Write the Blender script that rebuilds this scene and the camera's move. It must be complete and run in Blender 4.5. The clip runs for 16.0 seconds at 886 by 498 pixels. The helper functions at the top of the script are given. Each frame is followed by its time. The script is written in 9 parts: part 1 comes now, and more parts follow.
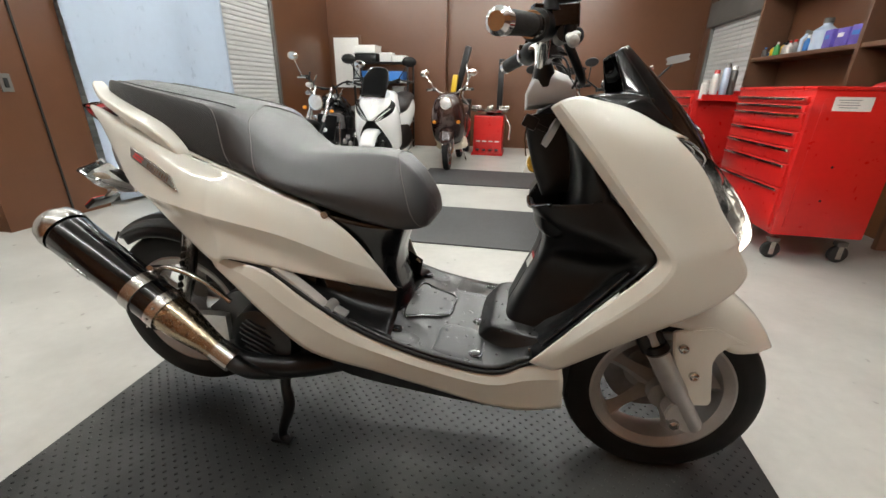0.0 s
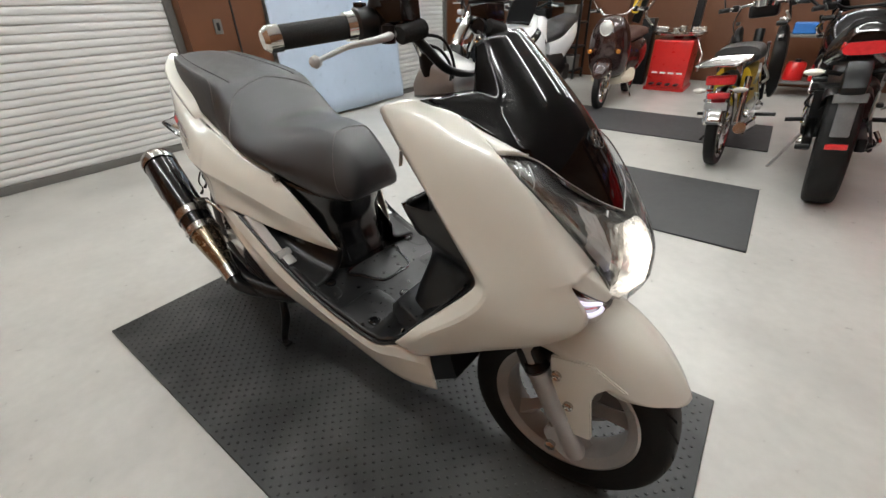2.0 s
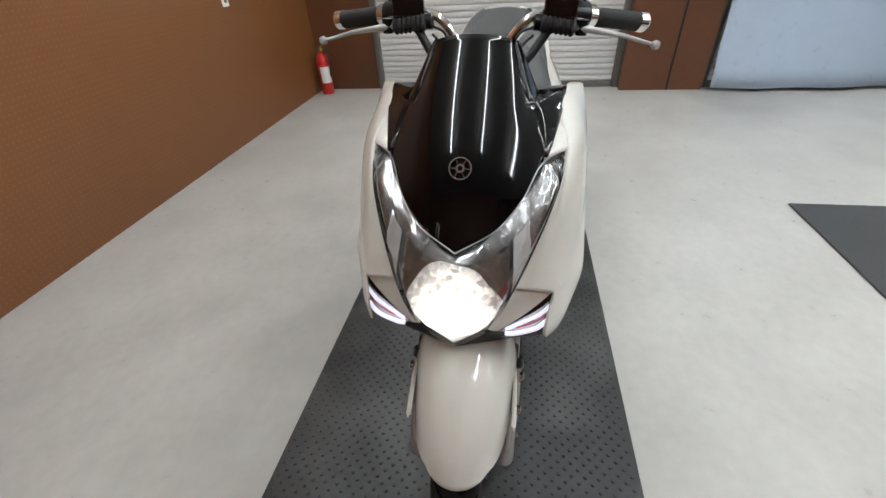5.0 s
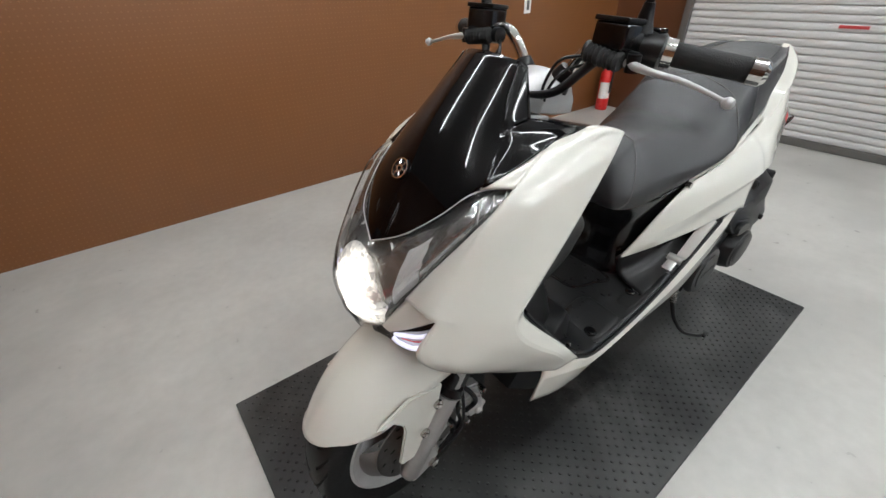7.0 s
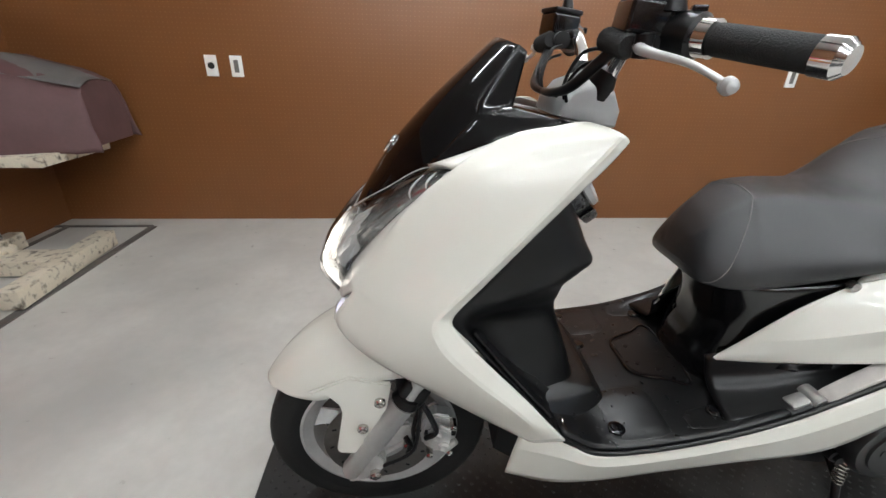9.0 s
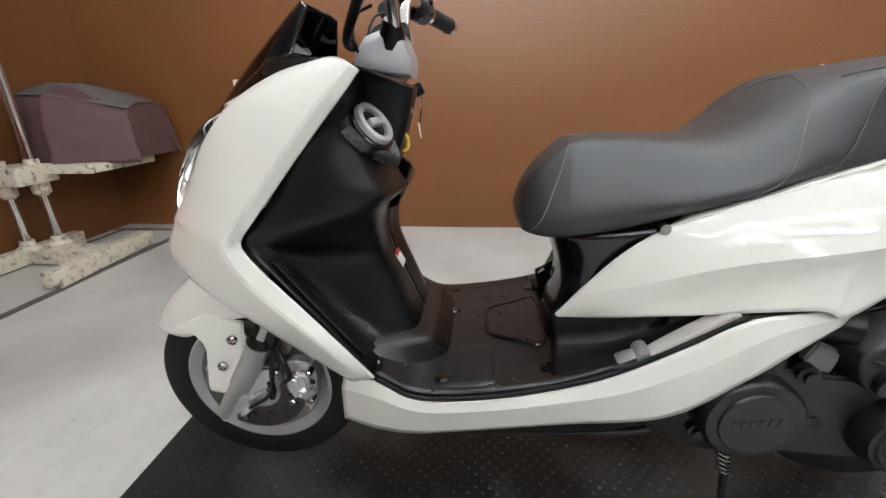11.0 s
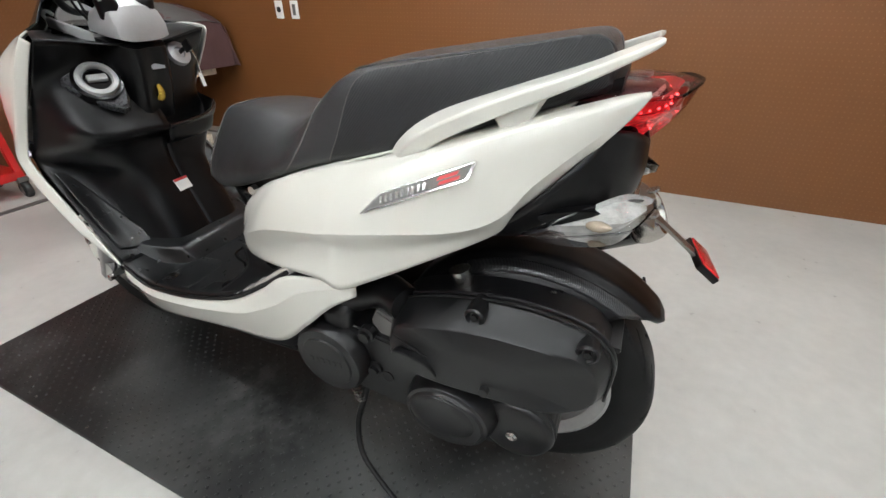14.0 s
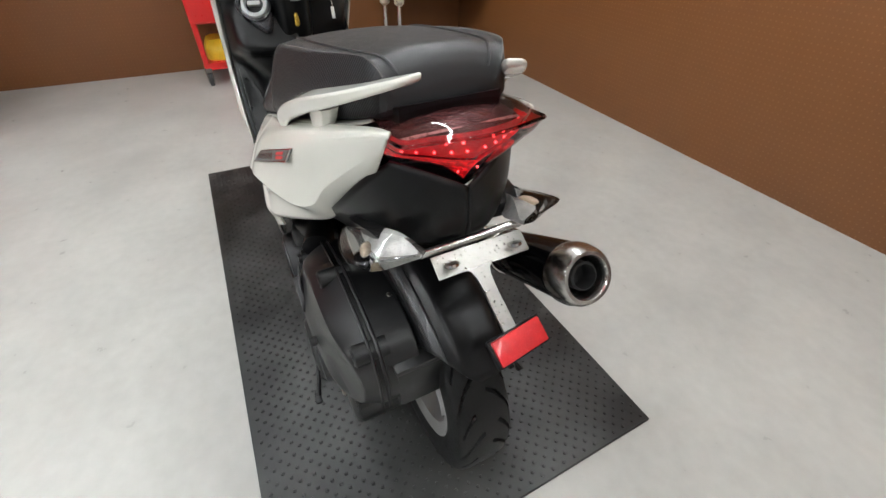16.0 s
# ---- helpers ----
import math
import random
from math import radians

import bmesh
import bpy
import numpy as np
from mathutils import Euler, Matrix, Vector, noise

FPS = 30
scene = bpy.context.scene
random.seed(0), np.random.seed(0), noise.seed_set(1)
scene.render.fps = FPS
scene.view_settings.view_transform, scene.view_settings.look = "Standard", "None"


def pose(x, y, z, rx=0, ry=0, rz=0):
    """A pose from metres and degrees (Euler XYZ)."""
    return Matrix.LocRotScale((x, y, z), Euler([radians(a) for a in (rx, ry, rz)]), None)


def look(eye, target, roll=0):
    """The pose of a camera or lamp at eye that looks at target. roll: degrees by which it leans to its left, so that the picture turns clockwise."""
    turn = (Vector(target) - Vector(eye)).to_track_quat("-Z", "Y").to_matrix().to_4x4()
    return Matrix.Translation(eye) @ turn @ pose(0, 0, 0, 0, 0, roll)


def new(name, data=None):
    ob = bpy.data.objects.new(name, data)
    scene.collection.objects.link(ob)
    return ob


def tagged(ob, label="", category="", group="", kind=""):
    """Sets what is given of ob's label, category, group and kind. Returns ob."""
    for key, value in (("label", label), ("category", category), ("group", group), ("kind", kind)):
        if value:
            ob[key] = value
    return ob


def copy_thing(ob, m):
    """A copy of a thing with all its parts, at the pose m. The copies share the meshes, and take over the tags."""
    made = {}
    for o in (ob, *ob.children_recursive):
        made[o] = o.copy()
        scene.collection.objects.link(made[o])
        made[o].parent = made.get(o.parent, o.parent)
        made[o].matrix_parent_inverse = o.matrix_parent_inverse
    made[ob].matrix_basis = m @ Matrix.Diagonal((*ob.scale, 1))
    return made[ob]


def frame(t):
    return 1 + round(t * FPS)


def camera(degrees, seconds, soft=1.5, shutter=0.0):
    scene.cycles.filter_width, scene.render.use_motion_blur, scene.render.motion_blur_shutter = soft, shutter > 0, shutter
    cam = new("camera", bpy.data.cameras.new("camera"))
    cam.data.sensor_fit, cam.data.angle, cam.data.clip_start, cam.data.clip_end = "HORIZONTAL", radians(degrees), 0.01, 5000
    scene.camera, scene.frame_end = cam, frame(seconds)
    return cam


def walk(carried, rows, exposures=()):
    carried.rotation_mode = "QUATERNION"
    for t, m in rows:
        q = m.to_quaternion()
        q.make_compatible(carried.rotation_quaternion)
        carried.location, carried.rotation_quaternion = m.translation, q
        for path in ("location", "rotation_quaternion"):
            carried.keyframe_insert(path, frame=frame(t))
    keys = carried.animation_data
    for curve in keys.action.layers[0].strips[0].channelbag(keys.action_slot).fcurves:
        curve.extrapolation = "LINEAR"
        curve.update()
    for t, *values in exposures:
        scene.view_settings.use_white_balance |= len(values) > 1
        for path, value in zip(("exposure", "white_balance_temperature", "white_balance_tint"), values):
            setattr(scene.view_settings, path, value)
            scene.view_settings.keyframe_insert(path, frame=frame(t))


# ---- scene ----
import collections

cam = camera(94.8, 16.0)
PATH = [
    (0, (0.262, -0.938, 0.983), (-0.074, 0.893, 0.252), 1.1),
    (0.5, (0.444, -0.908, 1.027), (-0.081, 0.854, 0.238), 0.6),
    (1, (0.613, -0.857, 1.07), (-0.103, 0.775, 0.162), -0.8),
    (1.5, (0.73, -0.764, 1.083), (-0.15, 0.745, 0.108), -0.4),
    (2, (0.84, -0.671, 1.119), (-0.201, 0.682, 0.076), -1.7),
    (2.5, (0.99, -0.574, 1.146), (-0.258, 0.546, 0.056), -2.6),
    (3, (1.095, -0.476, 1.16), (-0.301, 0.43, 0.051), -2.3),
    (3.5, (1.174, -0.349, 1.172), (-0.321, 0.282, 0.003), -3.0),
    (6, (1.23, 0.418, 1.188), (-0.176, -0.445, 0.057), -1.4),
    (6.5, (1.091, 0.522, 1.175), (-0.159, -0.563, 0.053), -0.7),
    (7, (0.972, 0.606, 1.167), (-0.051, -0.72, 0.074), -1.1),
    (7.5, (0.865, 0.68, 1.142), (0.12, -0.856, 0.1), -0.3),
    (8, (0.765, 0.715, 1.111), (0.293, -0.967, 0.136), 1.8),
    (10.5, (0.29, 0.861, 0.924), (0.356, -1.016, 0.236), -0.9),
    (11, (0.145, 0.879, 0.909), (0.303, -0.989, 0.211), -0.9),
    (11.5, (0.005, 0.891, 0.917), (0.229, -0.962, 0.198), -1.1),
    (12, (-0.146, 0.922, 0.922), (0.118, -0.922, 0.194), -0.6),
    (12.5, (-0.292, 0.924, 0.935), (-0.008, -0.906, 0.18), -0.2),
    (13, (-0.489, 0.877, 0.964), (-0.098, -0.906, 0.146), -0.4),
    (13.5, (-0.676, 0.83, 0.993), (-0.102, -0.84, 0.056), -1.8),
    (14, (-0.802, 0.751, 1.015), (-0.111, -0.821, -0.01), 0.3),
    (14.5, (-0.934, 0.663, 1.043), (-0.097, -0.784, -0.056), 2.0),
    (15, (-1.078, 0.566, 1.056), (-0.01, -0.691, -0.076), 1.1),
    (15.5, (-1.178, 0.457, 1.079), (0.074, -0.573, -0.092), 1.2),
    (16, (-1.224, 0.315, 1.12), (0.114, -0.416, -0.175), 1.8),
]
walk(cam, [(t, look(eye, target, roll)) for t, eye, target, roll in PATH],
     exposures=((0.0, 0.11, 6800, 8), (1.5, 0.0, 6700, 9), (3.5, -0.19, 6450, 10), (6.0, -0.24, 6300, 10), (8.0, -0.12, 6350, 10), (10.5, 0.06, 6250, 10), (12.5, 0.07, 6300, 10), (16.0, -0.02, 6400, 10)))

# ---- light ----
world = bpy.data.worlds.new("world")
scene.world = world
world.use_nodes = True
world.node_tree.nodes["Background"].inputs[0].default_value = (0.05, 0.052, 0.055, 1)
world.node_tree.nodes["Background"].inputs[1].default_value = 0.3
TUBE_POWER = 66.0
HEADLAMP_POWER = 2.7


# ---- materials ----
def mat(name, color, rough=0.5, metal=0.0, coat=0.0, var=0.12, scale=6.0, bump=0.0, bscale=120.0, spec=0.5,
        random_tint=0.0, stains=0.0, stain_color=None, rough_var=0.08, stain_from=0.52):
    """Principled surface with colour drift at two scales, roughness drift and a fine relief."""
    m = bpy.data.materials.new(name)
    m.use_nodes = True
    nt = m.node_tree
    b = nt.nodes["Principled BSDF"]
    co = nt.nodes.new("ShaderNodeTexCoord")

    def noise_tex(s, detail=4.0):
        n = nt.nodes.new("ShaderNodeTexNoise")
        n.inputs["Scale"].default_value = s
        n.inputs["Detail"].default_value = detail
        nt.links.new(co.outputs["Object"], n.inputs["Vector"])
        return n

    def math_node(op, a, c):
        n = nt.nodes.new("ShaderNodeMath")
        n.operation = op
        for k, v in enumerate((a, c)):
            if isinstance(v, (int, float)):
                n.inputs[k].default_value = v
            else:
                nt.links.new(v, n.inputs[k])
        return n.outputs[0]

    coarse, fine = noise_tex(scale), noise_tex(scale * 9, 6.0)
    mixed = math_node("ADD", math_node("MULTIPLY", coarse.outputs["Fac"], 0.65), math_node("MULTIPLY", fine.outputs["Fac"], 0.35))
    ramp = nt.nodes.new("ShaderNodeValToRGB")
    ramp.color_ramp.elements[0].position, ramp.color_ramp.elements[1].position = 0.3, 0.7
    lo = [c * (1 - var) for c in color]
    hi = [min(1.0, c * (1 + var)) for c in color]
    ramp.color_ramp.elements[0].color, ramp.color_ramp.elements[1].color = (*lo, 1), (*hi, 1)
    nt.links.new(mixed, ramp.inputs[0])
    out = ramp.outputs[0]
    if stains:
        st = noise_tex(scale * 0.35, 8.0)
        sr = nt.nodes.new("ShaderNodeValToRGB")
        sr.color_ramp.elements[0].position, sr.color_ramp.elements[1].position = stain_from, stain_from + 0.2
        nt.links.new(st.outputs["Fac"], sr.inputs[0])
        mx = nt.nodes.new("ShaderNodeMix")
        mx.data_type = "RGBA"
        nt.links.new(math_node("MULTIPLY", sr.outputs[0], stains), mx.inputs[0])
        nt.links.new(out, mx.inputs[6])
        mx.inputs[7].default_value = (*(stain_color or [c * 0.6 for c in color]), 1)
        out = mx.outputs[2]
    if random_tint:
        oi = nt.nodes.new("ShaderNodeObjectInfo")
        hs = nt.nodes.new("ShaderNodeHueSaturation")
        nt.links.new(math_node("ADD", math_node("MULTIPLY", oi.outputs["Random"], random_tint), 1 - random_tint / 2), hs.inputs["Value"])
        nt.links.new(out, hs.inputs["Color"])
        out = hs.outputs[0]
    nt.links.new(out, b.inputs["Base Color"])
    nt.links.new(math_node("ADD", math_node("MULTIPLY", fine.outputs["Fac"], 2 * rough_var), rough - rough_var), b.inputs["Roughness"])
    b.inputs["Metallic"].default_value = metal
    b.inputs["Specular IOR Level"].default_value = spec
    b.inputs["Coat Weight"].default_value = coat
    b.inputs["Coat Roughness"].default_value = 0.04
    if bump:
        bt = noise_tex(bscale, 3.0)
        bn = nt.nodes.new("ShaderNodeBump")
        bn.inputs["Strength"].default_value = bump
        bn.inputs["Distance"].default_value = 0.002
        nt.links.new(bt.outputs["Fac"], bn.inputs["Height"])
        nt.links.new(bn.outputs[0], b.inputs["Normal"])
    return m


def glow(name, color, strength):
    m = bpy.data.materials.new(name)
    m.use_nodes = True
    b = m.node_tree.nodes["Principled BSDF"]
    b.inputs["Base Color"].default_value = (*color, 1)
    b.inputs["Emission Color"].default_value = (*color, 1)
    b.inputs["Emission Strength"].default_value = strength
    return m


def lit_reflector(name, color, strength):
    """A faceted reflector with the bulb's light set in its emission: brightest in the middle, broken up by its facets.
    """
    m = mat(name, (0.8, 0.78, 0.75), 0.2, metal=0.7, var=0.1, scale=30, bump=0.8, bscale=60)
    nt = m.node_tree
    b = nt.nodes["Principled BSDF"]
    co, off, sq, vo, fall, mul = (nt.nodes.new("ShaderNode" + k) for k in ("TexCoord", "VectorMath", "VectorMath", "TexVoronoi", "MapRange", "Math"))
    off.operation, off.inputs[1].default_value = "MULTIPLY_ADD", (0, 1, 0.95)
    off.inputs[2].default_value = (0, 0, -0.95 * 0.690)
    nt.links.new(co.outputs["Object"], off.inputs[0])
    sq.operation = "LENGTH"
    nt.links.new(off.outputs[0], sq.inputs[0])
    fall.interpolation_type = "SMOOTHSTEP"
    for k, v in ((1, 0.026), (2, 0.088), (3, strength), (4, 0.16)):
        fall.inputs[k].default_value = v
    nt.links.new(sq.outputs["Value"], fall.inputs[0])
    vo.inputs["Scale"].default_value = 110
    nt.links.new(co.outputs["Object"], vo.inputs["Vector"])
    sep = nt.nodes.new("ShaderNodeSeparateColor")
    nt.links.new(vo.outputs["Color"], sep.inputs[0])
    mad = nt.nodes.new("ShaderNodeMath")
    mad.operation, mad.inputs[1].default_value, mad.inputs[2].default_value = "MULTIPLY_ADD", 1.2, 0.4
    nt.links.new(sep.outputs[0], mad.inputs[0])
    mul.operation = "MULTIPLY"
    nt.links.new(fall.outputs[0], mul.inputs[0])
    nt.links.new(mad.outputs[0], mul.inputs[1])
    b.inputs["Emission Color"].default_value = (*color, 1)
    nt.links.new(mul.outputs[0], b.inputs["Emission Strength"])
    return m


def facet_glow(name, color, low, high, scale):
    """Lit prismatic plastic: small cells, each more or less bright."""
    m = glow(name, color, 1.0)
    nt = m.node_tree
    co, vo, sep, mad, pw = (nt.nodes.new("ShaderNode" + k) for k in ("TexCoord", "TexVoronoi", "SeparateColor", "Math", "Math"))
    vo.inputs["Scale"].default_value = scale
    nt.links.new(co.outputs["Object"], vo.inputs["Vector"])
    nt.links.new(vo.outputs["Color"], sep.inputs[0])
    pw.operation, pw.inputs[1].default_value = "POWER", 2.5
    nt.links.new(sep.outputs[0], pw.inputs[0])
    mad.operation, mad.inputs[1].default_value, mad.inputs[2].default_value = "MULTIPLY_ADD", high - low, low
    nt.links.new(pw.outputs[0], mad.inputs[0])
    nt.links.new(mad.outputs[0], nt.nodes["Principled BSDF"].inputs["Emission Strength"])
    return m


def clear(name, tint, gloss=0.3, rough=0.03):
    """Thin clear plastic: light goes through tinted, the rest mirrors."""
    m = bpy.data.materials.new(name)
    m.use_nodes = True
    nt = m.node_tree
    nt.nodes.remove(nt.nodes["Principled BSDF"])
    tr, gl, mx, fr = (nt.nodes.new("ShaderNode" + k) for k in ("BsdfTransparent", "BsdfGlossy", "MixShader", "Fresnel"))
    tr.inputs[0].default_value = (*tint, 1)
    gl.inputs["Roughness"].default_value = rough
    fr.inputs[0].default_value = 1.15 + gloss
    nt.links.new(fr.outputs[0], mx.inputs[0])
    nt.links.new(tr.outputs[0], mx.inputs[1])
    nt.links.new(gl.outputs[0], mx.inputs[2])
    nt.links.new(mx.outputs[0], nt.nodes["Material Output"].inputs[0])
    return m


def dotted(name, color, dot_color, pitch, radius, rough, axes="xz"):
    """Pegboard: a painted board with a grid of small holes."""
    m = mat(name, color, rough, var=0.06, scale=1.1, bump=0.05, bscale=60, stains=0.08, spec=0.5, rough_var=0.03)
    nt = m.node_tree
    b = nt.nodes["Principled BSDF"]
    co = nt.nodes.new("ShaderNodeTexCoord")
    sep = nt.nodes.new("ShaderNodeSeparateXYZ")
    nt.links.new(co.outputs["Object"], sep.inputs[0])

    def mth(op, a, c=0.0):
        n = nt.nodes.new("ShaderNodeMath")
        n.operation = op
        for k, v in enumerate((a, c)):
            if isinstance(v, (int, float)):
                n.inputs[k].default_value = v
            else:
                nt.links.new(v, n.inputs[k])
        return n.outputs[0]

    parts = []
    for ax in axes:
        f = mth("SUBTRACT", mth("FRACT", mth("DIVIDE", sep.outputs["xyz".index(ax)], pitch)), 0.5)
        parts.append(mth("MULTIPLY", f, f))
    hole = mth("LESS_THAN", mth("SQRT", mth("ADD", parts[0], parts[1])), radius / pitch)
    mx = nt.nodes.new("ShaderNodeMix")
    mx.data_type = "RGBA"
    old = b.inputs["Base Color"].links[0].from_socket
    nt.links.new(mth("MULTIPLY", hole, 0.17), mx.inputs[0])
    nt.links.new(old, mx.inputs[6])
    mx.inputs[7].default_value = (*dot_color, 1)
    nt.links.new(mx.outputs[2], b.inputs["Base Color"])
    return m




def weave(name, low, high, rough, scale, coat=0.3):
    """Printed carbon look: fine slanting bands in two directions."""
    m = mat(name, low, rough, coat=coat, var=0.2, scale=30)
    nt = m.node_tree
    b = nt.nodes["Principled BSDF"]
    co = nt.nodes.new("ShaderNodeTexCoord")
    wv = nt.nodes.new("ShaderNodeTexWave")
    wv.bands_direction = "DIAGONAL"
    wv.inputs["Scale"].default_value = scale
    wv.inputs["Distortion"].default_value = 0.4
    nt.links.new(co.outputs["Object"], wv.inputs["Vector"])
    mx = nt.nodes.new("ShaderNodeMix")
    mx.data_type = "RGBA"
    nt.links.new(wv.outputs["Fac"], mx.inputs[0])
    mx.inputs[6].default_value, mx.inputs[7].default_value = (*low, 1), (*high, 1)
    nt.links.new(mx.outputs[2], b.inputs["Base Color"])
    bn = nt.nodes.new("ShaderNodeBump")
    bn.inputs["Strength"].default_value, bn.inputs["Distance"].default_value = 0.5, 0.001
    nt.links.new(wv.outputs["Fac"], bn.inputs["Height"])
    nt.links.new(bn.outputs[0], b.inputs["Normal"])
    return m


WHITE = mat("pearl_white_paint", (0.70, 0.69, 0.622), 0.40, coat=1.0, var=0.006, scale=2, rough_var=0.0)
WHITE2 = mat("solid_white_paint", (0.82, 0.82, 0.82), 0.25, coat=0.5, var=0.01, scale=2, rough_var=0.0)
SCREEN = mat("smoked_black_acrylic", (0.002, 0.002, 0.0024), 0.06, coat=0.0, var=0.3, scale=2, rough_var=0.02, spec=0.36)
GLOSSBLACK = mat("gloss_black_plastic", (0.003, 0.003, 0.0035), 0.14, coat=0.2, var=0.3, scale=4)
SATIN = mat("satin_black_plastic", (0.0042, 0.0042, 0.0046), 0.32, var=0.2, scale=8, spec=0.3, rough_var=0.03)
TEXBLACK = mat("grained_black_plastic", (0.006, 0.0062, 0.0066), 0.30, spec=0.45, var=0.25, scale=7, bump=0.05, bscale=300)
ENGINE = mat("black_engine_paint", (0.0050, 0.0050, 0.0055), 0.36, spec=0.52, var=0.2, scale=9, bump=0.06, bscale=500, stains=0.2, stain_color=(0.024, 0.024, 0.023), rough_var=0.04)
RUBBER = mat("tyre_rubber", (0.009, 0.009, 0.009), 0.55, spec=0.22, var=0.3, scale=10, bump=0.25, bscale=260, stains=0.4, stain_color=(0.024, 0.023, 0.022))
GRIP = mat("grip_rubber", (0.008, 0.008, 0.008), 0.75, var=0.3, scale=20, bump=0.7, bscale=500)
# base colour raised to grey, standing in for light reflected by the filler surround
SHEENGREY = mat("sheen_grey_plastic", (0.06, 0.06, 0.064), 0.28, metal=0.3, var=0.1, scale=20)
SEAT = mat("seat_vinyl", (0.0135, 0.014, 0.0155), 0.40, spec=0.75, var=0.12, scale=5, bump=0.35, bscale=700)
SEATSIDE = weave("carbon_look_vinyl", (0.013, 0.0135, 0.015), (0.0175, 0.018, 0.0195), 0.44, 130, 0.0)
THREAD = mat("stitching_thread", (0.121, 0.116, 0.110), 0.8, var=0.2, scale=200)
RIM = mat("silver_wheel_paint", (0.4, 0.395, 0.385), 0.38, metal=0.35, var=0.1, scale=14, stains=0.3, stain_color=(0.2, 0.18, 0.16))
SILVER = mat("silver_plastic_paint", (0.44, 0.44, 0.435), 0.36, metal=0.3, var=0.06, scale=12)
ALU = mat("cast_aluminium", (0.62, 0.61, 0.59), 0.34, metal=0.75, var=0.15, scale=20, bump=0.2, bscale=300)
STEP = mat("pale_cast_step", (0.56, 0.53, 0.50), 0.4, metal=0.25, var=0.08, scale=20, bump=0.1, bscale=200)
CHROME = mat("chrome", (0.75, 0.74, 0.72), 0.1, metal=1.0, var=0.04, scale=20, rough_var=0.04)
STEEL = mat("brushed_steel", (0.5, 0.485, 0.46), 0.24, metal=1.0, var=0.05, scale=30, rough_var=0.03)
BRACKET = mat("dull_steel_plate", (0.30, 0.29, 0.27), 0.3, metal=0.9, var=0.1, scale=25)
TITAN = mat("heat_tinted_steel", (0.31, 0.25, 0.175), 0.27, metal=1.0, var=0.08, scale=9, rough_var=0.02)
DISC = mat("brake_disc_steel", (0.27, 0.25, 0.235), 0.34, metal=1.0, var=0.15, scale=40)
CLEARLENS = clear("clear_lens", (0.93, 0.94, 0.95))
REDLENS = clear("red_lens", (0.90, 0.50, 0.50), 0.2)
PINKLENS = clear("pale_red_lens", (0.88, 0.72, 0.72), 0.2)
REDGLOW = glow("lit_red_diode", (1.0, 0.08, 0.09), 6.0)
REDPART = mat("red_reflector_plastic", (0.62, 0.02, 0.025), 0.25, coat=0.5, var=0.15, scale=60, bump=0.5, bscale=900)
AMBER = mat("amber_lens", (0.75, 0.28, 0.04), 0.2, coat=0.5, var=0.15, scale=60)
LAMPBOWL = mat("lamp_reflector", (0.8, 0.79, 0.77), 0.22, metal=0.55, var=0.1, scale=30, bump=0.9, bscale=60)
LAMPGLOW = lit_reflector("glowing_headlamp_reflector", (1.0, 0.93, 0.82), HEADLAMP_POWER)
INDBACK = mat("pale_silver_reflector", (0.50, 0.49, 0.46), 0.3, metal=0.35, var=0.3, scale=60, bump=1.0, bscale=110)
WARMBULB = mat("warm_bulb_cover", (0.62, 0.5, 0.38), 0.25, metal=0.35, var=0.2, scale=90, bump=0.6, bscale=160)
# strong colour drift helps imitate broken chrome reflections
LAMPHOUSE = mat("grey_lamp_housing", (0.42, 0.415, 0.405), 0.16, metal=0.85, var=0.5, scale=45, bump=1.0, bscale=45)
POSGLOW = glow("lit_position_lamp", (0.88, 0.86, 1.0), 0.8)
LAMP_ROWS = {(-2.0, 0): 0.98, (-2.0, 1): 0.76, (0.45, 0): 1.62, (0.45, 1): 1.26}
TUBES = {k: glow("lit_fluorescent_tube", (0.945, 0.98, 0.985), TUBE_POWER * f) for k, f in LAMP_ROWS.items()}
PAPER = mat("white_sticker", (0.78, 0.77, 0.74), 0.5, var=0.04, scale=30)
REDINK = mat("red_print", (0.55, 0.05, 0.05), 0.5, var=0.08, scale=30)
GREYINK = mat("grey_print", (0.25, 0.25, 0.26), 0.5, var=0.08, scale=30)
YELLOW = mat("yellow_plastic", (0.65, 0.42, 0.02), 0.35, var=0.15, scale=20)
GOLD = mat("gold_hook", (0.75, 0.5, 0.08), 0.25, metal=0.6, var=0.1, scale=20)
DARK = mat("dark_recess", (0.008, 0.008, 0.008), 0.7, var=0.3, scale=10)
MAT = mat("black_rubber_mat", (0.0100, 0.0108, 0.0110), 0.42, spec=0.5, var=0.3, scale=7.0, bump=0.2, bscale=260, stains=0.9, stain_color=(0.075, 0.077, 0.074), rough_var=0.04, stain_from=0.45)


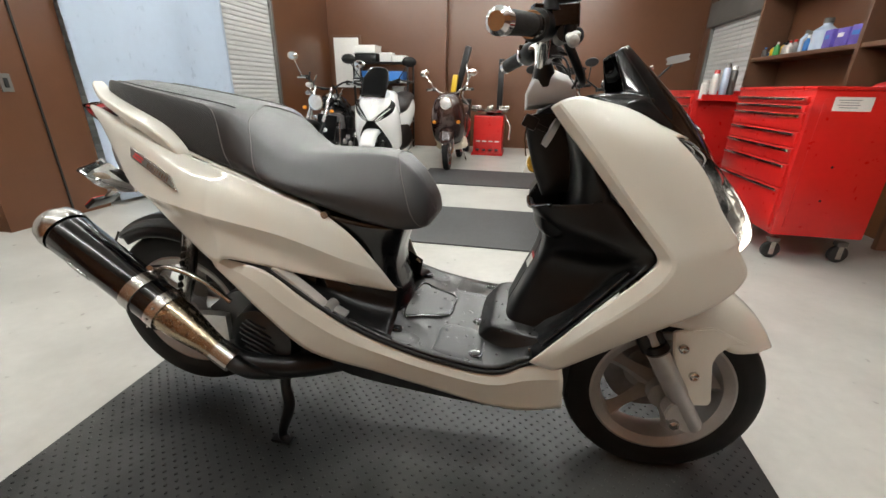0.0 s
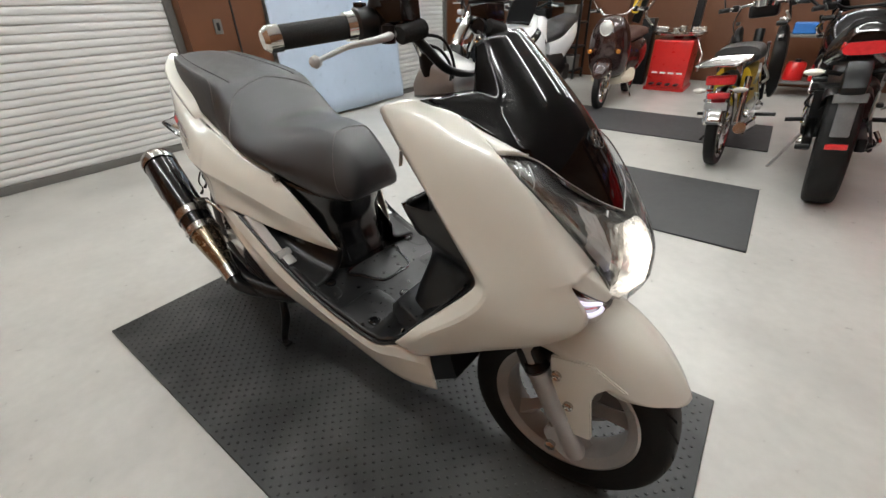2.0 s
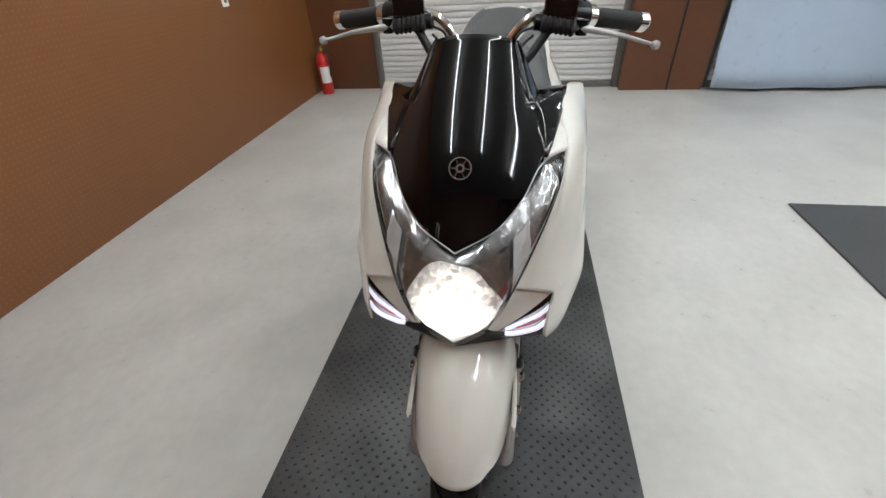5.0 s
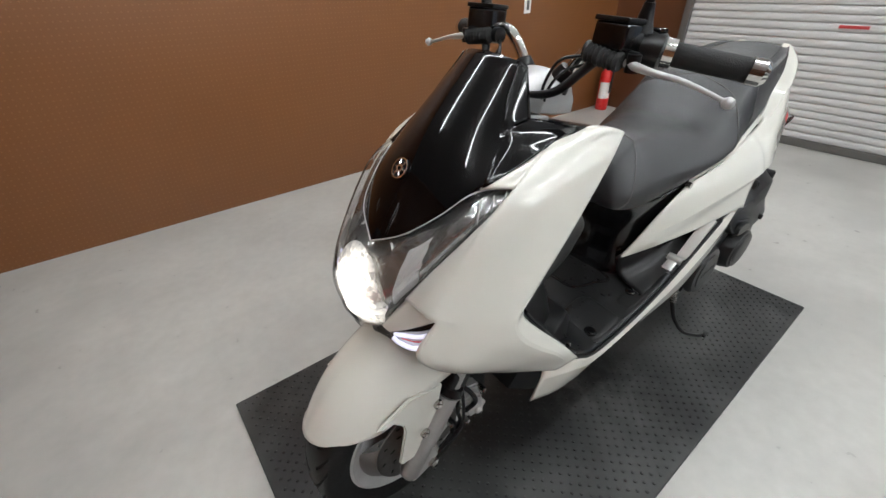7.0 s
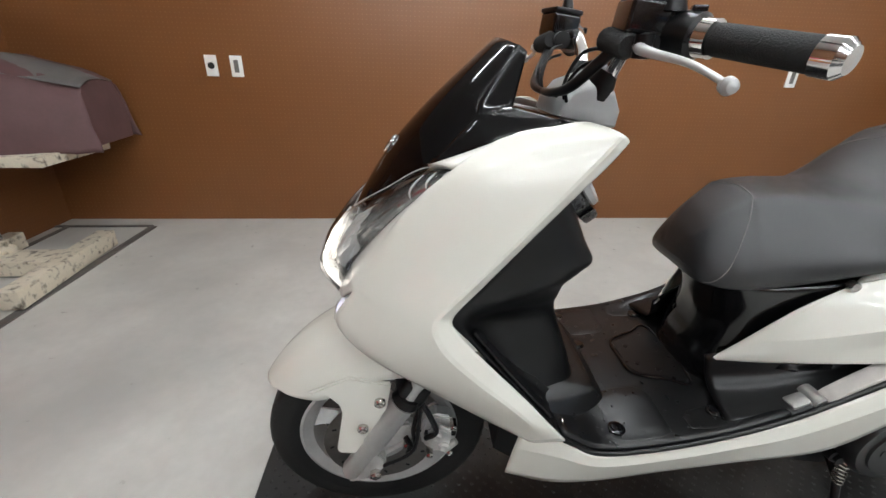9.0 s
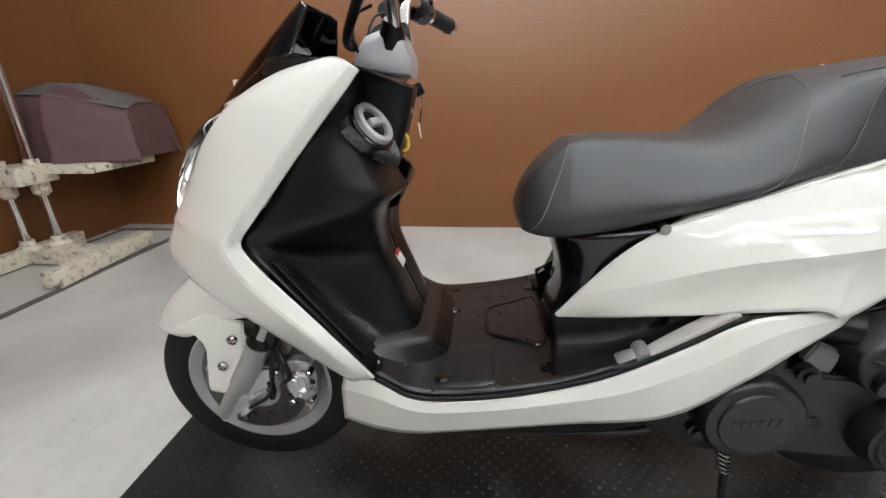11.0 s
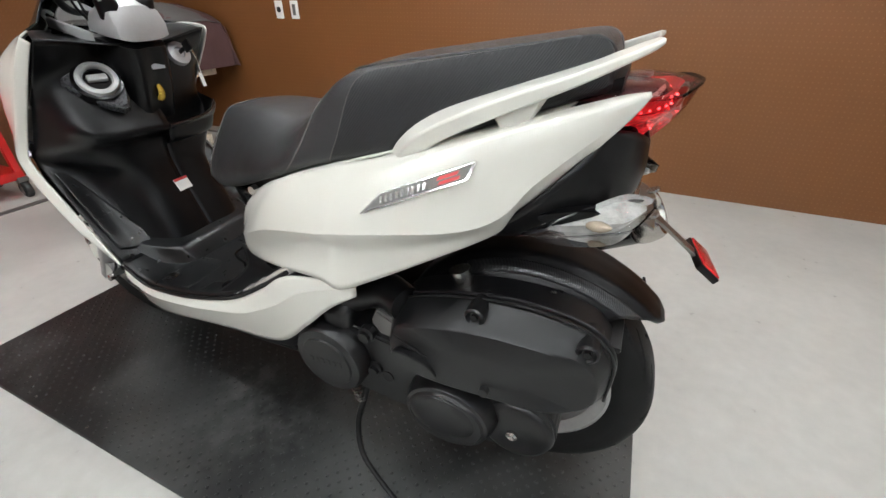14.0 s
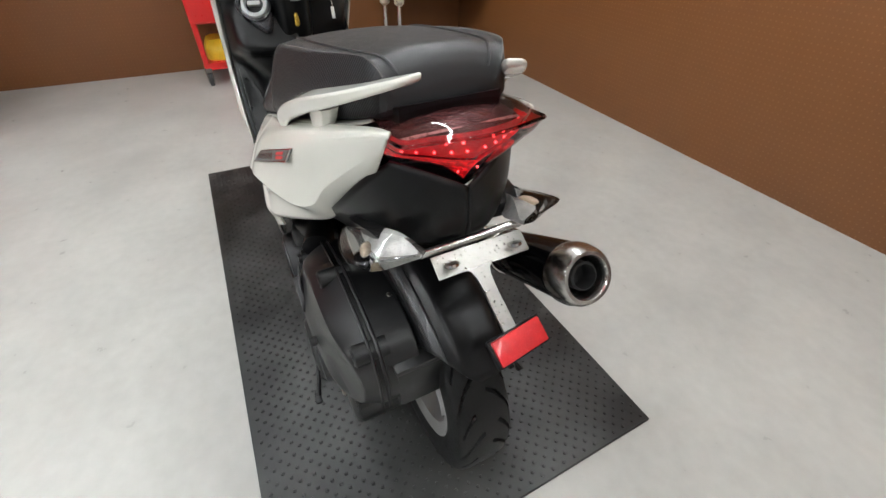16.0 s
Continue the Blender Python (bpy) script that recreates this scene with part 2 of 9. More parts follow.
def dusty(m, spots, color):
    """Patches of settled dust, broken up by two noises, round the places named."""
    nt = m.node_tree
    b = nt.nodes["Principled BSDF"]
    co = nt.nodes.new("ShaderNodeTexCoord")
    fine = nt.nodes.new("ShaderNodeTexNoise")
    fine.inputs["Scale"].default_value, fine.inputs["Detail"].default_value, fine.inputs["Distortion"].default_value = 22, 8, 0.35
    nt.links.new(co.outputs["Object"], fine.inputs["Vector"])
    clump = nt.nodes.new("ShaderNodeMapRange")
    clump.inputs[1].default_value, clump.inputs[2].default_value = 0.42, 0.72
    nt.links.new(fine.outputs["Fac"], clump.inputs[0])
    for x, y, r, amount in spots:
        d = nt.nodes.new("ShaderNodeVectorMath")
        d.operation, d.inputs[1].default_value = "DISTANCE", (x, y, 0.01)
        nt.links.new(co.outputs["Object"], d.inputs[0])
        f = nt.nodes.new("ShaderNodeMapRange")
        f.interpolation_type = "SMOOTHSTEP"
        for k, v in ((1, 0.0), (2, r), (3, amount), (4, 0.0)):
            f.inputs[k].default_value = v
        nt.links.new(d.outputs["Value"], f.inputs[0])
        w = nt.nodes.new("ShaderNodeMath")
        w.operation = "MULTIPLY"
        nt.links.new(f.outputs[0], w.inputs[0])
        nt.links.new(clump.outputs[0], w.inputs[1])
        mx = nt.nodes.new("ShaderNodeMix")
        mx.data_type = "RGBA"
        nt.links.new(w.outputs[0], mx.inputs[0])
        nt.links.new(b.inputs["Base Color"].links[0].from_socket, mx.inputs[6])
        mx.inputs[7].default_value = (*color, 1)
        nt.links.new(mx.outputs[2], b.inputs["Base Color"])


dusty(MAT, ((0.10, 0.19, 0.15, 0.75), (-0.02, 0.29, 0.2, 0.5), (0.07, 0.42, 0.22, 0.4), (-0.15, 0.25, 0.2, 0.45), (-0.45, 0.34, 0.25, 0.35)), (0.095, 0.096, 0.091))
MATFAR = mat("worn_rubber_mat", (0.045, 0.046, 0.048), 0.55, var=0.15, scale=3, bump=0.25, bscale=180, stains=0.4, stain_color=(0.062, 0.062, 0.06))
FLOOR = mat("grey_epoxy_floor", (0.505, 0.496, 0.465), 0.34, coat=0.0, var=0.13, scale=2.4, bump=0.06, bscale=25, stains=0.75, stain_color=(0.33, 0.325, 0.305), rough_var=0.16)
BROWN = dotted("brown_pegboard", (0.166, 0.063, 0.0185), (0.42, 0.20, 0.10), 0.026, 0.0036, 0.38)
BROWNX = dotted("brown_pegboard_side", (0.166, 0.063, 0.0185), (0.36, 0.16, 0.07), 0.026, 0.0034, 0.42, "yz")
BROWNP = mat("brown_painted_board", (0.118, 0.045, 0.019), 0.36, var=0.1, scale=1.5, bump=0.12, bscale=50, stains=0.3, stain_color=(0.11, 0.045, 0.02))
SHELFWOOD = mat("brown_shelf_wood", (0.12, 0.055, 0.028), 0.5, var=0.2, scale=3, bump=0.2, bscale=80)
CEIL = mat("grey_ceiling_board", (0.46, 0.452, 0.438), 0.8, var=0.04, scale=2, bump=0.2, bscale=90)
SLAT = mat("white_steel_slat", (0.66, 0.655, 0.645), 0.3, var=0.05, scale=2.0, random_tint=0.04, stains=0.12, stain_color=(0.56, 0.55, 0.53))
GREYMETAL = mat("grey_steel_frame", (0.149, 0.144, 0.135), 0.45, metal=0.3, var=0.1, scale=6)
SHEET = mat("pale_blue_plastic_sheet", (0.5, 0.6, 0.74), 0.3, coat=0.25, var=0.05, scale=1.5, bump=0.3, bscale=9)
RED = mat("red_cabinet_paint", (0.60, 0.014, 0.013), 0.3, coat=0.35, var=0.08, scale=2.5, stains=0.25, stain_color=(0.5, 0.012, 0.011))
CREAM = mat("chipped_cream_paint", (0.66, 0.60, 0.48), 0.45, var=0.06, scale=85, stains=1.0, stain_color=(0.09, 0.07, 0.05))
MAROONCLOTH = mat("maroon_cover_cloth", (0.10, 0.05, 0.05), 0.7, var=0.18, scale=7, bump=0.7, bscale=26)
GREYCLOTH = mat("grey_cover_cloth", (0.12, 0.115, 0.11), 0.75, var=0.15, scale=7, bump=0.6, bscale=26)
MAROON = mat("maroon_gloss_paint", (0.03, 0.011, 0.009), 0.2, coat=0.7, var=0.15, scale=5)
BLUE = mat("blue_plastic", (0.03, 0.17, 0.5), 0.4, var=0.12, scale=8)
PURPLE = mat("purple_card", (0.13, 0.09, 0.42), 0.5, var=0.3, scale=14)
GREEN = mat("green_plastic", (0.05, 0.35, 0.09), 0.4, var=0.12, scale=10)
CASTER = mat("black_caster_rubber", (0.02, 0.02, 0.02), 0.55, var=0.2, scale=20)
DRAIN = mat("steel_floor_rail", (0.16, 0.15, 0.14), 0.45, metal=0.5, var=0.2, scale=10)


# ---- mesh helpers ----
def V(*a):
    return np.array(a, float)


def spline(ctrl, n):
    """Catmull-Rom through the rows of ctrl (any trailing shape), n samples."""
    c = np.asarray(ctrl, float)
    if len(c) == 2:
        u = np.linspace(0, 1, n).reshape(-1, *[1] * (c.ndim - 1))
        return c[0] * (1 - u) + c[1] * u
    e = np.concatenate([[2 * c[0] - c[1]], c, [2 * c[-1] - c[-2]]])
    s = np.linspace(0, len(c) - 1, n)
    k = np.minimum(s.astype(int), len(c) - 2)
    f = (s - k).reshape(-1, *[1] * (c.ndim - 1))
    a, b, d, g = e[k], e[k + 1], e[k + 2], e[k + 3]
    return 0.5 * (2 * b + (d - a) * f + (2 * a - 5 * b + 4 * d - g) * f**2 + (3 * b - a - 3 * d + g) * f**3)


def grid(p, close_v=False, close_u=False):
    """Vertices and quads of an array of rows of points."""
    nu, nv = p.shape[:2]
    faces = []
    for i in range(nu if close_u else nu - 1):
        for j in range(nv if close_v else nv - 1):
            a, b = i * nv + j, i * nv + (j + 1) % nv
            c, d = ((i + 1) % nu) * nv + (j + 1) % nv, ((i + 1) % nu) * nv + j
            faces.append((a, b, c, d))
    return [p.reshape(-1, 3), faces]


def patch(net, nu=24, nv=16):
    rows = spline(net, nu)
    return grid(np.swapaxes(spline(np.swapaxes(rows, 0, 1), nv), 0, 1))


def flip(vf):
    return [vf[0], [tuple(reversed(f)) for f in vf[1]]]


def mirror(vf):
    return [vf[0] * V(1, -1, 1), [tuple(reversed(f)) for f in vf[1]]]


def join(*vfs):
    vs, fs, n = [], [], 0
    for v, f in vfs:
        vs.append(np.asarray(v, float))
        fs += [tuple(i + n for i in face) for face in f]
        n += len(v)
    return [np.concatenate(vs), fs]


def weld(*vfs):
    """Joins pieces and merges the corners that they share."""
    v, fs = join(*vfs)
    key, pick, at = {}, [], []
    for p in v:
        k = tuple(np.round(p, 5))
        if k not in key:
            key[k] = len(pick)
            pick.append(p)
        at.append(key[k])
    out = []
    for f in fs:
        g = [at[i] for i in f]
        g = [q for n, q in enumerate(g) if q != g[n - 1]]
        if len(set(g)) > 2:
            out.append(tuple(g))
    return [np.array(pick), out]


def relaxed(vf, near, radius, times):
    """Rounds the mesh near a line; open borders stay where they are."""
    v, fs = vf[0].copy(), vf[1]
    count, nb = collections.Counter(), [set() for _ in v]
    for f in fs:
        for a, b in zip(f, f[1:] + f[:1]):
            count[min(a, b), max(a, b)] += 1
            nb[a].add(b)
            nb[b].add(a)
    w = np.clip(1.15 - np.min(np.linalg.norm(v[:, None] - np.asarray(near)[None], axis=2), 1) / radius, 0, 1)
    for (a, b), n in count.items():
        if n == 1:
            w[a] = w[b] = 0
    live = [k for k in range(len(v)) if w[k] > 0]
    for _ in range(times):
        v[live] += np.array([0.5 * w[k] * (v[list(nb[k])].mean(0) - v[k]) for k in live])
    return [v, fs]


def moved(vf, m):
    m = np.array(m)
    return [vf[0] @ m[:3, :3].T + m[:3, 3], vf[1]]


def caps(vf, nu, nv):
    return [vf[0], vf[1] + [tuple(range(nv))[::-1], tuple((nu - 1) * nv + j for j in range(nv))]]


def loft(rings, n=24, m=None):
    """Closed rings along a body, smoothed along it and round it, with end caps."""
    r = np.asarray(rings, float)
    if m:
        wrapped = np.concatenate([r[:, -1:], r, r[:, :2]], 1)
        r = np.swapaxes(spline(np.swapaxes(wrapped, 0, 1), (r.shape[1] + 2) * 8 + 1), 0, 1)
        k = np.linspace(8, 8 + (len(rings[0])) * 8, m, endpoint=False).round().astype(int)
        r = r[:, k]
    p = spline(r, n)
    return caps(grid(p, close_v=True), len(p), p.shape[1])


def tube(points, radius, n=10, samples=0):
    p = np.asarray(points, float)
    rad = np.broadcast_to(np.asarray(radius, float), (len(p),)).astype(float)
    if samples:
        q = spline(np.c_[p, rad], samples)
        p, rad = q[:, :3], q[:, 3]
    d = np.gradient(p, axis=0)
    d /= np.linalg.norm(d, axis=1)[:, None] + 1e-9
    up = V(0, 0, 1) if abs(d[0][2]) < 0.9 else V(1, 0, 0)
    rings = []
    for k in range(len(p)):
        a = np.cross(d[k], up)
        a /= np.linalg.norm(a) + 1e-9
        up = np.cross(a, d[k])
        t = np.linspace(0, 2 * np.pi, n, endpoint=False)
        rings.append(p[k] + rad[k] * (np.cos(t)[:, None] * a + np.sin(t)[:, None] * up))
    return caps(grid(np.array(rings), close_v=True), len(p), n)


def lathe(profile, n=40, axis="y", at=(0, 0, 0), closed=False):
    """Turns (radius, height) pairs round an axis through at."""
    pr = np.asarray(profile, float)
    t = np.linspace(0, 2 * np.pi, n, endpoint=False)
    r, h = pr[:, 0][:, None], pr[:, 1][:, None] + 0 * t
    c, s = r * np.cos(t), r * np.sin(t)
    order = {"y": (s, h, c), "z": (c, s, h), "x": (h, c, s)}[axis]
    p = np.stack(order, -1) + np.array(at, float)
    vf = grid(p, close_v=True, close_u=closed)
    return vf if closed else caps(vf, len(pr), n)


def from_bm(bm):
    bm.verts.index_update()
    vf = [np.array([v.co[:] for v in bm.verts]), [tuple(v.index for v in f.verts) for f in bm.faces]]
    bm.free()
    return vf


def box(c, s, bevel=0.0, seg=2, rot=None):
    bm = bmesh.new()
    bmesh.ops.create_cube(bm, size=1.0)
    for v in bm.verts:
        v.co = Vector([v.co[k] * s[k] for k in range(3)])
    if bevel:
        bmesh.ops.bevel(bm, geom=bm.edges[:], offset=min(bevel, 0.45 * min(s)), segments=seg, affect="EDGES", profile=0.6)
    if rot:
        bm.transform(Euler([radians(a) for a in rot]).to_matrix().to_4x4())
    bm.transform(Matrix.Translation(c))
    return from_bm(bm)


def plate(poly, h0, h1, axis="y", bevel=0.0, seg=2):
    """A polygon given in the two other axes, thickened along axis from h0 to h1."""
    bm = bmesh.new()
    put = {"y": lambda a, b, h: (a, h, b), "z": lambda a, b, h: (a, b, h), "x": lambda a, b, h: (h, a, b)}[axis]
    f = bm.faces.new([bm.verts.new(put(a, b, h0)) for a, b in poly])
    ex = bmesh.ops.extrude_face_region(bm, geom=[f])
    d = Vector(put(0, 0, h1 - h0))
    bmesh.ops.translate(bm, verts=[g for g in ex["geom"] if isinstance(g, bmesh.types.BMVert)], vec=d)
    bmesh.ops.recalc_face_normals(bm, faces=bm.faces)
    if bevel:
        bmesh.ops.bevel(bm, geom=bm.edges[:], offset=bevel, segments=seg, affect="EDGES", clamp_overlap=True)
    return from_bm(bm)


def round_poly(poly, n=40):
    """A smooth closed outline through the given corners."""
    p = np.asarray(poly, float)
    w = np.concatenate([p[-1:], p, p[:2]])
    s = spline(w, (len(w) - 1) * 10 + 1)[10:-10]
    k = np.linspace(0, len(s) - 1, n, endpoint=False).astype(int)
    return s[k].tolist()


def cut_corners(ring, times=2):
    """A closed outline with its corners cut, rounder with each pass."""
    r = np.asarray(ring, float)
    for _ in range(times):
        nx = np.roll(r, -1, 0)
        r = np.stack([0.78 * r + 0.22 * nx, 0.22 * r + 0.78 * nx], 1).reshape(-1, 3)
    return r


def terraces(rings, times=2):
    """Outlines laid one outside the other, joined by bands and closed at both ends."""
    rs = np.array([cut_corners(r, times) for r in rings])
    return caps(grid(rs, close_v=True), len(rs), rs.shape[1])


def mesh_of(name, vf, material, smooth=40):
    me = bpy.data.meshes.new(name)
    me.from_pydata([tuple(v) for v in vf[0]], [], vf[1])
    me.validate()
    bm = bmesh.new()
    bm.from_mesh(me)
    if all(e.is_manifold for e in bm.edges):
        bmesh.ops.recalc_face_normals(bm, faces=bm.faces)
        bm.to_mesh(me)
    bm.free()
    if smooth:
        me.shade_smooth()
        me.set_sharp_from_angle(angle=radians(smooth))
    if material:
        me.materials.append(material)
    return me


def part(name, vf, material, parent=None, label="", thick=0.0, smooth=40, bevel=0.0):
    ob = new(name, mesh_of(name, vf, material, smooth))
    if parent is not None:
        ob.parent = parent
    if label:
        tagged(ob, label)
    if thick:
        md = ob.modifiers.new("thickness", "SOLIDIFY")
        md.thickness, md.offset = thick, -1
    if bevel:
        md = ob.modifiers.new("edges", "BEVEL")
        md.width, md.segments, md.limit_method = bevel, 2, "ANGLE"
    return ob


def thing(name, label, category, group="", m=None):
    ob = tagged(new(name), label, category, group)
    ob.empty_display_size = 0.1
    if m is not None:
        ob.matrix_world = m
    return ob


def structure(name, vf, material, label, smooth=0, category=""):
    return tagged(part(name, vf, material, None, "", smooth=smooth), label, category, kind="structure")


# ---- room ----
XW, XE, YS, YN, H = -3.32, 2.9, -2.03, 6.8, 2.75
structure("floor", box((-0.2, 2.4, -0.05), (7.2, 9.8, 0.1)), FLOOR, "pale grey sealed workshop floor with faint stains", category="floor")
structure("ceiling", box((-0.2, 2.4, H + 0.05), (7.2, 9.8, 0.1)), CEIL, "pale grey board ceiling of the workshop", category="ceiling")
structure("wall_south", box((-0.2, YS - 0.06, H / 2), (7.2, 0.12, H)), BROWN, "brown pegboard wall with rows of small holes", category="wall")
structure("wall_east", box((XE + 0.06, 0.55, H / 2), (0.12, 5.16, H)), BROWNX, "brown pegboard wall behind the lift", category="wall")
structure("wall_east_end", box((XE + 0.06, 6.68, H / 2), (0.12, 0.24, H)), BROWNP, "brown painted wall end beside the shutter", category="wall")
structure("wall_east_middle", box((XE + 0.06, 3.87, H / 2), (0.12, 1.48, H)), BROWNP, "brown painted wall behind the wooden shelves", category="wall")
structure("wall_north", box((0.6, YN + 0.06, H / 2), (4.7, 0.12, H)), BROWNP, "brown painted back wall of the workshop", category="wall")
structure("wall_north_step", box((-2.28, YN - 0.06, H / 2), (2.3, 0.32, H)), BROWNP, "brown painted projecting part of the back wall", category="wall")
structure("wall_west_corner", box((XW - 0.06, -1.69, H / 2), (0.12, 0.68, H)), BROWNP, "brown wall strip beside the roller shutter", category="wall")
structure("wall_west_middle", box((XW + 0.02, 1.5, H / 2), (0.28, 0.74, H)), BROWNP, "brown panelled pier between the shutters", category="wall")
structure("wall_west_end", box((XW - 0.02, 5.83, H / 2), (0.2, 1.94, H)), BROWNP, "brown wall beside the second shutter", category="wall")
structure("wall_west_lintel", box((XW - 0.06, 1.75, 2.6), (0.12, 6.3, 0.3)), BROWNP, "brown wall band above the shutters", category="wall")
# unseen backing sheets, added to close the room behind the shutter openings
structure("wall_west_back", box((XW - 0.3, 2.4, H / 2), (0.1, 9.0, H)), GREYMETAL, "unseen grey backing added behind the shutters", category="wall")
structure("wall_east_back", box((XE + 0.3, 5.5, H / 2), (0.1, 2.6, H)), GREYMETAL, "unseen grey backing added behind the far shutter", category="wall")
structure("wall_west_seam", box((XW + 0.165, 1.56, 1.1), (0.012, 0.014, 2.2), 0.003), DARK, "dark joint between two brown panels", category="trim")

# grey steel rails let into the floor beside the lift
for k, (c, s) in enumerate((((2.29, -0.9, 0.002), (0.045, 1.95, 0.008)), ((2.6, -1.885, 0.002), (0.6, 0.03, 0.008)), ((2.82, -1.2, 0.002), (0.03, 1.4, 0.008)))):
    structure(f"floor_rail_{k + 1}", box(c, s, 0.002), DRAIN, "thin dark steel rail set in the floor", category="rail")


def roller_shutter(name, x, y0, y1, top, face, label):
    """Corrugated steel slats between two guide rails, in the plane of constant x."""
    t = thing(name, label, "shutter", "roller shutters", pose(x, 0, 0))
    t["kind"] = "structure"
    pitch = 0.055
    prof = [(-0.013, 0.0), (0.0035, 0.0004), (0.0058, 0.003), (0.0065, 0.024), (0.0058, 0.044), (0.0035, 0.0476), (-0.013, 0.048), (-0.013, 0.0548)]
    pts = np.array([[(face * a, y0, b), (face * a, y1, b)] for a, b in prof])
    me = mesh_of("slat", grid(pts if face > 0 else pts[:, ::-1]), SLAT, 50)
    n = int(top / pitch)
    for k in range(n):
        s = new("slat", me)
        s.parent = t
        s.location = (0, 0, 0.06 + k * pitch)
    part("bottom_bar", box((0, (y0 + y1) / 2, 0.03), (0.05, y1 - y0, 0.06), 0.006), GREYMETAL, t, "grey steel bottom bar")
    for y in (y0 - 0.03, y1 + 0.03):
        part("guide_rail", box((0, y, top / 2), (0.09, 0.06, top), 0.006), GREYMETAL, t)
    part("shutter_box", box((0, (y0 + y1) / 2, top + 0.16), (0.2, y1 - y0 + 0.12, 0.32), 0.01), GREYMETAL, t, "grey steel housing")
    return t


sh = roller_shutter("shutter_1", XW + 0.0, -1.29, 1.07, 2.25, 1, "white corrugated steel roller shutter, pulled down")
part("label", box((0.012, -0.16, 0.86), (0.004, 0.17, 0.02), 0.001), REDINK, sh, "small red sticker")
roller_shutter("shutter_2", XW + 0.05, 1.93, 4.82, 2.25, 1, "white corrugated steel roller shutter behind a sheet")
roller_shutter("shutter_3", XE + 0.03, 4.68, 6.5, 1.9, -1, "white corrugated roller shutter in the far corner")


def ceiling_lamp(x, y):
    t = thing("ceiling_lamp", "white batten with a lit fluorescent tube under the ceiling", "lamp", "ceiling lamps", pose(x, y, H))
    part("batten", box((0, 0, -0.03), (2.44, 0.07, 0.06), 0.008), CEIL, t)
    part("tube", tube([(-1.19, 0, -0.085), (1.19, 0, -0.085)], 0.016, 8), TUBES[x, 0], t, "lit white tube")
    for s in (-1, 1):
        part("socket", box((s * 1.2, 0, -0.08), (0.03, 0.035, 0.06), 0.004), CEIL, t)
    return t


first = ceiling_lamp(-2.0, -0.75)
for x in (-2.0, 0.45):
    for y in (-0.75, 0.75, 2.25, 3.75, 5.25):
        if (x, y) != (-2.0, -0.75):
            for o in copy_thing(first, pose(x, y, H)).children:
                if o.name.startswith("tube"):
                    o.data = o.data.copy()
                    o.data.materials[0] = TUBES[x, int(y > 0)]

# ---- rubber mats ----
def stud_mat(name, x0, y0, x1, y1, material, label, studs):
    t = thing(name, label, "mat", "floor mats", pose(0, 0, 0))
    part("sheet", box(((x0 + x1) / 2, (y0 + y1) / 2, 0.005), (x1 - x0, y1 - y0, 0.01), 0.003, 1), material, t)
    if studs:
        pitch, vs, fs = 0.0355, [], []
        a = np.arange(6) * np.pi / 3
        base = np.stack([0.005 * np.cos(a), 0.005 * np.sin(a), 0 * a], 1)
        dome = np.concatenate([base, base * V(0.6, 0.6, 0) + V(0, 0, 0.0028)])
        f = [tuple((j, (j + 1) % 6, 6 + (j + 1) % 6, 6 + j)) for j in range(6)] + [(6, 7, 8, 9, 10, 11)]
        n = 0
        for i in range(int(2 * (x1 - x0) / pitch) - 1):
            for j in range(int((y1 - y0) / pitch)):
                y = y0 + 0.018 + (j + 0.5 * (i % 2)) * pitch
                if y < y1 - 0.012:
                    vs.append(dome + V(x0 + 0.018 + i * pitch / 2, y, 0.0098))
                    fs += [tuple(q + n for q in face) for face in f]
                    n += 12
        tagged(part("studs", [np.concatenate(vs), fs], material, t, "rows of small raised rubber dots"), kind="stuff")
    return t


stud_mat("rubber_mat", -1.0, -0.5, 1.0, 0.516, MAT, "black rubber mat with raised dots under the scooter", True)
stud_mat("rubber_mat", -0.94, 1.6, 1.0, 2.53, MATFAR, "empty worn dark grey rubber mat on the floor", False)
stud_mat("rubber_mat", -0.9, 3.46, 1.0, 4.36, MATFAR, "dark grey rubber mat under parked motorcycles", False)


# ---- wheels ----
def tyre_vf(radius, width, rim_r, n=120, m=22, grooves=9):
    """A round-crowned tyre with slanted tread grooves, axle along y."""
    a = np.linspace(-1, 1, m)
    side = np.abs(a)
    r = rim_r + (radius - rim_r) * np.sqrt(np.clip(1 - side**3.2, 0, 1))
    h = width / 2 * np.sin(a * np.pi / 2) * (0.93 + 0.07 * np.cos(a * 3))
    r[0] = r[-1] = rim_r
    h[0], h[-1] = -width * 0.36, width * 0.36
    t = np.linspace(0, 2 * np.pi, n, endpoint=False)
    rr = r[:, None] + 0 * t
    if grooves:
        ph = (t[None, :] * grooves / (2 * np.pi) + 2.3 * side[:, None] ** 1.5 + 0.5 * (a[:, None] > 0)) % 1.0
        odd = (t[None, :] * grooves / (2 * np.pi) + 2.3 * side[:, None] ** 1.5) % 2.0 < 1.0
        band = (side[:, None] > np.where(odd, 0.08, 0.22)) & (side[:, None] < np.where(odd, 0.70, 0.60))
        rr = rr - 0.0075 * ((ph < 0.13) & band)
    p = np.stack([rr * np.sin(t), h[:, None] + 0 * t, rr * np.cos(t)], -1)
    return flip(grid(p, close_v=True))


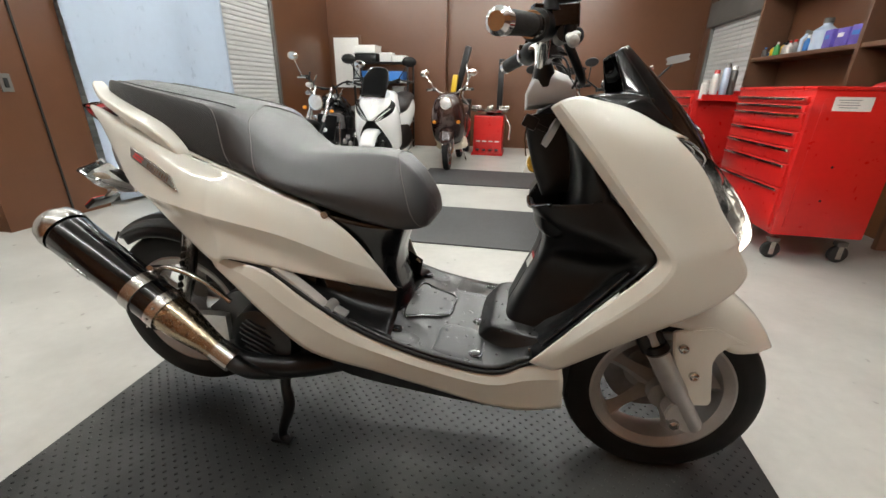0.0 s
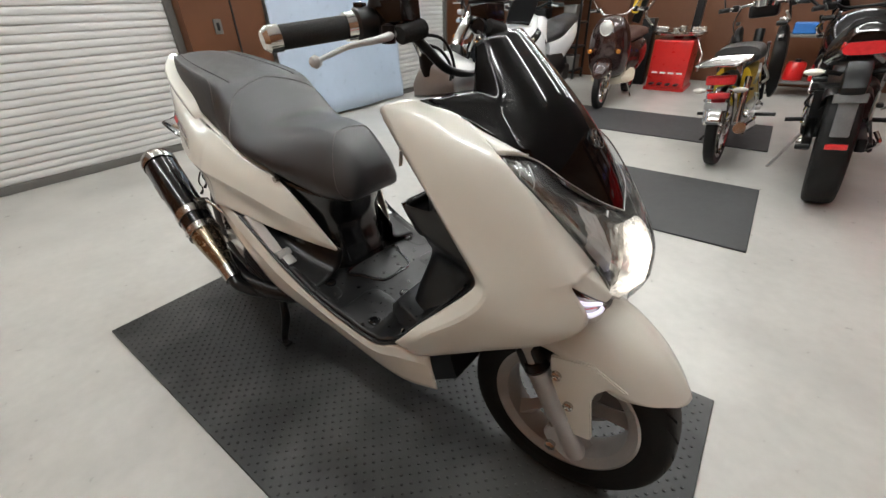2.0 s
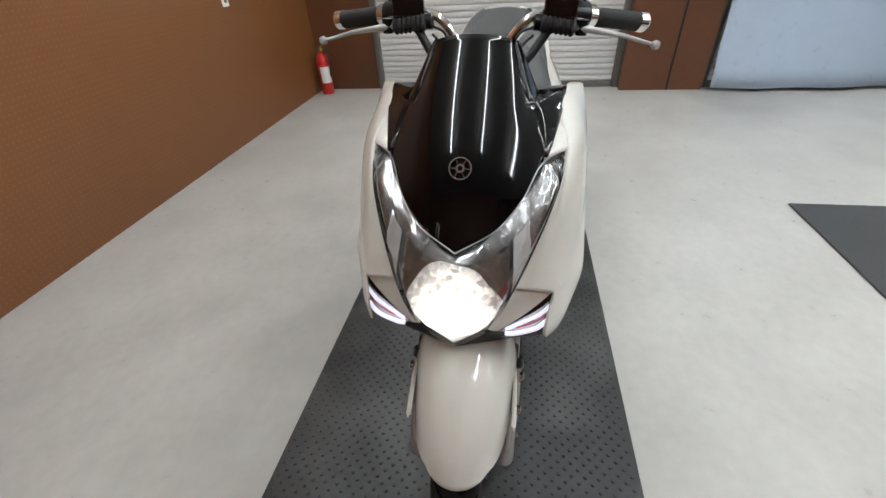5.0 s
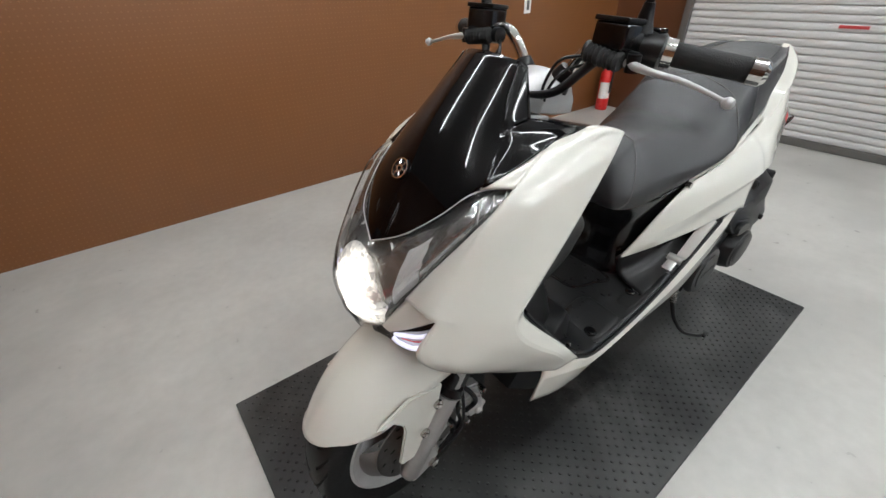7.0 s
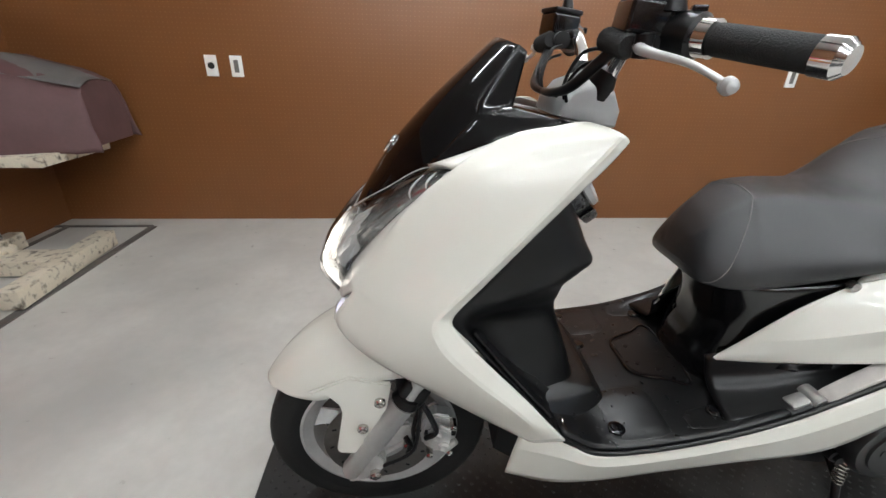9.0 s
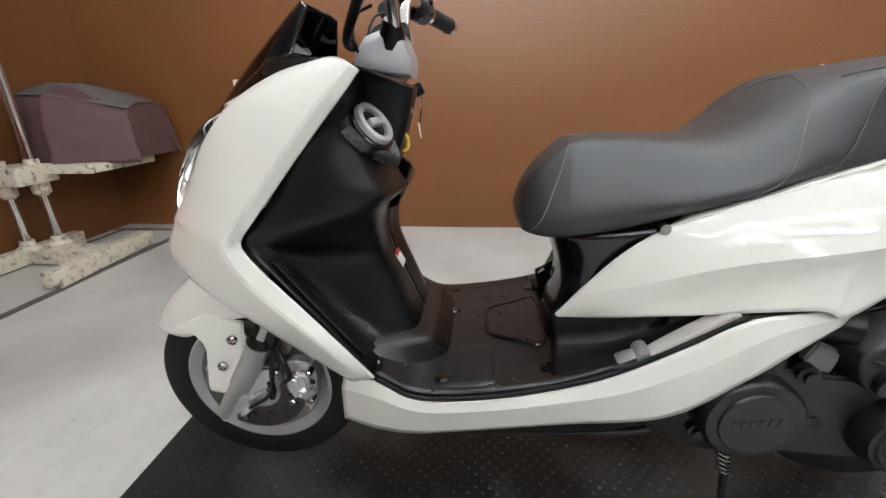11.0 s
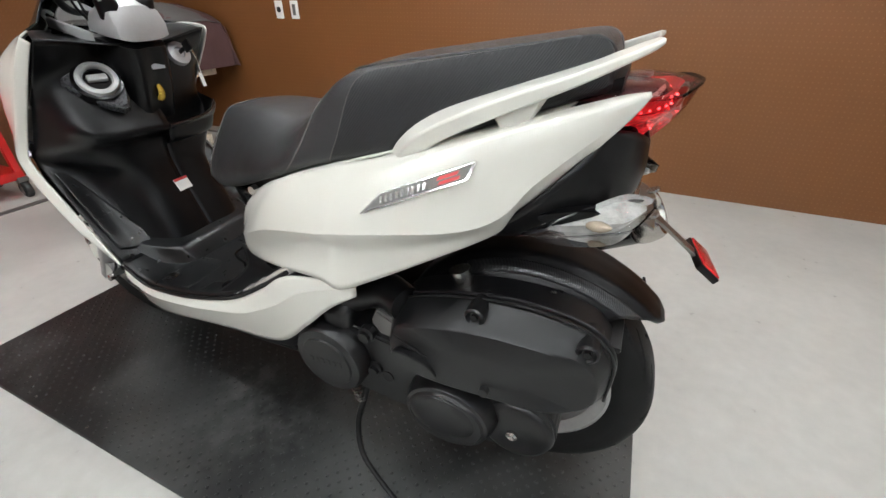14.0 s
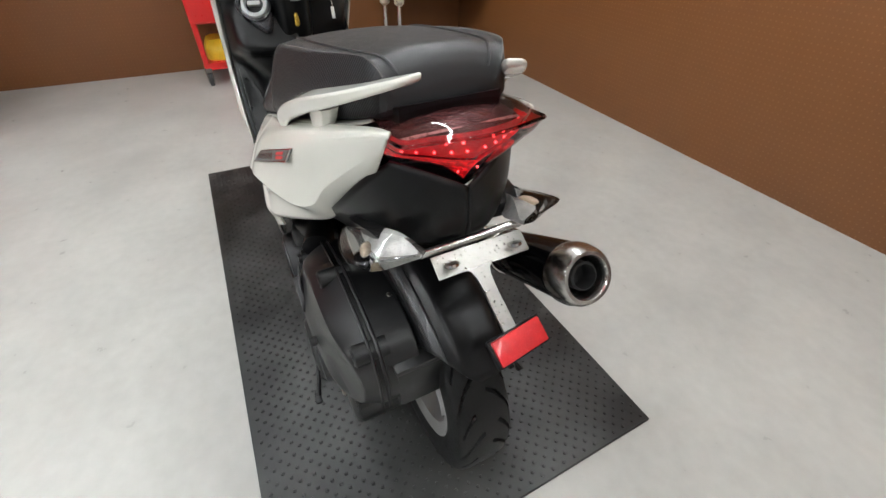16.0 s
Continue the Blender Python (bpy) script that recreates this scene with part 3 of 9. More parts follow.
def spoke_wheel(parent, name, at, radius, width, rim_r, spokes=5, material=None, hub=0.045, steer=None, tread=9, twin=False, n=120):
    """Cast wheel: tyre, rim with flanges, tapered spokes and hub. Returns the wheel part."""
    material = material or RIM
    put = Matrix.Translation(at)
    if steer is not None:
        put = steer @ put
    w = width * 0.36
    rim = lathe([(rim_r, -w - 0.004), (rim_r + 0.007, -w - 0.002), (rim_r + 0.007, -w + 0.004), (rim_r - 0.012, -w + 0.012), (rim_r - 0.02, 0), (rim_r - 0.012, w - 0.012),
                 (rim_r + 0.007, w - 0.004), (rim_r + 0.007, w + 0.002), (rim_r, w + 0.004), (rim_r - 0.022, w - 0.006), (rim_r - 0.03, 0), (rim_r - 0.022, -w + 0.006)], 64, closed=True)
    wheel = part("wheel" if name == "" else name, moved(flip(rim), put), material, parent)
    part("tyre", moved(tyre_vf(radius, width, rim_r, n, 72 if n > 200 else 18, tread), put), RUBBER, wheel, "black tyre", smooth=30)
    part("hub", moved(lathe([(0.012, -0.06), (hub, -0.058), (hub, -0.03), (hub * 0.8, -0.02), (hub * 0.8, 0.02), (hub, 0.03), (hub, 0.058), (0.012, 0.06)], 28), put), material, wheel)
    for k in range(spokes):
        for off in ((-0.16, 0.16) if twin else (0,)):
            a = 2 * np.pi * (k + 0.15) / spokes
            rows = []
            for f, wd, dp in ((0.0, 0.026, 0.03), (0.5, 0.017, 0.022), (0.85, 0.022, 0.024), (1.0, 0.036, 0.03)):
                rr = hub * 0.7 + (rim_r - 0.02 - hub * 0.7) * f
                an = a + off * f
                d, s = V(np.sin(an), 0, np.cos(an)), V(np.cos(an), 0, -np.sin(an))
                wd = wd * (0.7 if twin else 1) * rim_r / 0.17
                rows.append([d * rr + s * wd, d * rr + V(0, dp, 0), d * rr - s * wd, d * rr - V(0, dp, 0)])
            part("spoke", moved(loft(rows, 8), put), material, wheel, smooth=30)
    return wheel


# ---- the white scooter ----
SC = thing("motor_scooter", "pearl white maxi scooter with headlamp lit, on a rubber mat", "scooter", "motorcycles",
           Matrix.Translation((0, 0.04, 0.01)) @ pose(0, 0, 0, 0, 0, -0.9) @ pose(0, 0, 0, -1.2, 0, 0))
FA, RA = (0.670, 0, 0.250), (-0.712, 0, 0.315)
AX0, AXD = Vector((0.62, 0, 0.40)), Vector((-0.46, 0, 0.888)).normalized()
STEER = Matrix.Translation(AX0) @ Matrix.Rotation(radians(2.6), 4, AXD) @ Matrix.Translation(-AX0)


def sc(name, vf, material, label="", parent=None, **k):
    return part(name, vf, material, parent or SC, label, **k)


def steered(name, vf, material, label="", parent=None, **k):
    return part(name, moved(vf, STEER), material, parent or SC, label, **k)


def both(fn, name, vf, material, label="", **k):
    return fn(name, vf, material, label, **k), fn(name, mirror(vf), material, label, **k)


FRONT = Matrix.Translation((0, 0.012, 0)) @ STEER


def fronted(name, vf, material, label="", parent=None, **k):
    return part(name, moved(vf, FRONT), material, parent or SC, label, **k)


# front wheel, fork and brake
fw = spoke_wheel(SC, "front_wheel", FA, 0.246, 0.116, 0.172, 5, RIM, 0.036, FRONT, n=720, tread=26)
disc = lathe([(0.06, 0.0), (0.122, 0.0), (0.122, 0.004), (0.06, 0.004)], 48, at=(FA[0], 0.062, FA[2]), closed=True)
part("brake_disc", moved(flip(disc), FRONT), DISC, fw, "steel brake disc", smooth=30)
for k in range(12):
    for r_, w_ in ((0.082, 0.012), (0.106, 0.009)):
        q = k * math.pi / 6 + r_ * 9
        part("disc_slot", moved(box((FA[0] + r_ * math.cos(q), 0.0665, FA[2] + r_ * math.sin(q)), (w_, 0.0012, 0.004), 0.0, 1, (0, -math.degrees(q) + 35, 0)), FRONT), DARK, fw)
part("disc_carrier", moved(lathe([(0.02, 0.045), (0.066, 0.058), (0.068, 0.064), (0.02, 0.066)], 20, at=(FA[0], 0, FA[2])), FRONT), RIM, fw)
for s in (1, -1):
    y = s * 0.1
    leg = tube([(0.735, y, 0.201), (0.729, y, 0.211), (0.682, y, 0.288), (0.678, y, 0.296), (0.617, y, 0.398), (0.613, y, 0.406), (0.613, y, 0.406), (0.568, y * 0.98, 0.49)],
               [0.019, 0.0235, 0.0235, 0.026, 0.0255, 0.030, 0.018, 0.018], 20)
    f = fronted("fork_leg", leg, RIM, "silver telescopic fork leg")
    part("dust_seal", moved(tube([(0.612, y, 0.409), (0.604, y, 0.424)], [0.03, 0.026], 18), FRONT), SATIN, f)
    part("axle_nut", moved(lathe([(0.004, y), (0.013, y + s * 0.004), (0.013, y + s * 0.03), (0.006, y + s * 0.034)], 6, at=(FA[0] + 0.008, 0, FA[2] - 0.03)), FRONT), STEEL, f, smooth=20)
    part("axle_clamp", moved(plate(round_poly([(0.738, 0.195), (0.716, 0.262), (0.672, 0.278), (0.655, 0.24), (0.688, 0.205)], 18), y - 0.02, y + 0.02, bevel=0.004), FRONT), ALU if s > 0 else RIM, f)
    for bx, bz in ((0.697, 0.358), (0.661, 0.427)):
        part("bolt", moved(lathe([(0.001, s * 0.117), (0.011, s * 0.117), (0.011, s * 0.124), (0.007, s * 0.127), (0.001, s * 0.124)], 12, at=(bx, 0, bz)), FRONT), STEEL, f)
# caliper with its bracket on the left leg
cal = sc("brake_caliper", plate([(0.578, 0.292), (0.570, 0.342), (0.548, 0.355), (0.512, 0.346), (0.498, 0.318), (0.502, 0.272), (0.518, 0.246), (0.548, 0.244), (0.572, 0.262)], 0.070, 0.104, bevel=0.006), ALU, "cast aluminium brake caliper")
part("piston_housing", plate([(0.562, 0.286), (0.560, 0.326), (0.536, 0.338), (0.512, 0.322), (0.510, 0.288), (0.530, 0.262), (0.552, 0.262)], 0.104, 0.121, bevel=0.006), ALU, cal)
part("pad_gap", plate([(0.57, 0.300), (0.566, 0.312), (0.500, 0.306), (0.502, 0.294)], 0.1035, 0.1075, bevel=0.001), DARK, cal)
part("caliper_bracket", plate([(0.730, 0.215), (0.708, 0.262), (0.660, 0.318), (0.640, 0.330), (0.596, 0.332), (0.588, 0.300), (0.600, 0.270), (0.650, 0.232), (0.690, 0.205)], 0.076, 0.103, bevel=0.006), ALU, cal)
part("bracket_rib", tube([(0.69, 0.104, 0.222), (0.65, 0.106, 0.252), (0.60, 0.105, 0.285)], [0.007, 0.006, 0.005], 8, 12), ALU, cal)
for x, z in ((0.527, 0.282), (0.543, 0.312)):
    part("piston_cap", lathe([(0.001, 0.119), (0.012, 0.119), (0.012, 0.126), (0.008, 0.129), (0.001, 0.127)], 16, at=(x, 0, z)), ALU, cal)
for x, z in ((0.606, 0.282), (0.514, 0.256), (0.508, 0.332), (0.582, 0.330), (0.682, 0.233), (0.557, 0.250)):
    part("bolt", lathe([(0.001, 0.098), (0.008, 0.098), (0.008, 0.120), (0.004, 0.123), (0.001, 0.122)], 6, at=(x, 0, z)), STEEL, cal, smooth=20)
part("slide_pin", tube([(0.525, 0.112, 0.262), (0.510, 0.112, 0.276), (0.500, 0.112, 0.284)], [0.010, 0.009, 0.007], 12), ALU, cal)
part("pin_boot", tube([(0.608, 0.112, 0.300), (0.598, 0.116, 0.280), (0.604, 0.118, 0.258)], [0.006, 0.008, 0.006], 10), SATIN, cal, "black rubber boot")
sc("brake_hose", tube([(0.566, 0.12, 0.306), (0.545, 0.13, 0.335), (0.558, 0.125, 0.375), (0.585, 0.10, 0.42), (0.57, 0.07, 0.5)], 0.006, 8, 26), SATIN, "black brake hose")
sc("brake_hose", tube([(0.598, 0.12, 0.262), (0.588, 0.128, 0.292), (0.592, 0.122, 0.335), (0.580, 0.11, 0.385), (0.565, 0.08, 0.47)], 0.0045, 8, 26), SATIN, "black brake hose")
fronted("speed_sensor_cable", tube([(0.66, 0.12, 0.24), (0.60, 0.128, 0.29), (0.585, 0.118, 0.36), (0.58, 0.09, 0.44)], 0.004, 8, 20), SATIN)
fronted("fork_yoke", box((0.595, 0, 0.43), (0.06, 0.23, 0.06), 0.015, 3, (0, -27, 0)), SATIN, "black lower fork yoke")

# front mudguard
FEN = [[(0.915, 0, 0.384), (0.911, 0.018, 0.383), (0.900, 0.038, 0.384), (0.882, 0.056, 0.386)],
       [(0.885, 0, 0.430), (0.878, 0.036, 0.423), (0.862, 0.060, 0.406), (0.842, 0.076, 0.386)],
       [(0.84, 0, 0.476), (0.832, 0.045, 0.469), (0.815, 0.075, 0.442), (0.79, 0.09, 0.390)],
       [(0.775, 0, 0.520), (0.77, 0.05, 0.512), (0.755, 0.08, 0.482), (0.735, 0.098, 0.42)],
       [(0.70, 0, 0.55), (0.695, 0.05, 0.542), (0.685, 0.08, 0.515), (0.672, 0.103, 0.445)],
       [(0.60, 0, 0.56), (0.595, 0.05, 0.55), (0.59, 0.08, 0.52), (0.60, 0.1, 0.45)]]
fl = patch(np.array(FEN) + V(-0.014, 0, 0.024), 30, 14)
fen = fronted("front_mudguard", weld(flip(fl), flip(mirror(fl))), WHITE, "white front mudguard", thick=0.004)
for s in (1, -1):
    st = plate([(0.80, 0.445), (0.765, 0.44), (0.741, 0.41), (0.737, 0.385), (0.756, 0.283), (0.752, 0.272), (0.72, 0.267), (0.712, 0.273), (0.679, 0.331), (0.650, 0.391), (0.638, 0.462), (0.72, 0.48)], s * 0.098, s * 0.107, bevel=0.003)
    part("mudguard_stay", moved(st if s > 0 else flip(st), FRONT), WHITE, fen)

# front side panels: upper arm round the lamp, then the lower arm back to the floor
UP = [[(0.375, 0.170, 0.957), (0.355, 0.178, 0.9585), (0.33, 0.188, 0.957), (0.306, 0.199, 0.949)],
      [(0.455, 0.160, 0.936), (0.415, 0.186, 0.93), (0.372, 0.201, 0.92), (0.334, 0.204, 0.914)],
      [(0.527, 0.1732, 0.8927), (0.48, 0.200, 0.88), (0.425, 0.211, 0.86), (0.376, 0.208, 0.868)],
      [(0.589, 0.169, 0.832), (0.545, 0.199, 0.80), (0.485, 0.216, 0.785), (0.438, 0.212, 0.797)],
      [(0.637, 0.166, 0.759), (0.606, 0.189, 0.737), (0.55, 0.216, 0.715), (0.497, 0.216, 0.728)]]
LOW = [[(0.682, 0.166, 0.700), (0.635, 0.194, 0.685), (0.588, 0.216, 0.676), (0.541, 0.218, 0.677)],
       [(0.716, 0.156, 0.636), (0.648, 0.194, 0.612), (0.575, 0.221, 0.615), (0.508, 0.222, 0.636)],
       [(0.662, 0.172, 0.572), (0.60, 0.200, 0.558), (0.525, 0.224, 0.562), (0.456, 0.224, 0.578)],
       [(0.532, 0.190, 0.492), (0.492, 0.210, 0.495), (0.445, 0.226, 0.504), (0.392, 0.227, 0.507)],
       [(0.392, 0.196, 0.398), (0.370, 0.212, 0.402), (0.345, 0.226, 0.412), (0.321, 0.229, 0.425)]]
PA, PB = np.array(UP + LOW[:1]), np.array(LOW)
for q in (PA, PB):
    q[:, 2] = 0.42 * q[:, 2] + 0.58 * q[:, 3] + V(0.006, 0.012, 0)
PB[-1, 2] = 0.5 * (PB[-1, 1] + PB[-1, 3])
# the panel runs on inwards to the edge of the headlamp
EDGE = [[(0.377, 0.168, 0.9572), (0.376, 0.169, 0.9571)], [(0.457, 0.158, 0.9362), (0.456, 0.159, 0.9361)], [(0.529, 0.1745, 0.8932), (0.528, 0.1738, 0.8930)],
        [(0.603, 0.152, 0.824), (0.597, 0.163, 0.829)], [(0.659, 0.118, 0.755), (0.650, 0.146, 0.758)], [(0.693, 0.097, 0.707), (0.690, 0.138, 0.706)]]
PA = np.concatenate([np.array(EDGE), PA], 1)


def net_points(net, nu, nv):
    return patch(net, nu, nv)[0].reshape(nu, nv, 3)


wide, band = net_points(PA[:, :5], 44, 33), net_points(PA[:, 4:], 44, 7)
low, low_band = net_points(PB[:, :3], 36, 17), net_points(PB[:, 2:], 36, 7)
wide += V(0.003, 0.008, 0) * np.sqrt(np.sin(np.pi * np.linspace(0, 1, 44)))[:, None, None] * np.sin(np.pi * np.clip(np.linspace(-0.6, 1, 33), 0, 1))[None, :, None]
wide[-1, 16:], band[-1] = low[0], low_band[0]


def eased(a, b, times, corner=0.0):
    """Two strips side by side as one, the fold between them rounded, and the far corner cut round."""
    p = np.concatenate([a, b[:, 1:]], 1)
    for _ in range(times):
        p[:, 1:-1] = 0.5 * p[:, 1:-1] + 0.25 * (p[:, :-2] + p[:, 2:])
    if corner:
        g = np.linspace(0, 1, len(p))
        for j in range(p.shape[1]):
            d = max(0.0, (j - p.shape[1] + 13) / 12)
            u0 = corner * (1 - math.sqrt(1 - min(d, 0.98) ** 2))
            src = u0 + (1 - u0) * g
            p[:, j] = np.stack([np.interp(src, g, p[:, j, k].copy()) for k in range(3)], -1)
    return p


upper, lower = eased(wide, band, 1, 0.055), eased(low, low_band, 1)
upper[-1, 16:] = lower[0]
# the inner corner where the two arms meet is rounded
arm = np.concatenate([upper[:, 16:], lower[1:]], 0)
ease = np.clip((np.arange(arm.shape[1]) - 4) / 14, 0, 1)[None, :, None] * np.clip(1 - np.abs(np.arange(len(arm)) - 43) / 7, 0, 1)[1:-1, None, None]
for _ in range(14):
    arm[1:-1] += 0.45 * ease * (0.5 * (arm[:-2] + arm[2:]) - arm[1:-1])
upper[:, 16:], lower = arm[:44], arm[43:]
# white corner between the lamp's tip and the foot of the windscreen
CHK = [[(0.4565, 0.1585, 0.9361), (0.495, 0.1685, 0.9172), (0.529, 0.1745, 0.8932)], [(0.458, 0.158, 0.935), (0.505, 0.157, 0.9142), (0.551, 0.154, 0.8945)], [(0.4585, 0.1575, 0.934), (0.513, 0.149, 0.911), (0.567, 0.133, 0.889)]]
panel = weld(grid(upper), grid(lower), patch(CHK, 6, 10))
for s in (1, -1):
    p = sc("front_side_panel", panel if s > 0 else mirror(panel), WHITE, "white front side panel", thick=0.004, smooth=13)
# the tongue of white bodywork between headlamp and position lamp
TON = [[(0.682, 0.166, 0.700), (0.690, 0.138, 0.706), (0.693, 0.097, 0.707)],
       [(0.697, 0.142, 0.680), (0.702, 0.118, 0.682), (0.708, 0.084, 0.682)],
       [(0.711, 0.110, 0.654), (0.716, 0.092, 0.655), (0.720, 0.072, 0.656)],
       [(0.722, 0.079, 0.632), (0.725, 0.070, 0.634), (0.727, 0.062, 0.638)]]
ton = patch(TON, 40, 10)
both(sc, "nose_panel", ton, WHITE, "white nose panel beside the headlamp", thick=0.004)
# lower nose, between the panels under the lamps
NOSE = [[(0.716, 0.0, 0.600), (0.702, 0.07, 0.617), (0.700, 0.154, 0.636)], [(0.70, 0.0, 0.555), (0.68, 0.08, 0.568), (0.66, 0.165, 0.575)], [(0.60, 0, 0.52), (0.59, 0.09, 0.51), (0.545, 0.182, 0.50)]]
ns = patch(NOSE, 12, 12)
sc("nose_underside", join(ns, mirror(ns)), SATIN, "black underside of the nose", thick=0.004)

# windscreen with its side wings
SC_C = spline([(0.460, 0, 1.064), (0.523, 0, 1.007), (0.579, 0, 0.952), (0.631, 0, 0.893), (0.667, 0, 0.838), (0.687, 0, 0.802), (0.698, 0, 0.780)], 43)
SC_E = spline([(0.438, 0.066, 1.053), (0.475, 0.084, 1.007), (0.513, 0.104, 0.957), (0.567, 0.133, 0.890), (0.621, 0.108, 0.854), (0.668, 0.068, 0.816), (0.697, 0.003, 0.780)], 43)
uu = np.linspace(-1, 1, 33)
crown_x = np.polyfit(SC_C[:, 2], SC_C[:, 0], 4)


def screen_point(y, z):
    """The screen bows back from its centre line, more so towards the top."""
    k = 3.1 + 4.9 * np.clip((z - 0.85) / 0.2, 0, 1) ** 1.2
    return np.stack([np.polyval(crown_x, z) - k * y * y, y, z], -1)


scz = SC_C[:, 2:3] + (SC_E - SC_C)[:, 2:3] * uu**2
scp = screen_point(SC_E[:, 1:2] * uu, scz)
SC_E = scp[:, -1]
# each wing: a flat fin down to a notch, then a shelf back to the panel's tip
TOP, NOTCH, TIP, MID, FOOT = V(0.425, 0.075, 1.042), V(0.446, 0.111, 0.971), V(0.376, 0.171, 0.958), V(0.465, 0.160, 0.935), V(0.562, 0.139, 0.892)
pairs = [(SC_E[k], TOP + (NOTCH - TOP) * k / 14) for k in range(15)]
pairs += [(SC_E[14], NOTCH + (TIP - NOTCH) * q) for q in np.linspace(0, 1, 11)[1:]]
pairs += [(SC_E[14 + k], TIP + (MID - TIP) * k / 3 if k < 4 else MID + (FOOT - MID) * (k - 3) / 4) for k in range(1, 8)]
wg = np.array([[a * (1 - q) + b * q for q in np.linspace(0, 1, 8)] for a, b in pairs])
wing = grid(wg)
fold = np.concatenate([SC_E[1:18], SC_E[1:18] * V(1, -1, 1)])
scr = sc("windscreen", relaxed(weld(flip(grid(scp)), wing, mirror(wing)), fold, 0.028, 30), SCREEN, "smoked gloss black windscreen", thick=0.004, smooth=75)
# round badge: a plain ring with a smaller one inside
bm_rot = pose(float(np.polyval(crown_x, 0.8965)) + 0.0015, 0, 0.8965, 0, 52, 0)
badge = join(*[moved(lathe([(r0, 0.0), (r0, 0.003), (r1, 0.003), (r1, 0.0)], 36, axis="z", closed=True), bm_rot) for r0, r1 in ((0.0165, 0.0188), (0.004, 0.0075))],
             *[moved(box((0.0117 * math.cos(q), 0.0117 * math.sin(q), 0.0015), (0.0085, 0.002, 0.003), 0.0008, 1, (0, 0, math.degrees(q))), bm_rot) for q in np.arange(6) * np.pi / 3 + 0.5])
part("badge", badge, CHROME, scr, "round chrome badge", smooth=30)

# headlamp
LENS = [[(0.699, 0, 0.779), (0.673, 0.065, 0.813), (0.628, 0.103, 0.848), (0.573, 0.130, 0.885), (0.5255, 0.1732, 0.8945)],
        [(0.737, 0, 0.752), (0.716, 0.064, 0.772), (0.673, 0.110, 0.804), (0.598, 0.147, 0.868), (0.527, 0.1745, 0.8942)],
        [(0.770, 0, 0.676), (0.755, 0.068, 0.695), (0.702, 0.114, 0.758), (0.614, 0.157, 0.848), (0.529, 0.175, 0.8937)],
        [(0.743, 0, 0.596), (0.728, 0.062, 0.639), (0.692, 0.098, 0.711), (0.608, 0.151, 0.821), (0.530, 0.175, 0.8927)]]
ln = patch(LENS, 20, 30)
lens_p = ln[0].reshape(20, 30, 3)
hl = sc("headlamp", weld(flip(ln), flip(mirror(ln))), CLEARLENS, "clear headlamp lens", smooth=60)
hl.visible_shadow = False
inner = [[(x - (0.014, 0.015, 0.016, 0.013, 0.007)[k], y * 0.975, z - 0.003) for k, (x, y, z) in enumerate(row)] for row in LENS]
ib = patch(inner, 12, 22)
part("lamp_housing", weld(flip(ib), flip(mirror(ib))), LAMPHOUSE, hl, "grey faceted lamp housing", smooth=0)
# reflector disc, the bulb's light set in its glow; chrome ribs up each side
lp = np.concatenate([ln[0], mirror(ln)[0]])
disc_p = []
for r_ in np.linspace(0.02, 1, 9):
    ring = []
    for q in np.linspace(0, 2 * np.pi, 44, endpoint=False):
        wob = 1 + 0.05 * math.sin(3 * q + 1) + 0.03 * math.sin(7 * q)
        y_, z_ = 0.080 * r_ * math.cos(q) * wob, 0.690 + 0.080 * r_ * math.sin(q) * wob
        y_ = float(np.clip(y_, *(np.interp(z_, (0.604, 0.639, 0.711), (0.010, 0.060, 0.090)) * V(-1, 1))))
        w_ = 1 / ((lp[:, 1] - y_) ** 2 + (lp[:, 2] - z_) ** 2 + 4e-5) ** 3
        ring.append((float((lp[:, 0] * w_).sum() / w_.sum()) - 0.006 - 0.005 * r_**4, y_, z_))
    disc_p.append(ring)
part("bulb", flip(grid(np.array(disc_p), close_v=True)), LAMPGLOW, hl, "lit headlamp reflector, bulb light set in its glow", smooth=60)
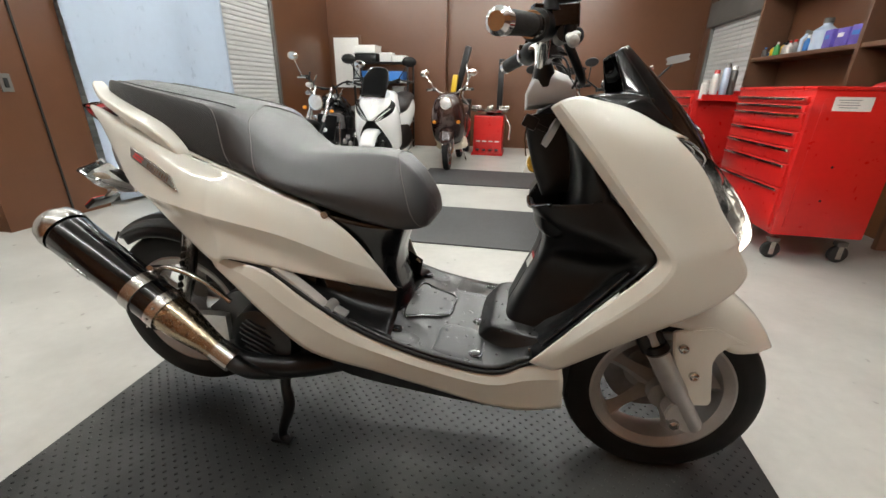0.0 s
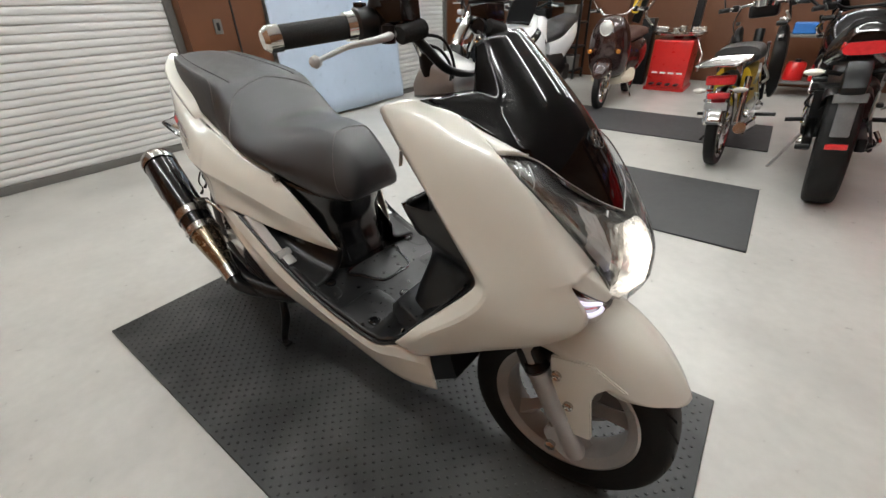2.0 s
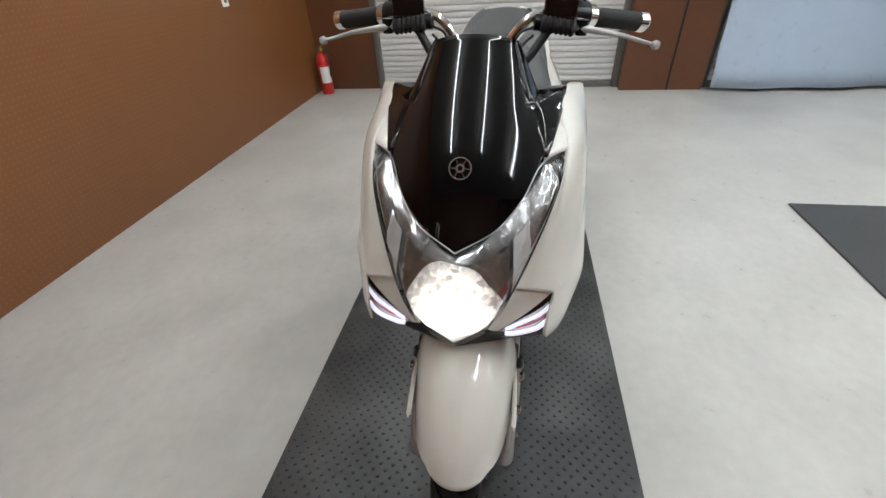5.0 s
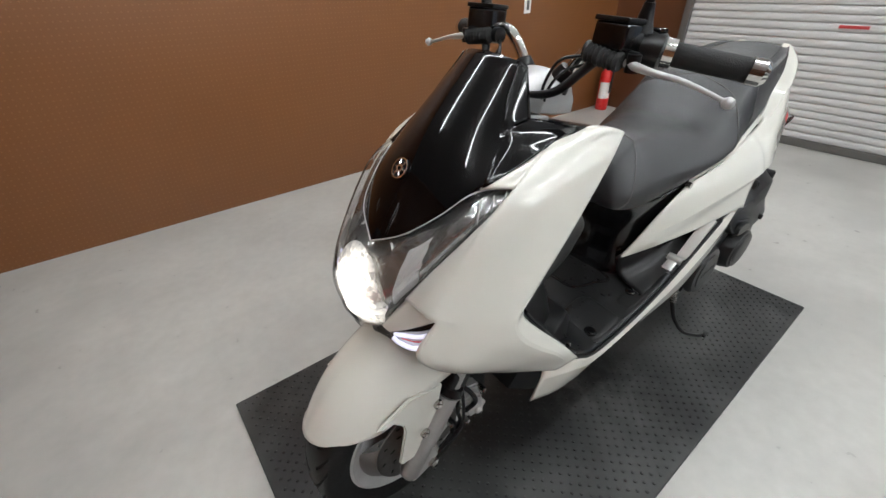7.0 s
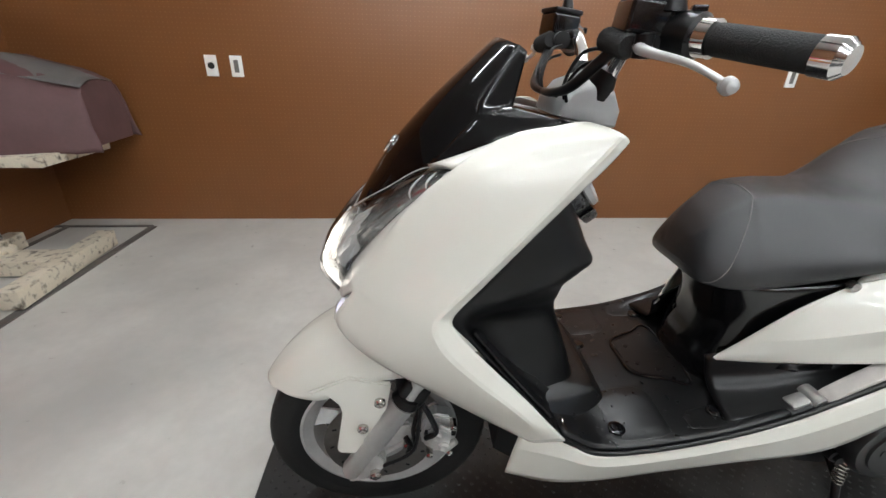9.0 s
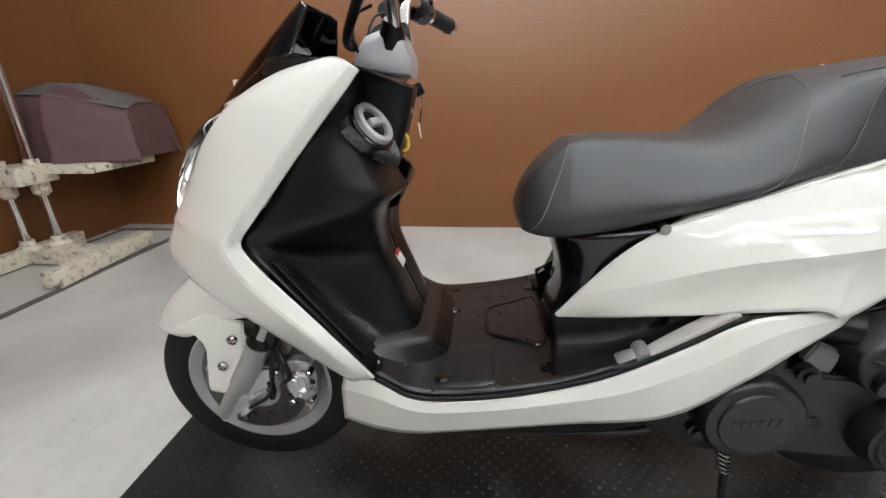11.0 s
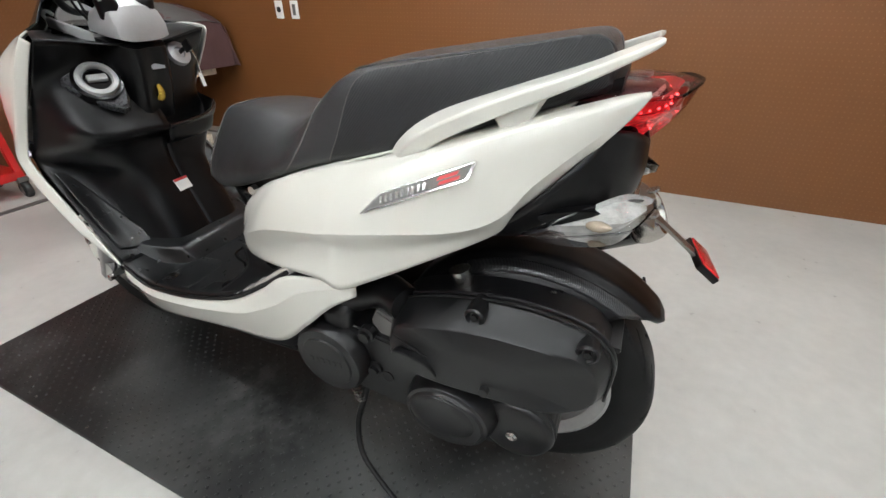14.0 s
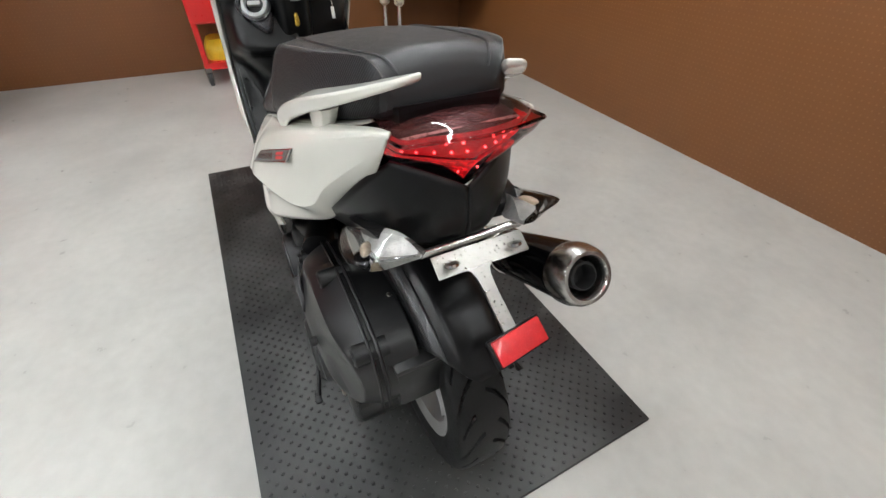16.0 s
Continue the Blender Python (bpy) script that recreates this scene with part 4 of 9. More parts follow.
for s in (1, -1):
    for col in (23, 25, 27):
        line = np.array([lens_p[r_, col] + V(-0.004, -0.002, 0) for r_ in (4, 7, 10, 13, 16)])
        part("rib", tube(line * V(1, s, 1), [0.0008, 0.0014, 0.0017, 0.0014, 0.0008], 6, 10), LAMPBOWL, hl)
    bowl = []
    for r_ in np.linspace(5, 17, 9):
        row = []
        for c_ in np.linspace(11.5, 16.5, 9):
            e_ = ((r_ - 11) / 6) ** 2 + ((c_ - 14) / 2.5) ** 2
            row.append(lens_p[int(round(r_)), int(round(c_))] + V(-0.005 - 0.004 * max(0.0, 1 - e_) + 0.0018 * math.sin(2.3 * r_ + 1.9 * c_), -0.002, 0))
        bowl.append(row)
    ib_ = grid(np.array(bowl))
    part("indicator_bowl", flip(ib_) if s > 0 else flip(mirror(ib_)), LAMPBOWL, hl, "rippled chrome indicator bowl", smooth=0)
    part("inner_edge", tube(np.array([(0.684, 0.046, 0.793), (0.690, 0.066, 0.766), (0.684, 0.084, 0.728), (0.690, 0.085, 0.700)]) * V(1, s, 1), 0.0022, 6, 16), LAMPBOWL, hl)
    part("lens_rim", tube(np.array(LENS[0]) * V(1, s, 1) + V(0.0012, 0, 0.0006), 0.001, 6, 30), SILVER, hl, "bright upper lens rim")
    part("red_marker", box((0.668, s * 0.094, 0.735), (0.01, 0.008, 0.009), 0.002), REDPART, hl, "small red marker")
    part("indicator_bulb", moved(lathe([(0.001, -0.009), (0.006, -0.006), (0.007, 0.0), (0.005, 0.006), (0.001, 0.009)], 12, axis="z"), pose(0.622, s * 0.10, 0.752)), AMBER, hl, "amber indicator bulb")
    dv = patch([[(0.690, s * 0.070, 0.742), (0.662, s * 0.08, 0.738)], [(0.690, s * 0.092, 0.712), (0.655, s * 0.10, 0.705)], [(0.700, s * 0.082, 0.668), (0.662, s * 0.09, 0.66)]], 10, 4)
    part("divider", dv, CHROME, hl, thick=0.003)
# position lamps
for s in (1, -1):
    dl = [[(0.669, 0.171, 0.714), (0.692, 0.145, 0.683), (0.709, 0.11, 0.654), (0.722, 0.079, 0.631)],
          [(0.692, 0.170, 0.676), (0.710, 0.150, 0.656), (0.722, 0.113, 0.640), (0.724, 0.079, 0.628)],
          [(0.712, 0.160, 0.636), (0.724, 0.142, 0.628), (0.728, 0.110, 0.622), (0.723, 0.079, 0.622)]]
    dl.insert(1, [tuple((1 - f) * V(*a) + f * V(*b)) for a, b, f in zip(dl[0], dl[1], (0.6, 0.36, 0.18, 0.1))])
    del dl[2]
    wedge_ = patch([dl[0], [tuple(0.5 * V(*a) + 0.5 * V(*b)) for a, b in zip(dl[0], dl[1])], dl[1]], 8, 16)
    d = patch([dl[1], [tuple(0.5 * V(*a) + 0.5 * V(*b) + V(0.006, 0.002, 0)) for a, b in zip(dl[1], dl[2])], dl[2]], 10, 16)
    lamp = sc("position_lamp", d if s > 0 else mirror(d), CLEARLENS, "clear position lamp")
    lamp.visible_shadow = False
    part("visor", wedge_ if s > 0 else mirror(wedge_), GLOSSBLACK, lamp, "gloss black wedge above the lens", thick=0.003)
    b = patch([[(x - 0.012, y * 0.97, z) for x, y, z in r] for r in dl[1:]], 6, 12)
    part("reflector", b if s > 0 else mirror(b), LAMPBOWL, lamp, "chrome reflector", smooth=0)
    for f, w_ in ((0.25, 0.0035), (0.72, 0.0042)):
        line = [tuple((V(*a) * (1 - f) + V(*c) * f) * V(1, s, 1) + V(-0.002, 0, 0)) for a, c in zip(dl[1], dl[2])]
        part("light_bar", tube(line[:3] + [tuple(0.4 * V(*line[2]) + 0.6 * V(*line[3]))], w_, 8, 20), POSGLOW, lamp, "lit white light bar")
    red_line = [tuple((V(*a) * 0.52 + V(*c) * 0.48) * V(1, s, 1) + V(-0.004, 0, 0)) for a, c in zip(dl[1], dl[2])]
    part("red_stripe", tube(red_line[:3], 0.0012, 6, 14), REDPART, lamp, "thin red stripe")

# inner leg shield, dashboard and pocket
INN = [[(0.24, 0, 0.405), (0.25, 0.09, 0.405), (0.30, 0.15, 0.41), (0.328, 0.222, 0.424)],
       [(0.282, 0, 0.5), (0.29, 0.10, 0.5), (0.40, 0.145, 0.505), (0.41, 0.220, 0.53)],
       [(0.322, 0, 0.6), (0.332, 0.10, 0.605), (0.465, 0.15, 0.62), (0.497, 0.215, 0.63)],
       [(0.332, 0, 0.655), (0.335, 0.12, 0.66), (0.45, 0.18, 0.67), (0.538, 0.212, 0.678)],
       [(0.322, 0, 0.70), (0.325, 0.13, 0.705), (0.385, 0.188, 0.71), (0.515, 0.209, 0.705)]]
INM = [[(0.304, 0, 0.715), (0.31, 0.13, 0.722), (0.35, 0.183, 0.735), (0.48, 0.207, 0.745)],
       [(0.288, 0, 0.732), (0.296, 0.13, 0.741), (0.332, 0.180, 0.758), (0.465, 0.206, 0.765)]]
INL = [[(0.305, 0, 0.768), (0.311, 0.11, 0.777), (0.345, 0.175, 0.795), (0.44, 0.205, 0.795)],
       [(0.342, 0, 0.86), (0.345, 0.10, 0.868), (0.365, 0.165, 0.87), (0.383, 0.202, 0.862)],
       [(0.36, 0, 0.93), (0.34, 0.09, 0.936), (0.325, 0.15, 0.942), (0.312, 0.193, 0.947)]]
INR = [[(0.299, 0, 0.730), (0.307, 0.13, 0.737), (0.340, 0.175, 0.753), (0.44, 0.204, 0.78)],
       [(0.312, 0, 0.69), (0.32, 0.12, 0.69), (0.36, 0.165, 0.70), (0.43, 0.20, 0.80)],
       [(0.36, 0, 0.69), (0.365, 0.12, 0.69), (0.385, 0.16, 0.72), (0.41, 0.20, 0.83)],
       [(0.372, 0, 0.80), (0.372, 0.10, 0.80), (0.38, 0.16, 0.81), (0.39, 0.20, 0.855)],
       [(0.36, 0, 0.93), (0.34, 0.09, 0.936), (0.325, 0.15, 0.942), (0.312, 0.193, 0.947)]]
nl, nr = patch(INN + INM + INL, 60, 22), patch(INN + INM + INR, 72, 22)
inn = sc("leg_shield", weld(flip(nl), flip(mirror(nr))), SATIN, "black inner leg shield with an open pocket", thick=0.003)
part("pocket_lip", tube([(0.288, 0.0, 0.733), (0.290, -0.08, 0.736), (0.298, -0.13, 0.742), (0.333, -0.180, 0.759)], 0.0045, 8, 24), GLOSSBLACK, inn, "gloss black pocket lip")
part("pocket_side", plate([(0.291, 0.735), (0.322, 0.69), (0.36, 0.69), (0.372, 0.80), (0.35, 0.87), (0.318, 0.79)], -0.003, 0.001), SATIN, inn)
shield = nl[0].reshape(60, 22, 3)
for s in (1, -1):
    rows = []
    for i in range(2, 15):
        lo_ = 12.5 + 5.5 * max(0.0, (i - 5) / 9)
        rows.append([tuple((shield[i, int(q)] * (1 - q % 1) + shield[i, min(21, int(q) + 1)] * (q % 1)) * V(1, s, 1) + V(-0.007, 0, 0.003)) for q in np.linspace(lo_, 19.6, 8)])
    fp = grid(np.array(rows))
    part("foot_panel", fp if s < 0 else flip(fp), TEXBLACK, inn, "grained foot panel", thick=0.005, bevel=0.0015)
    part("panel_screw", lathe([(0.001, 0.0), (0.006, 0.0), (0.006, 0.003), (0.001, 0.003)], 10, axis="x", at=(0.318, s * 0.2, 0.436)), STEEL, inn)
DASH = [[(0.288, 0, 0.925), (0.29, 0.07, 0.93), (0.30, 0.135, 0.940), (0.312, 0.193, 0.947)],
        [(0.34, 0, 0.930), (0.34, 0.08, 0.934), (0.35, 0.13, 0.944), (0.372, 0.168, 0.960)],
        [(0.51, 0, 0.944), (0.50, 0.06, 0.944), (0.47, 0.085, 0.948), (0.43, 0.10, 0.955)]]
dh = patch(DASH, 14, 14)
dash = sc("dashboard", weld(flip(dh), flip(mirror(dh))), SATIN, "black dashboard top", thick=0.003)
# meter: a dark face in a silver frame, with an arched wall under the screen
for s in (1, -1):
    bar_ = moved(box((0.0, 0.0, 0.0), (0.176, 0.012, 0.022), 0.004, 2), pose(0.428, s * 0.060, 0.953, 0, -10.5, -s * 1.0))
    part("meter_bar", bar_, SILVER, dash, "silver side of the meter frame")
    part("meter_corner", tube([(0.514, s * 0.058, 0.970), (0.512, s * 0.066, 0.985), (0.494, s * 0.064, 0.992), (0.484, s * 0.058, 0.984)], 0.004, 8, 16), SILVER, dash)
arch = [[(x - 0.10 * (y / 0.058) ** 2 * 0.25, y, z0 + (0.980 + 0.032 * math.cos(math.pi * y / 0.116) - z0) * q) for y in np.linspace(-0.058, 0.058, 21)] for x, z0, q in ((0.500, 0.945, 0.0), (0.505, 0.945, 0.55), (0.510, 0.945, 1.0))]
part("meter_arch", grid(np.array(arch)), SILVER, dash, "silver arched meter surround", thick=0.005, bevel=0.0015)
part("meter_rear", box((0.346, 0, 0.940), (0.012, 0.118, 0.016), 0.004, 2), SILVER, dash)
part("meter_face", patch([[(0.350, -0.056, 0.945), (0.350, 0.056, 0.945)], [(0.500, -0.056, 0.968), (0.500, 0.056, 0.968)]], 3, 3), GLOSSBLACK, dash, "dark meter glass", thick=0.004)
for k in range(9):
    q = math.pi * (k / 8)
    part("dial_mark", moved(box((0, 0, 0), (0.010, 0.003, 0.0012), 0.0), pose(0.43 + 0.046 * math.sin(q), 0.046 * math.cos(q), 0.9605 + 0.0071 * math.sin(q), 0, -8.7, 90 - math.degrees(q))), PAPER, dash)
# fuel cap, ignition lock and key
fc = look((0.326, 0.104, 0.856), (-0.42, 0.35, 1.42))
OUTLINE = [(0.353, 0.166, 0.867), (0.346, 0.132, 0.889), (0.331, 0.090, 0.900), (0.314, 0.070, 0.872), (0.298, 0.063, 0.832), (0.283, 0.084, 0.786), (0.305, 0.120, 0.806), (0.335, 0.155, 0.840)]
DIAMOND = [tuple((fc.inverted() @ Vector(q))[:2]) for q in OUTLINE]
cap = sc("fuel_cap", moved(lathe([(0.001, 0.0), (0.036, 0.0), (0.038, -0.012), (0.043, -0.016), (0.055, -0.014), (0.058, -0.006), (0.058, 0.02), (0.001, 0.02)], 40, axis="z"), fc @ Matrix.Diagonal((0.7, 0.7, 1, 1))), SILVER, "silver fuel filler ring with a cap", smooth=30)
part("filler_plate", moved(terraces([[(x * 1.04, y * 1.04, 0.022) for x, y in DIAMOND], [(x, y, 0.004) for x, y in DIAMOND], [(x * 0.93, y * 0.93, -0.001) for x, y in DIAMOND], [(x * 0.62, y * 0.62, 0.004) for x, y in DIAMOND]], 1), fc), SHEENGREY, cap, "faceted filler surround, reflected grey set in its colour", smooth=20)
part("cap_surround", moved(lathe([(0.058, -0.006), (0.068, -0.004), (0.074, 0.02), (0.058, 0.03)], 36, axis="z"), fc @ Matrix.Diagonal((0.7, 0.7, 1, 1))), GLOSSBLACK, cap, "gloss black surround")
part("cap_top", moved(lathe([(0.001, -0.006), (0.026, -0.005), (0.033, -0.002), (0.034, 0.004)], 30, axis="z"), fc @ Matrix.Diagonal((0.7, 0.7, 1, 1))), SATIN, cap, "black cap")
part("cap_handle", moved(box((0, 0, -0.012), (0.056, 0.02, 0.014), 0.005), fc @ Matrix.Diagonal((0.7, 0.7, 1, 1))), SILVER, cap, "silver cap handle")
ig = look((0.318, -0.108, 0.893), (-0.25, -0.11, 1.15)) @ pose(0, 0, 0, 180, 0, 0)
lock = sc("ignition_lock", moved(lathe([(0.001, 0.0), (0.012, 0.0), (0.014, 0.006), (0.028, 0.004), (0.03, -0.008), (0.001, -0.01)], 28, axis="z"), ig), SILVER, "silver ignition lock ring")
part("key", moved(join(box((0, 0, 0.02), (0.004, 0.01, 0.03), 0.001), box((0, 0, 0.045), (0.007, 0.026, 0.03), 0.003)), ig), SATIN, lock, "key with black head")
part("key_tag", box((0.275, -0.122, 0.828), (0.002, 0.011, 0.034), 0.002, 1, (0, 8, 0)), PAPER, lock, "white paper key tag")
part("key_ring", tube([(0.27, -0.11, 0.905), (0.268, -0.118, 0.88), (0.274, -0.122, 0.845)], 0.0018, 6), CHROME, lock)
hook = sc("bag_hook", tube([(0.318, -0.006, 0.822), (0.302, -0.006, 0.803), (0.289, -0.006, 0.804), (0.284, -0.006, 0.82), (0.29, -0.006, 0.832)], [0.007, 0.008, 0.008, 0.007, 0.006], 10, 20), GOLD, "yellow metal bag hook")
part("hook_plate", box((0.318, -0.006, 0.84), (0.006, 0.03, 0.05), 0.003), GLOSSBLACK, hook)
sc("warning_sticker", box((0.2735, -0.012, 0.878), (0.003, 0.034, 0.018), 0.001, 1, (0, 12, 0)), GREYINK, "small grey printed sticker")
stk = sc("caution_sticker", box((0.3085, 0.008, 0.571), (0.002, 0.04, 0.034), 0.0, 1, (0, 26, 4)), PAPER, "white sticker with a red band")
part("red_band", box((0.3145, 0.008, 0.5835), (0.0024, 0.04, 0.007), 0.0, 1, (0, 26, 4)), REDINK, stk)

# handlebar: silver cover, bars, grips, levers, switches, reservoirs and mirror stems
cv = []
for y, q in ((-0.060, 0.5), (-0.056, 0.75), (-0.034, 0.96), (0, 1.02), (0.034, 0.96), (0.056, 0.75), (0.060, 0.5)):
    prof = [(0.368, 0.955), (0.364, 0.978), (0.345, 1.004), (0.302, 1.020), (0.274, 1.002), (0.260, 0.966), (0.262, 0.932), (0.31, 0.938)]
    cv.append([(0.295 + (x - 0.295) * (0.75 + 0.25 * q), y, 0.958 + (z - 0.958) * q) for x, z in prof])
cover = steered("handlebar_cover", loft(cv, 24), SILVER, "silver plastic handlebar cover", smooth=35)
part("cover_slot", moved(box((0.357, 0, 0.984), (0.012, 0.074, 0.010), 0.003, 2, (0, -6, 0)), STEER), SATIN, cover, "black slot in the front")
for s in (1, -1):
    part("bar_boot", moved(tube([(0.297, s * 0.037, 0.985), (0.294, s * 0.043, 1.006), (0.291, s * 0.054, 1.026)], [0.025, 0.022, 0.015], 16), STEER), SATIN, cover, "black rubber boot")
steered("steering_column", loft([[(x - 0.045, -0.045, z - 0.01), (x - 0.05, 0, z - 0.012), (x - 0.045, 0.045, z - 0.01), (x + 0.05, 0.06, z + 0.02), (x + 0.05, -0.06, z + 0.02)] for x, z in ((0.316, 0.930), (0.325, 0.885), (0.348, 0.81), (0.37, 0.76))], 8, 24), SATIN, "black steering column cover")
for s in (1, -1):
    bar = steered("handlebar", tube([(0.29, s * 0.04, 0.99), (0.287, s * 0.065, 1.035), (0.285, s * 0.10, 1.068), (0.268, s * 0.16, 1.076), (0.256, s * 0.21, 1.067), (0.205, s * 0.332, 1.051)], 0.0115, 14, 30), CHROME, "chrome handlebar tube")
    part("grip", moved(tube([(0.2535, s * 0.217, 1.066), (0.2515, s * 0.222, 1.0655), (0.212, s * 0.316, 1.0530), (0.211, s * 0.319, 1.0526)], [0.0165, 0.0178, 0.0178, 0.016], 18), STEER), GRIP, bar, "black rubber grip")
    part("bar_end", moved(tube([(0.2125, s * 0.316, 1.053), (0.2055, s * 0.333, 1.0508), (0.203, s * 0.340, 1.0498)], [0.0195, 0.0195, 0.013], 18), STEER), CHROME, bar, "chrome bar end")
    part("collar", moved(tube([(0.2595, s * 0.204, 1.0675), (0.2535, s * 0.218, 1.066)], [0.022, 0.0215], 18), STEER), CHROME, bar, "chrome collar")
    swb = part("switch_box", moved(tube([(0.283, s * 0.150, 1.0735), (0.280, s * 0.156, 1.073), (0.270, s * 0.180, 1.071), (0.2615, s * 0.200, 1.068), (0.2595, s * 0.205, 1.0675)], [0.018, 0.0245, 0.026, 0.0265, 0.021], 20), STEER), TEXBLACK, bar, "black switch housing")
    part("switch", moved(box((0.263, s * 0.190, 1.0975), (0.016, 0.02, 0.008), 0.002, 2, (0, 0, -s * 22)), STEER), GLOSSBLACK, swb)
    for dz in (-0.012, 0.008):
        part("switch", moved(box((0.244, s * 0.185, 1.075 + dz), (0.012, 0.018, 0.012), 0.003), STEER), GLOSSBLACK, bar)
    res = steered("brake_reservoir", box((0.308, s * 0.148, 1.088), (0.052, 0.062, 0.040), 0.006, 3, (0, -6, -s * 8)), GLOSSBLACK, "black brake fluid reservoir")
    part("reservoir_lid", moved(box((0.3065, s * 0.148, 1.1115), (0.055, 0.065, 0.008), 0.003, 2, (0, -6, -s * 8)), STEER), SATIN, res)
    part("master_cylinder", moved(tube([(0.315, s * 0.10, 1.064), (0.313, s * 0.19, 1.058)], [0.015, 0.013], 14), STEER), SATIN, res)
    lev = steered("brake_lever", tube([(0.322, s * 0.180, 1.056), (0.331, s * 0.205, 1.053), (0.328, s * 0.23, 1.049), (0.312, s * 0.268, 1.042), (0.308, s * 0.31, 1.031), (0.312, s * 0.332, 1.026)], [0.0072, 0.0066, 0.0054, 0.0042, 0.0037, 0.0034], 12, 30), SILVER, "polished alloy brake lever")
    part("lever_ball", moved(lathe([(0.001, -0.009), (0.0065, -0.0065), (0.009, 0), (0.0065, 0.0065), (0.001, 0.009)], 14, at=(0.3125, s * 0.335, 1.0255)), STEER), SILVER, lev)
    part("lever_pivot", moved(lathe([(0.001, -0.014), (0.011, -0.013), (0.011, 0.013), (0.001, 0.013)], 14, axis="z", at=(0.322, s * 0.19, 1.056)), STEER), SATIN, lev)
    part("ribbed_boot", moved(tube([(0.332, s * (0.112 + 0.0045 * k), 1.064 - 0.0006 * k) for k in range(15)], [0.0125 + 0.0035 * (k % 2) for k in range(15)], 14), STEER), GRIP, lev, "black ribbed rubber boot")
    ms_ = steered("mirror_stem", tube([(0.286, s * 0.172, 1.09), (0.286, s * 0.174, 1.12), (0.29, s * 0.178, 1.17), (0.312, s * 0.2, 1.24)], [0.011, 0.007, 0.006, 0.006], 10, 16), SATIN, "black mirror stem")
    part("rubber_boot", moved(tube([(0.286, s * 0.172, 1.096), (0.286, s * 0.173, 1.11), (0.287, s * 0.175, 1.136)], [0.018, 0.013, 0.008], 14), STEER), SATIN, ms_)
    head = loft([[(0.32 + a, s * (0.235 + b), 1.29 + c) for a, b, c in ((-0.012, -0.07 * f, -0.03 * f), (0.012 * f, -0.075 * f, 0), (-0.012, -0.06 * f, 0.035 * f), (-0.012, 0.06 * f, 0.035 * f), (0.012 * f, 0.08 * f, 0), (-0.012, 0.06 * f, -0.03 * f))] for f in (0.98, 1.0)], 3, 24)
    part("mirror_head", moved(head, STEER), SATIN, ms_, "black mirror head")
    for off, zz in ((0.0, 0.0), (0.012, -0.015)):
        if off:
            steered("brake_hose", tube([(0.372, -s * 0.02, 0.985), (0.374, s * 0.04, 0.988), (0.362, s * 0.085, 1.0), (0.338, s * 0.115, 1.035), (0.315, s * 0.14, 1.068)], [0.005, 0.0065, 0.008, 0.0085, 0.009], 10, 22), SATIN, "black sleeved hose and cable")
        steered("control_cable", tube([(0.315, s * 0.10, 1.055 + zz), (0.345, s * (0.07 + off), 1.045 + zz), (0.36, s * (0.055 + off), 1.0), (0.345, s * 0.05, 0.96)], 0.0028, 8, 18), SATIN, "black control cable")

# floor, white side skirts and under-panels
FLB = [[(0.33, 0, 0.42), (0.33, 0.1, 0.42), (0.33, 0.17, 0.42), (0.325, 0.224, 0.424)],
       [(0.24, 0, 0.395), (0.24, 0.1, 0.392), (0.24, 0.17, 0.386), (0.245, 0.224, 0.383)],
       [(0.12, 0, 0.402), (0.12, 0.1, 0.40), (0.12, 0.17, 0.394), (0.12, 0.224, 0.392)],
       [(0.0, 0, 0.412), (0.0, 0.1, 0.41), (0.0, 0.17, 0.408), (0.0, 0.224, 0.418)],
       [(-0.12, 0, 0.43), (-0.12, 0.1, 0.43), (-0.11, 0.17, 0.435), (-0.10, 0.224, 0.458)]]
fb = patch(FLB, 24, 16)
flo = sc("footboard", weld(flip(fb), flip(mirror(fb))), TEXBLACK, "black grained footboard", thick=0.01)
for s in (1, -1):
    for x, y, z in ((0.0, 0.17, 0.4085), (0.19, 0.145, 0.3925)):
        part("rubber_plug", lathe([(0.001, 0.0), (0.015, 0.0), (0.017, 0.002), (0.014, 0.004), (0.001, 0.0035)], 18, axis="z", at=(x, s * y, z + 0.001)), SATIN, flo)
    part("ridge", tube([(0.25, s * 0.12, 0.392), (0.21, s * 0.19, 0.39), (0.12, s * 0.2, 0.396), (0.02, s * 0.205, 0.412)], 0.0028, 6, 20), TEXBLACK, flo)
toe_low = spline([(0.186, 0, 0.397), (0.190, 0.095, 0.3965), (0.203, 0.120, 0.396), (0.245, 0.147, 0.398), (0.29, 0.173, 0.404), (0.35, 0.196, 0.418)], 26)
toe_top = spline([(0.226, 0, 0.443), (0.228, 0.108, 0.440), (0.239, 0.130, 0.4395), (0.27, 0.143, 0.440), (0.308, 0.156, 0.442), (0.36, 0.172, 0.452)], 26)
toe_in = np.stack([0 * toe_top[:, 0] + 0.37, toe_top[:, 1] * 0.8, 0 * toe_top[:, 0] + 0.462], -1)
toe_rows = [toe_low + V(-0.006, 0.004, -0.003)] + [toe_low * (1 - q) + toe_top * q for q in (0.0, 0.1, 0.4, 0.8, 0.93)]
toe_rows += [toe_top * (1 - q) + toe_in * q + V(0, 0, 0.0015) for q in (0.03, 0.1, 0.5, 1.0)]
toe = grid(np.array(toe_rows))
part("toe_block", weld(toe, mirror(toe)), TEXBLACK, flo, "raised black toe block", smooth=60)
rowsf = spline(np.array(FLB), 40)
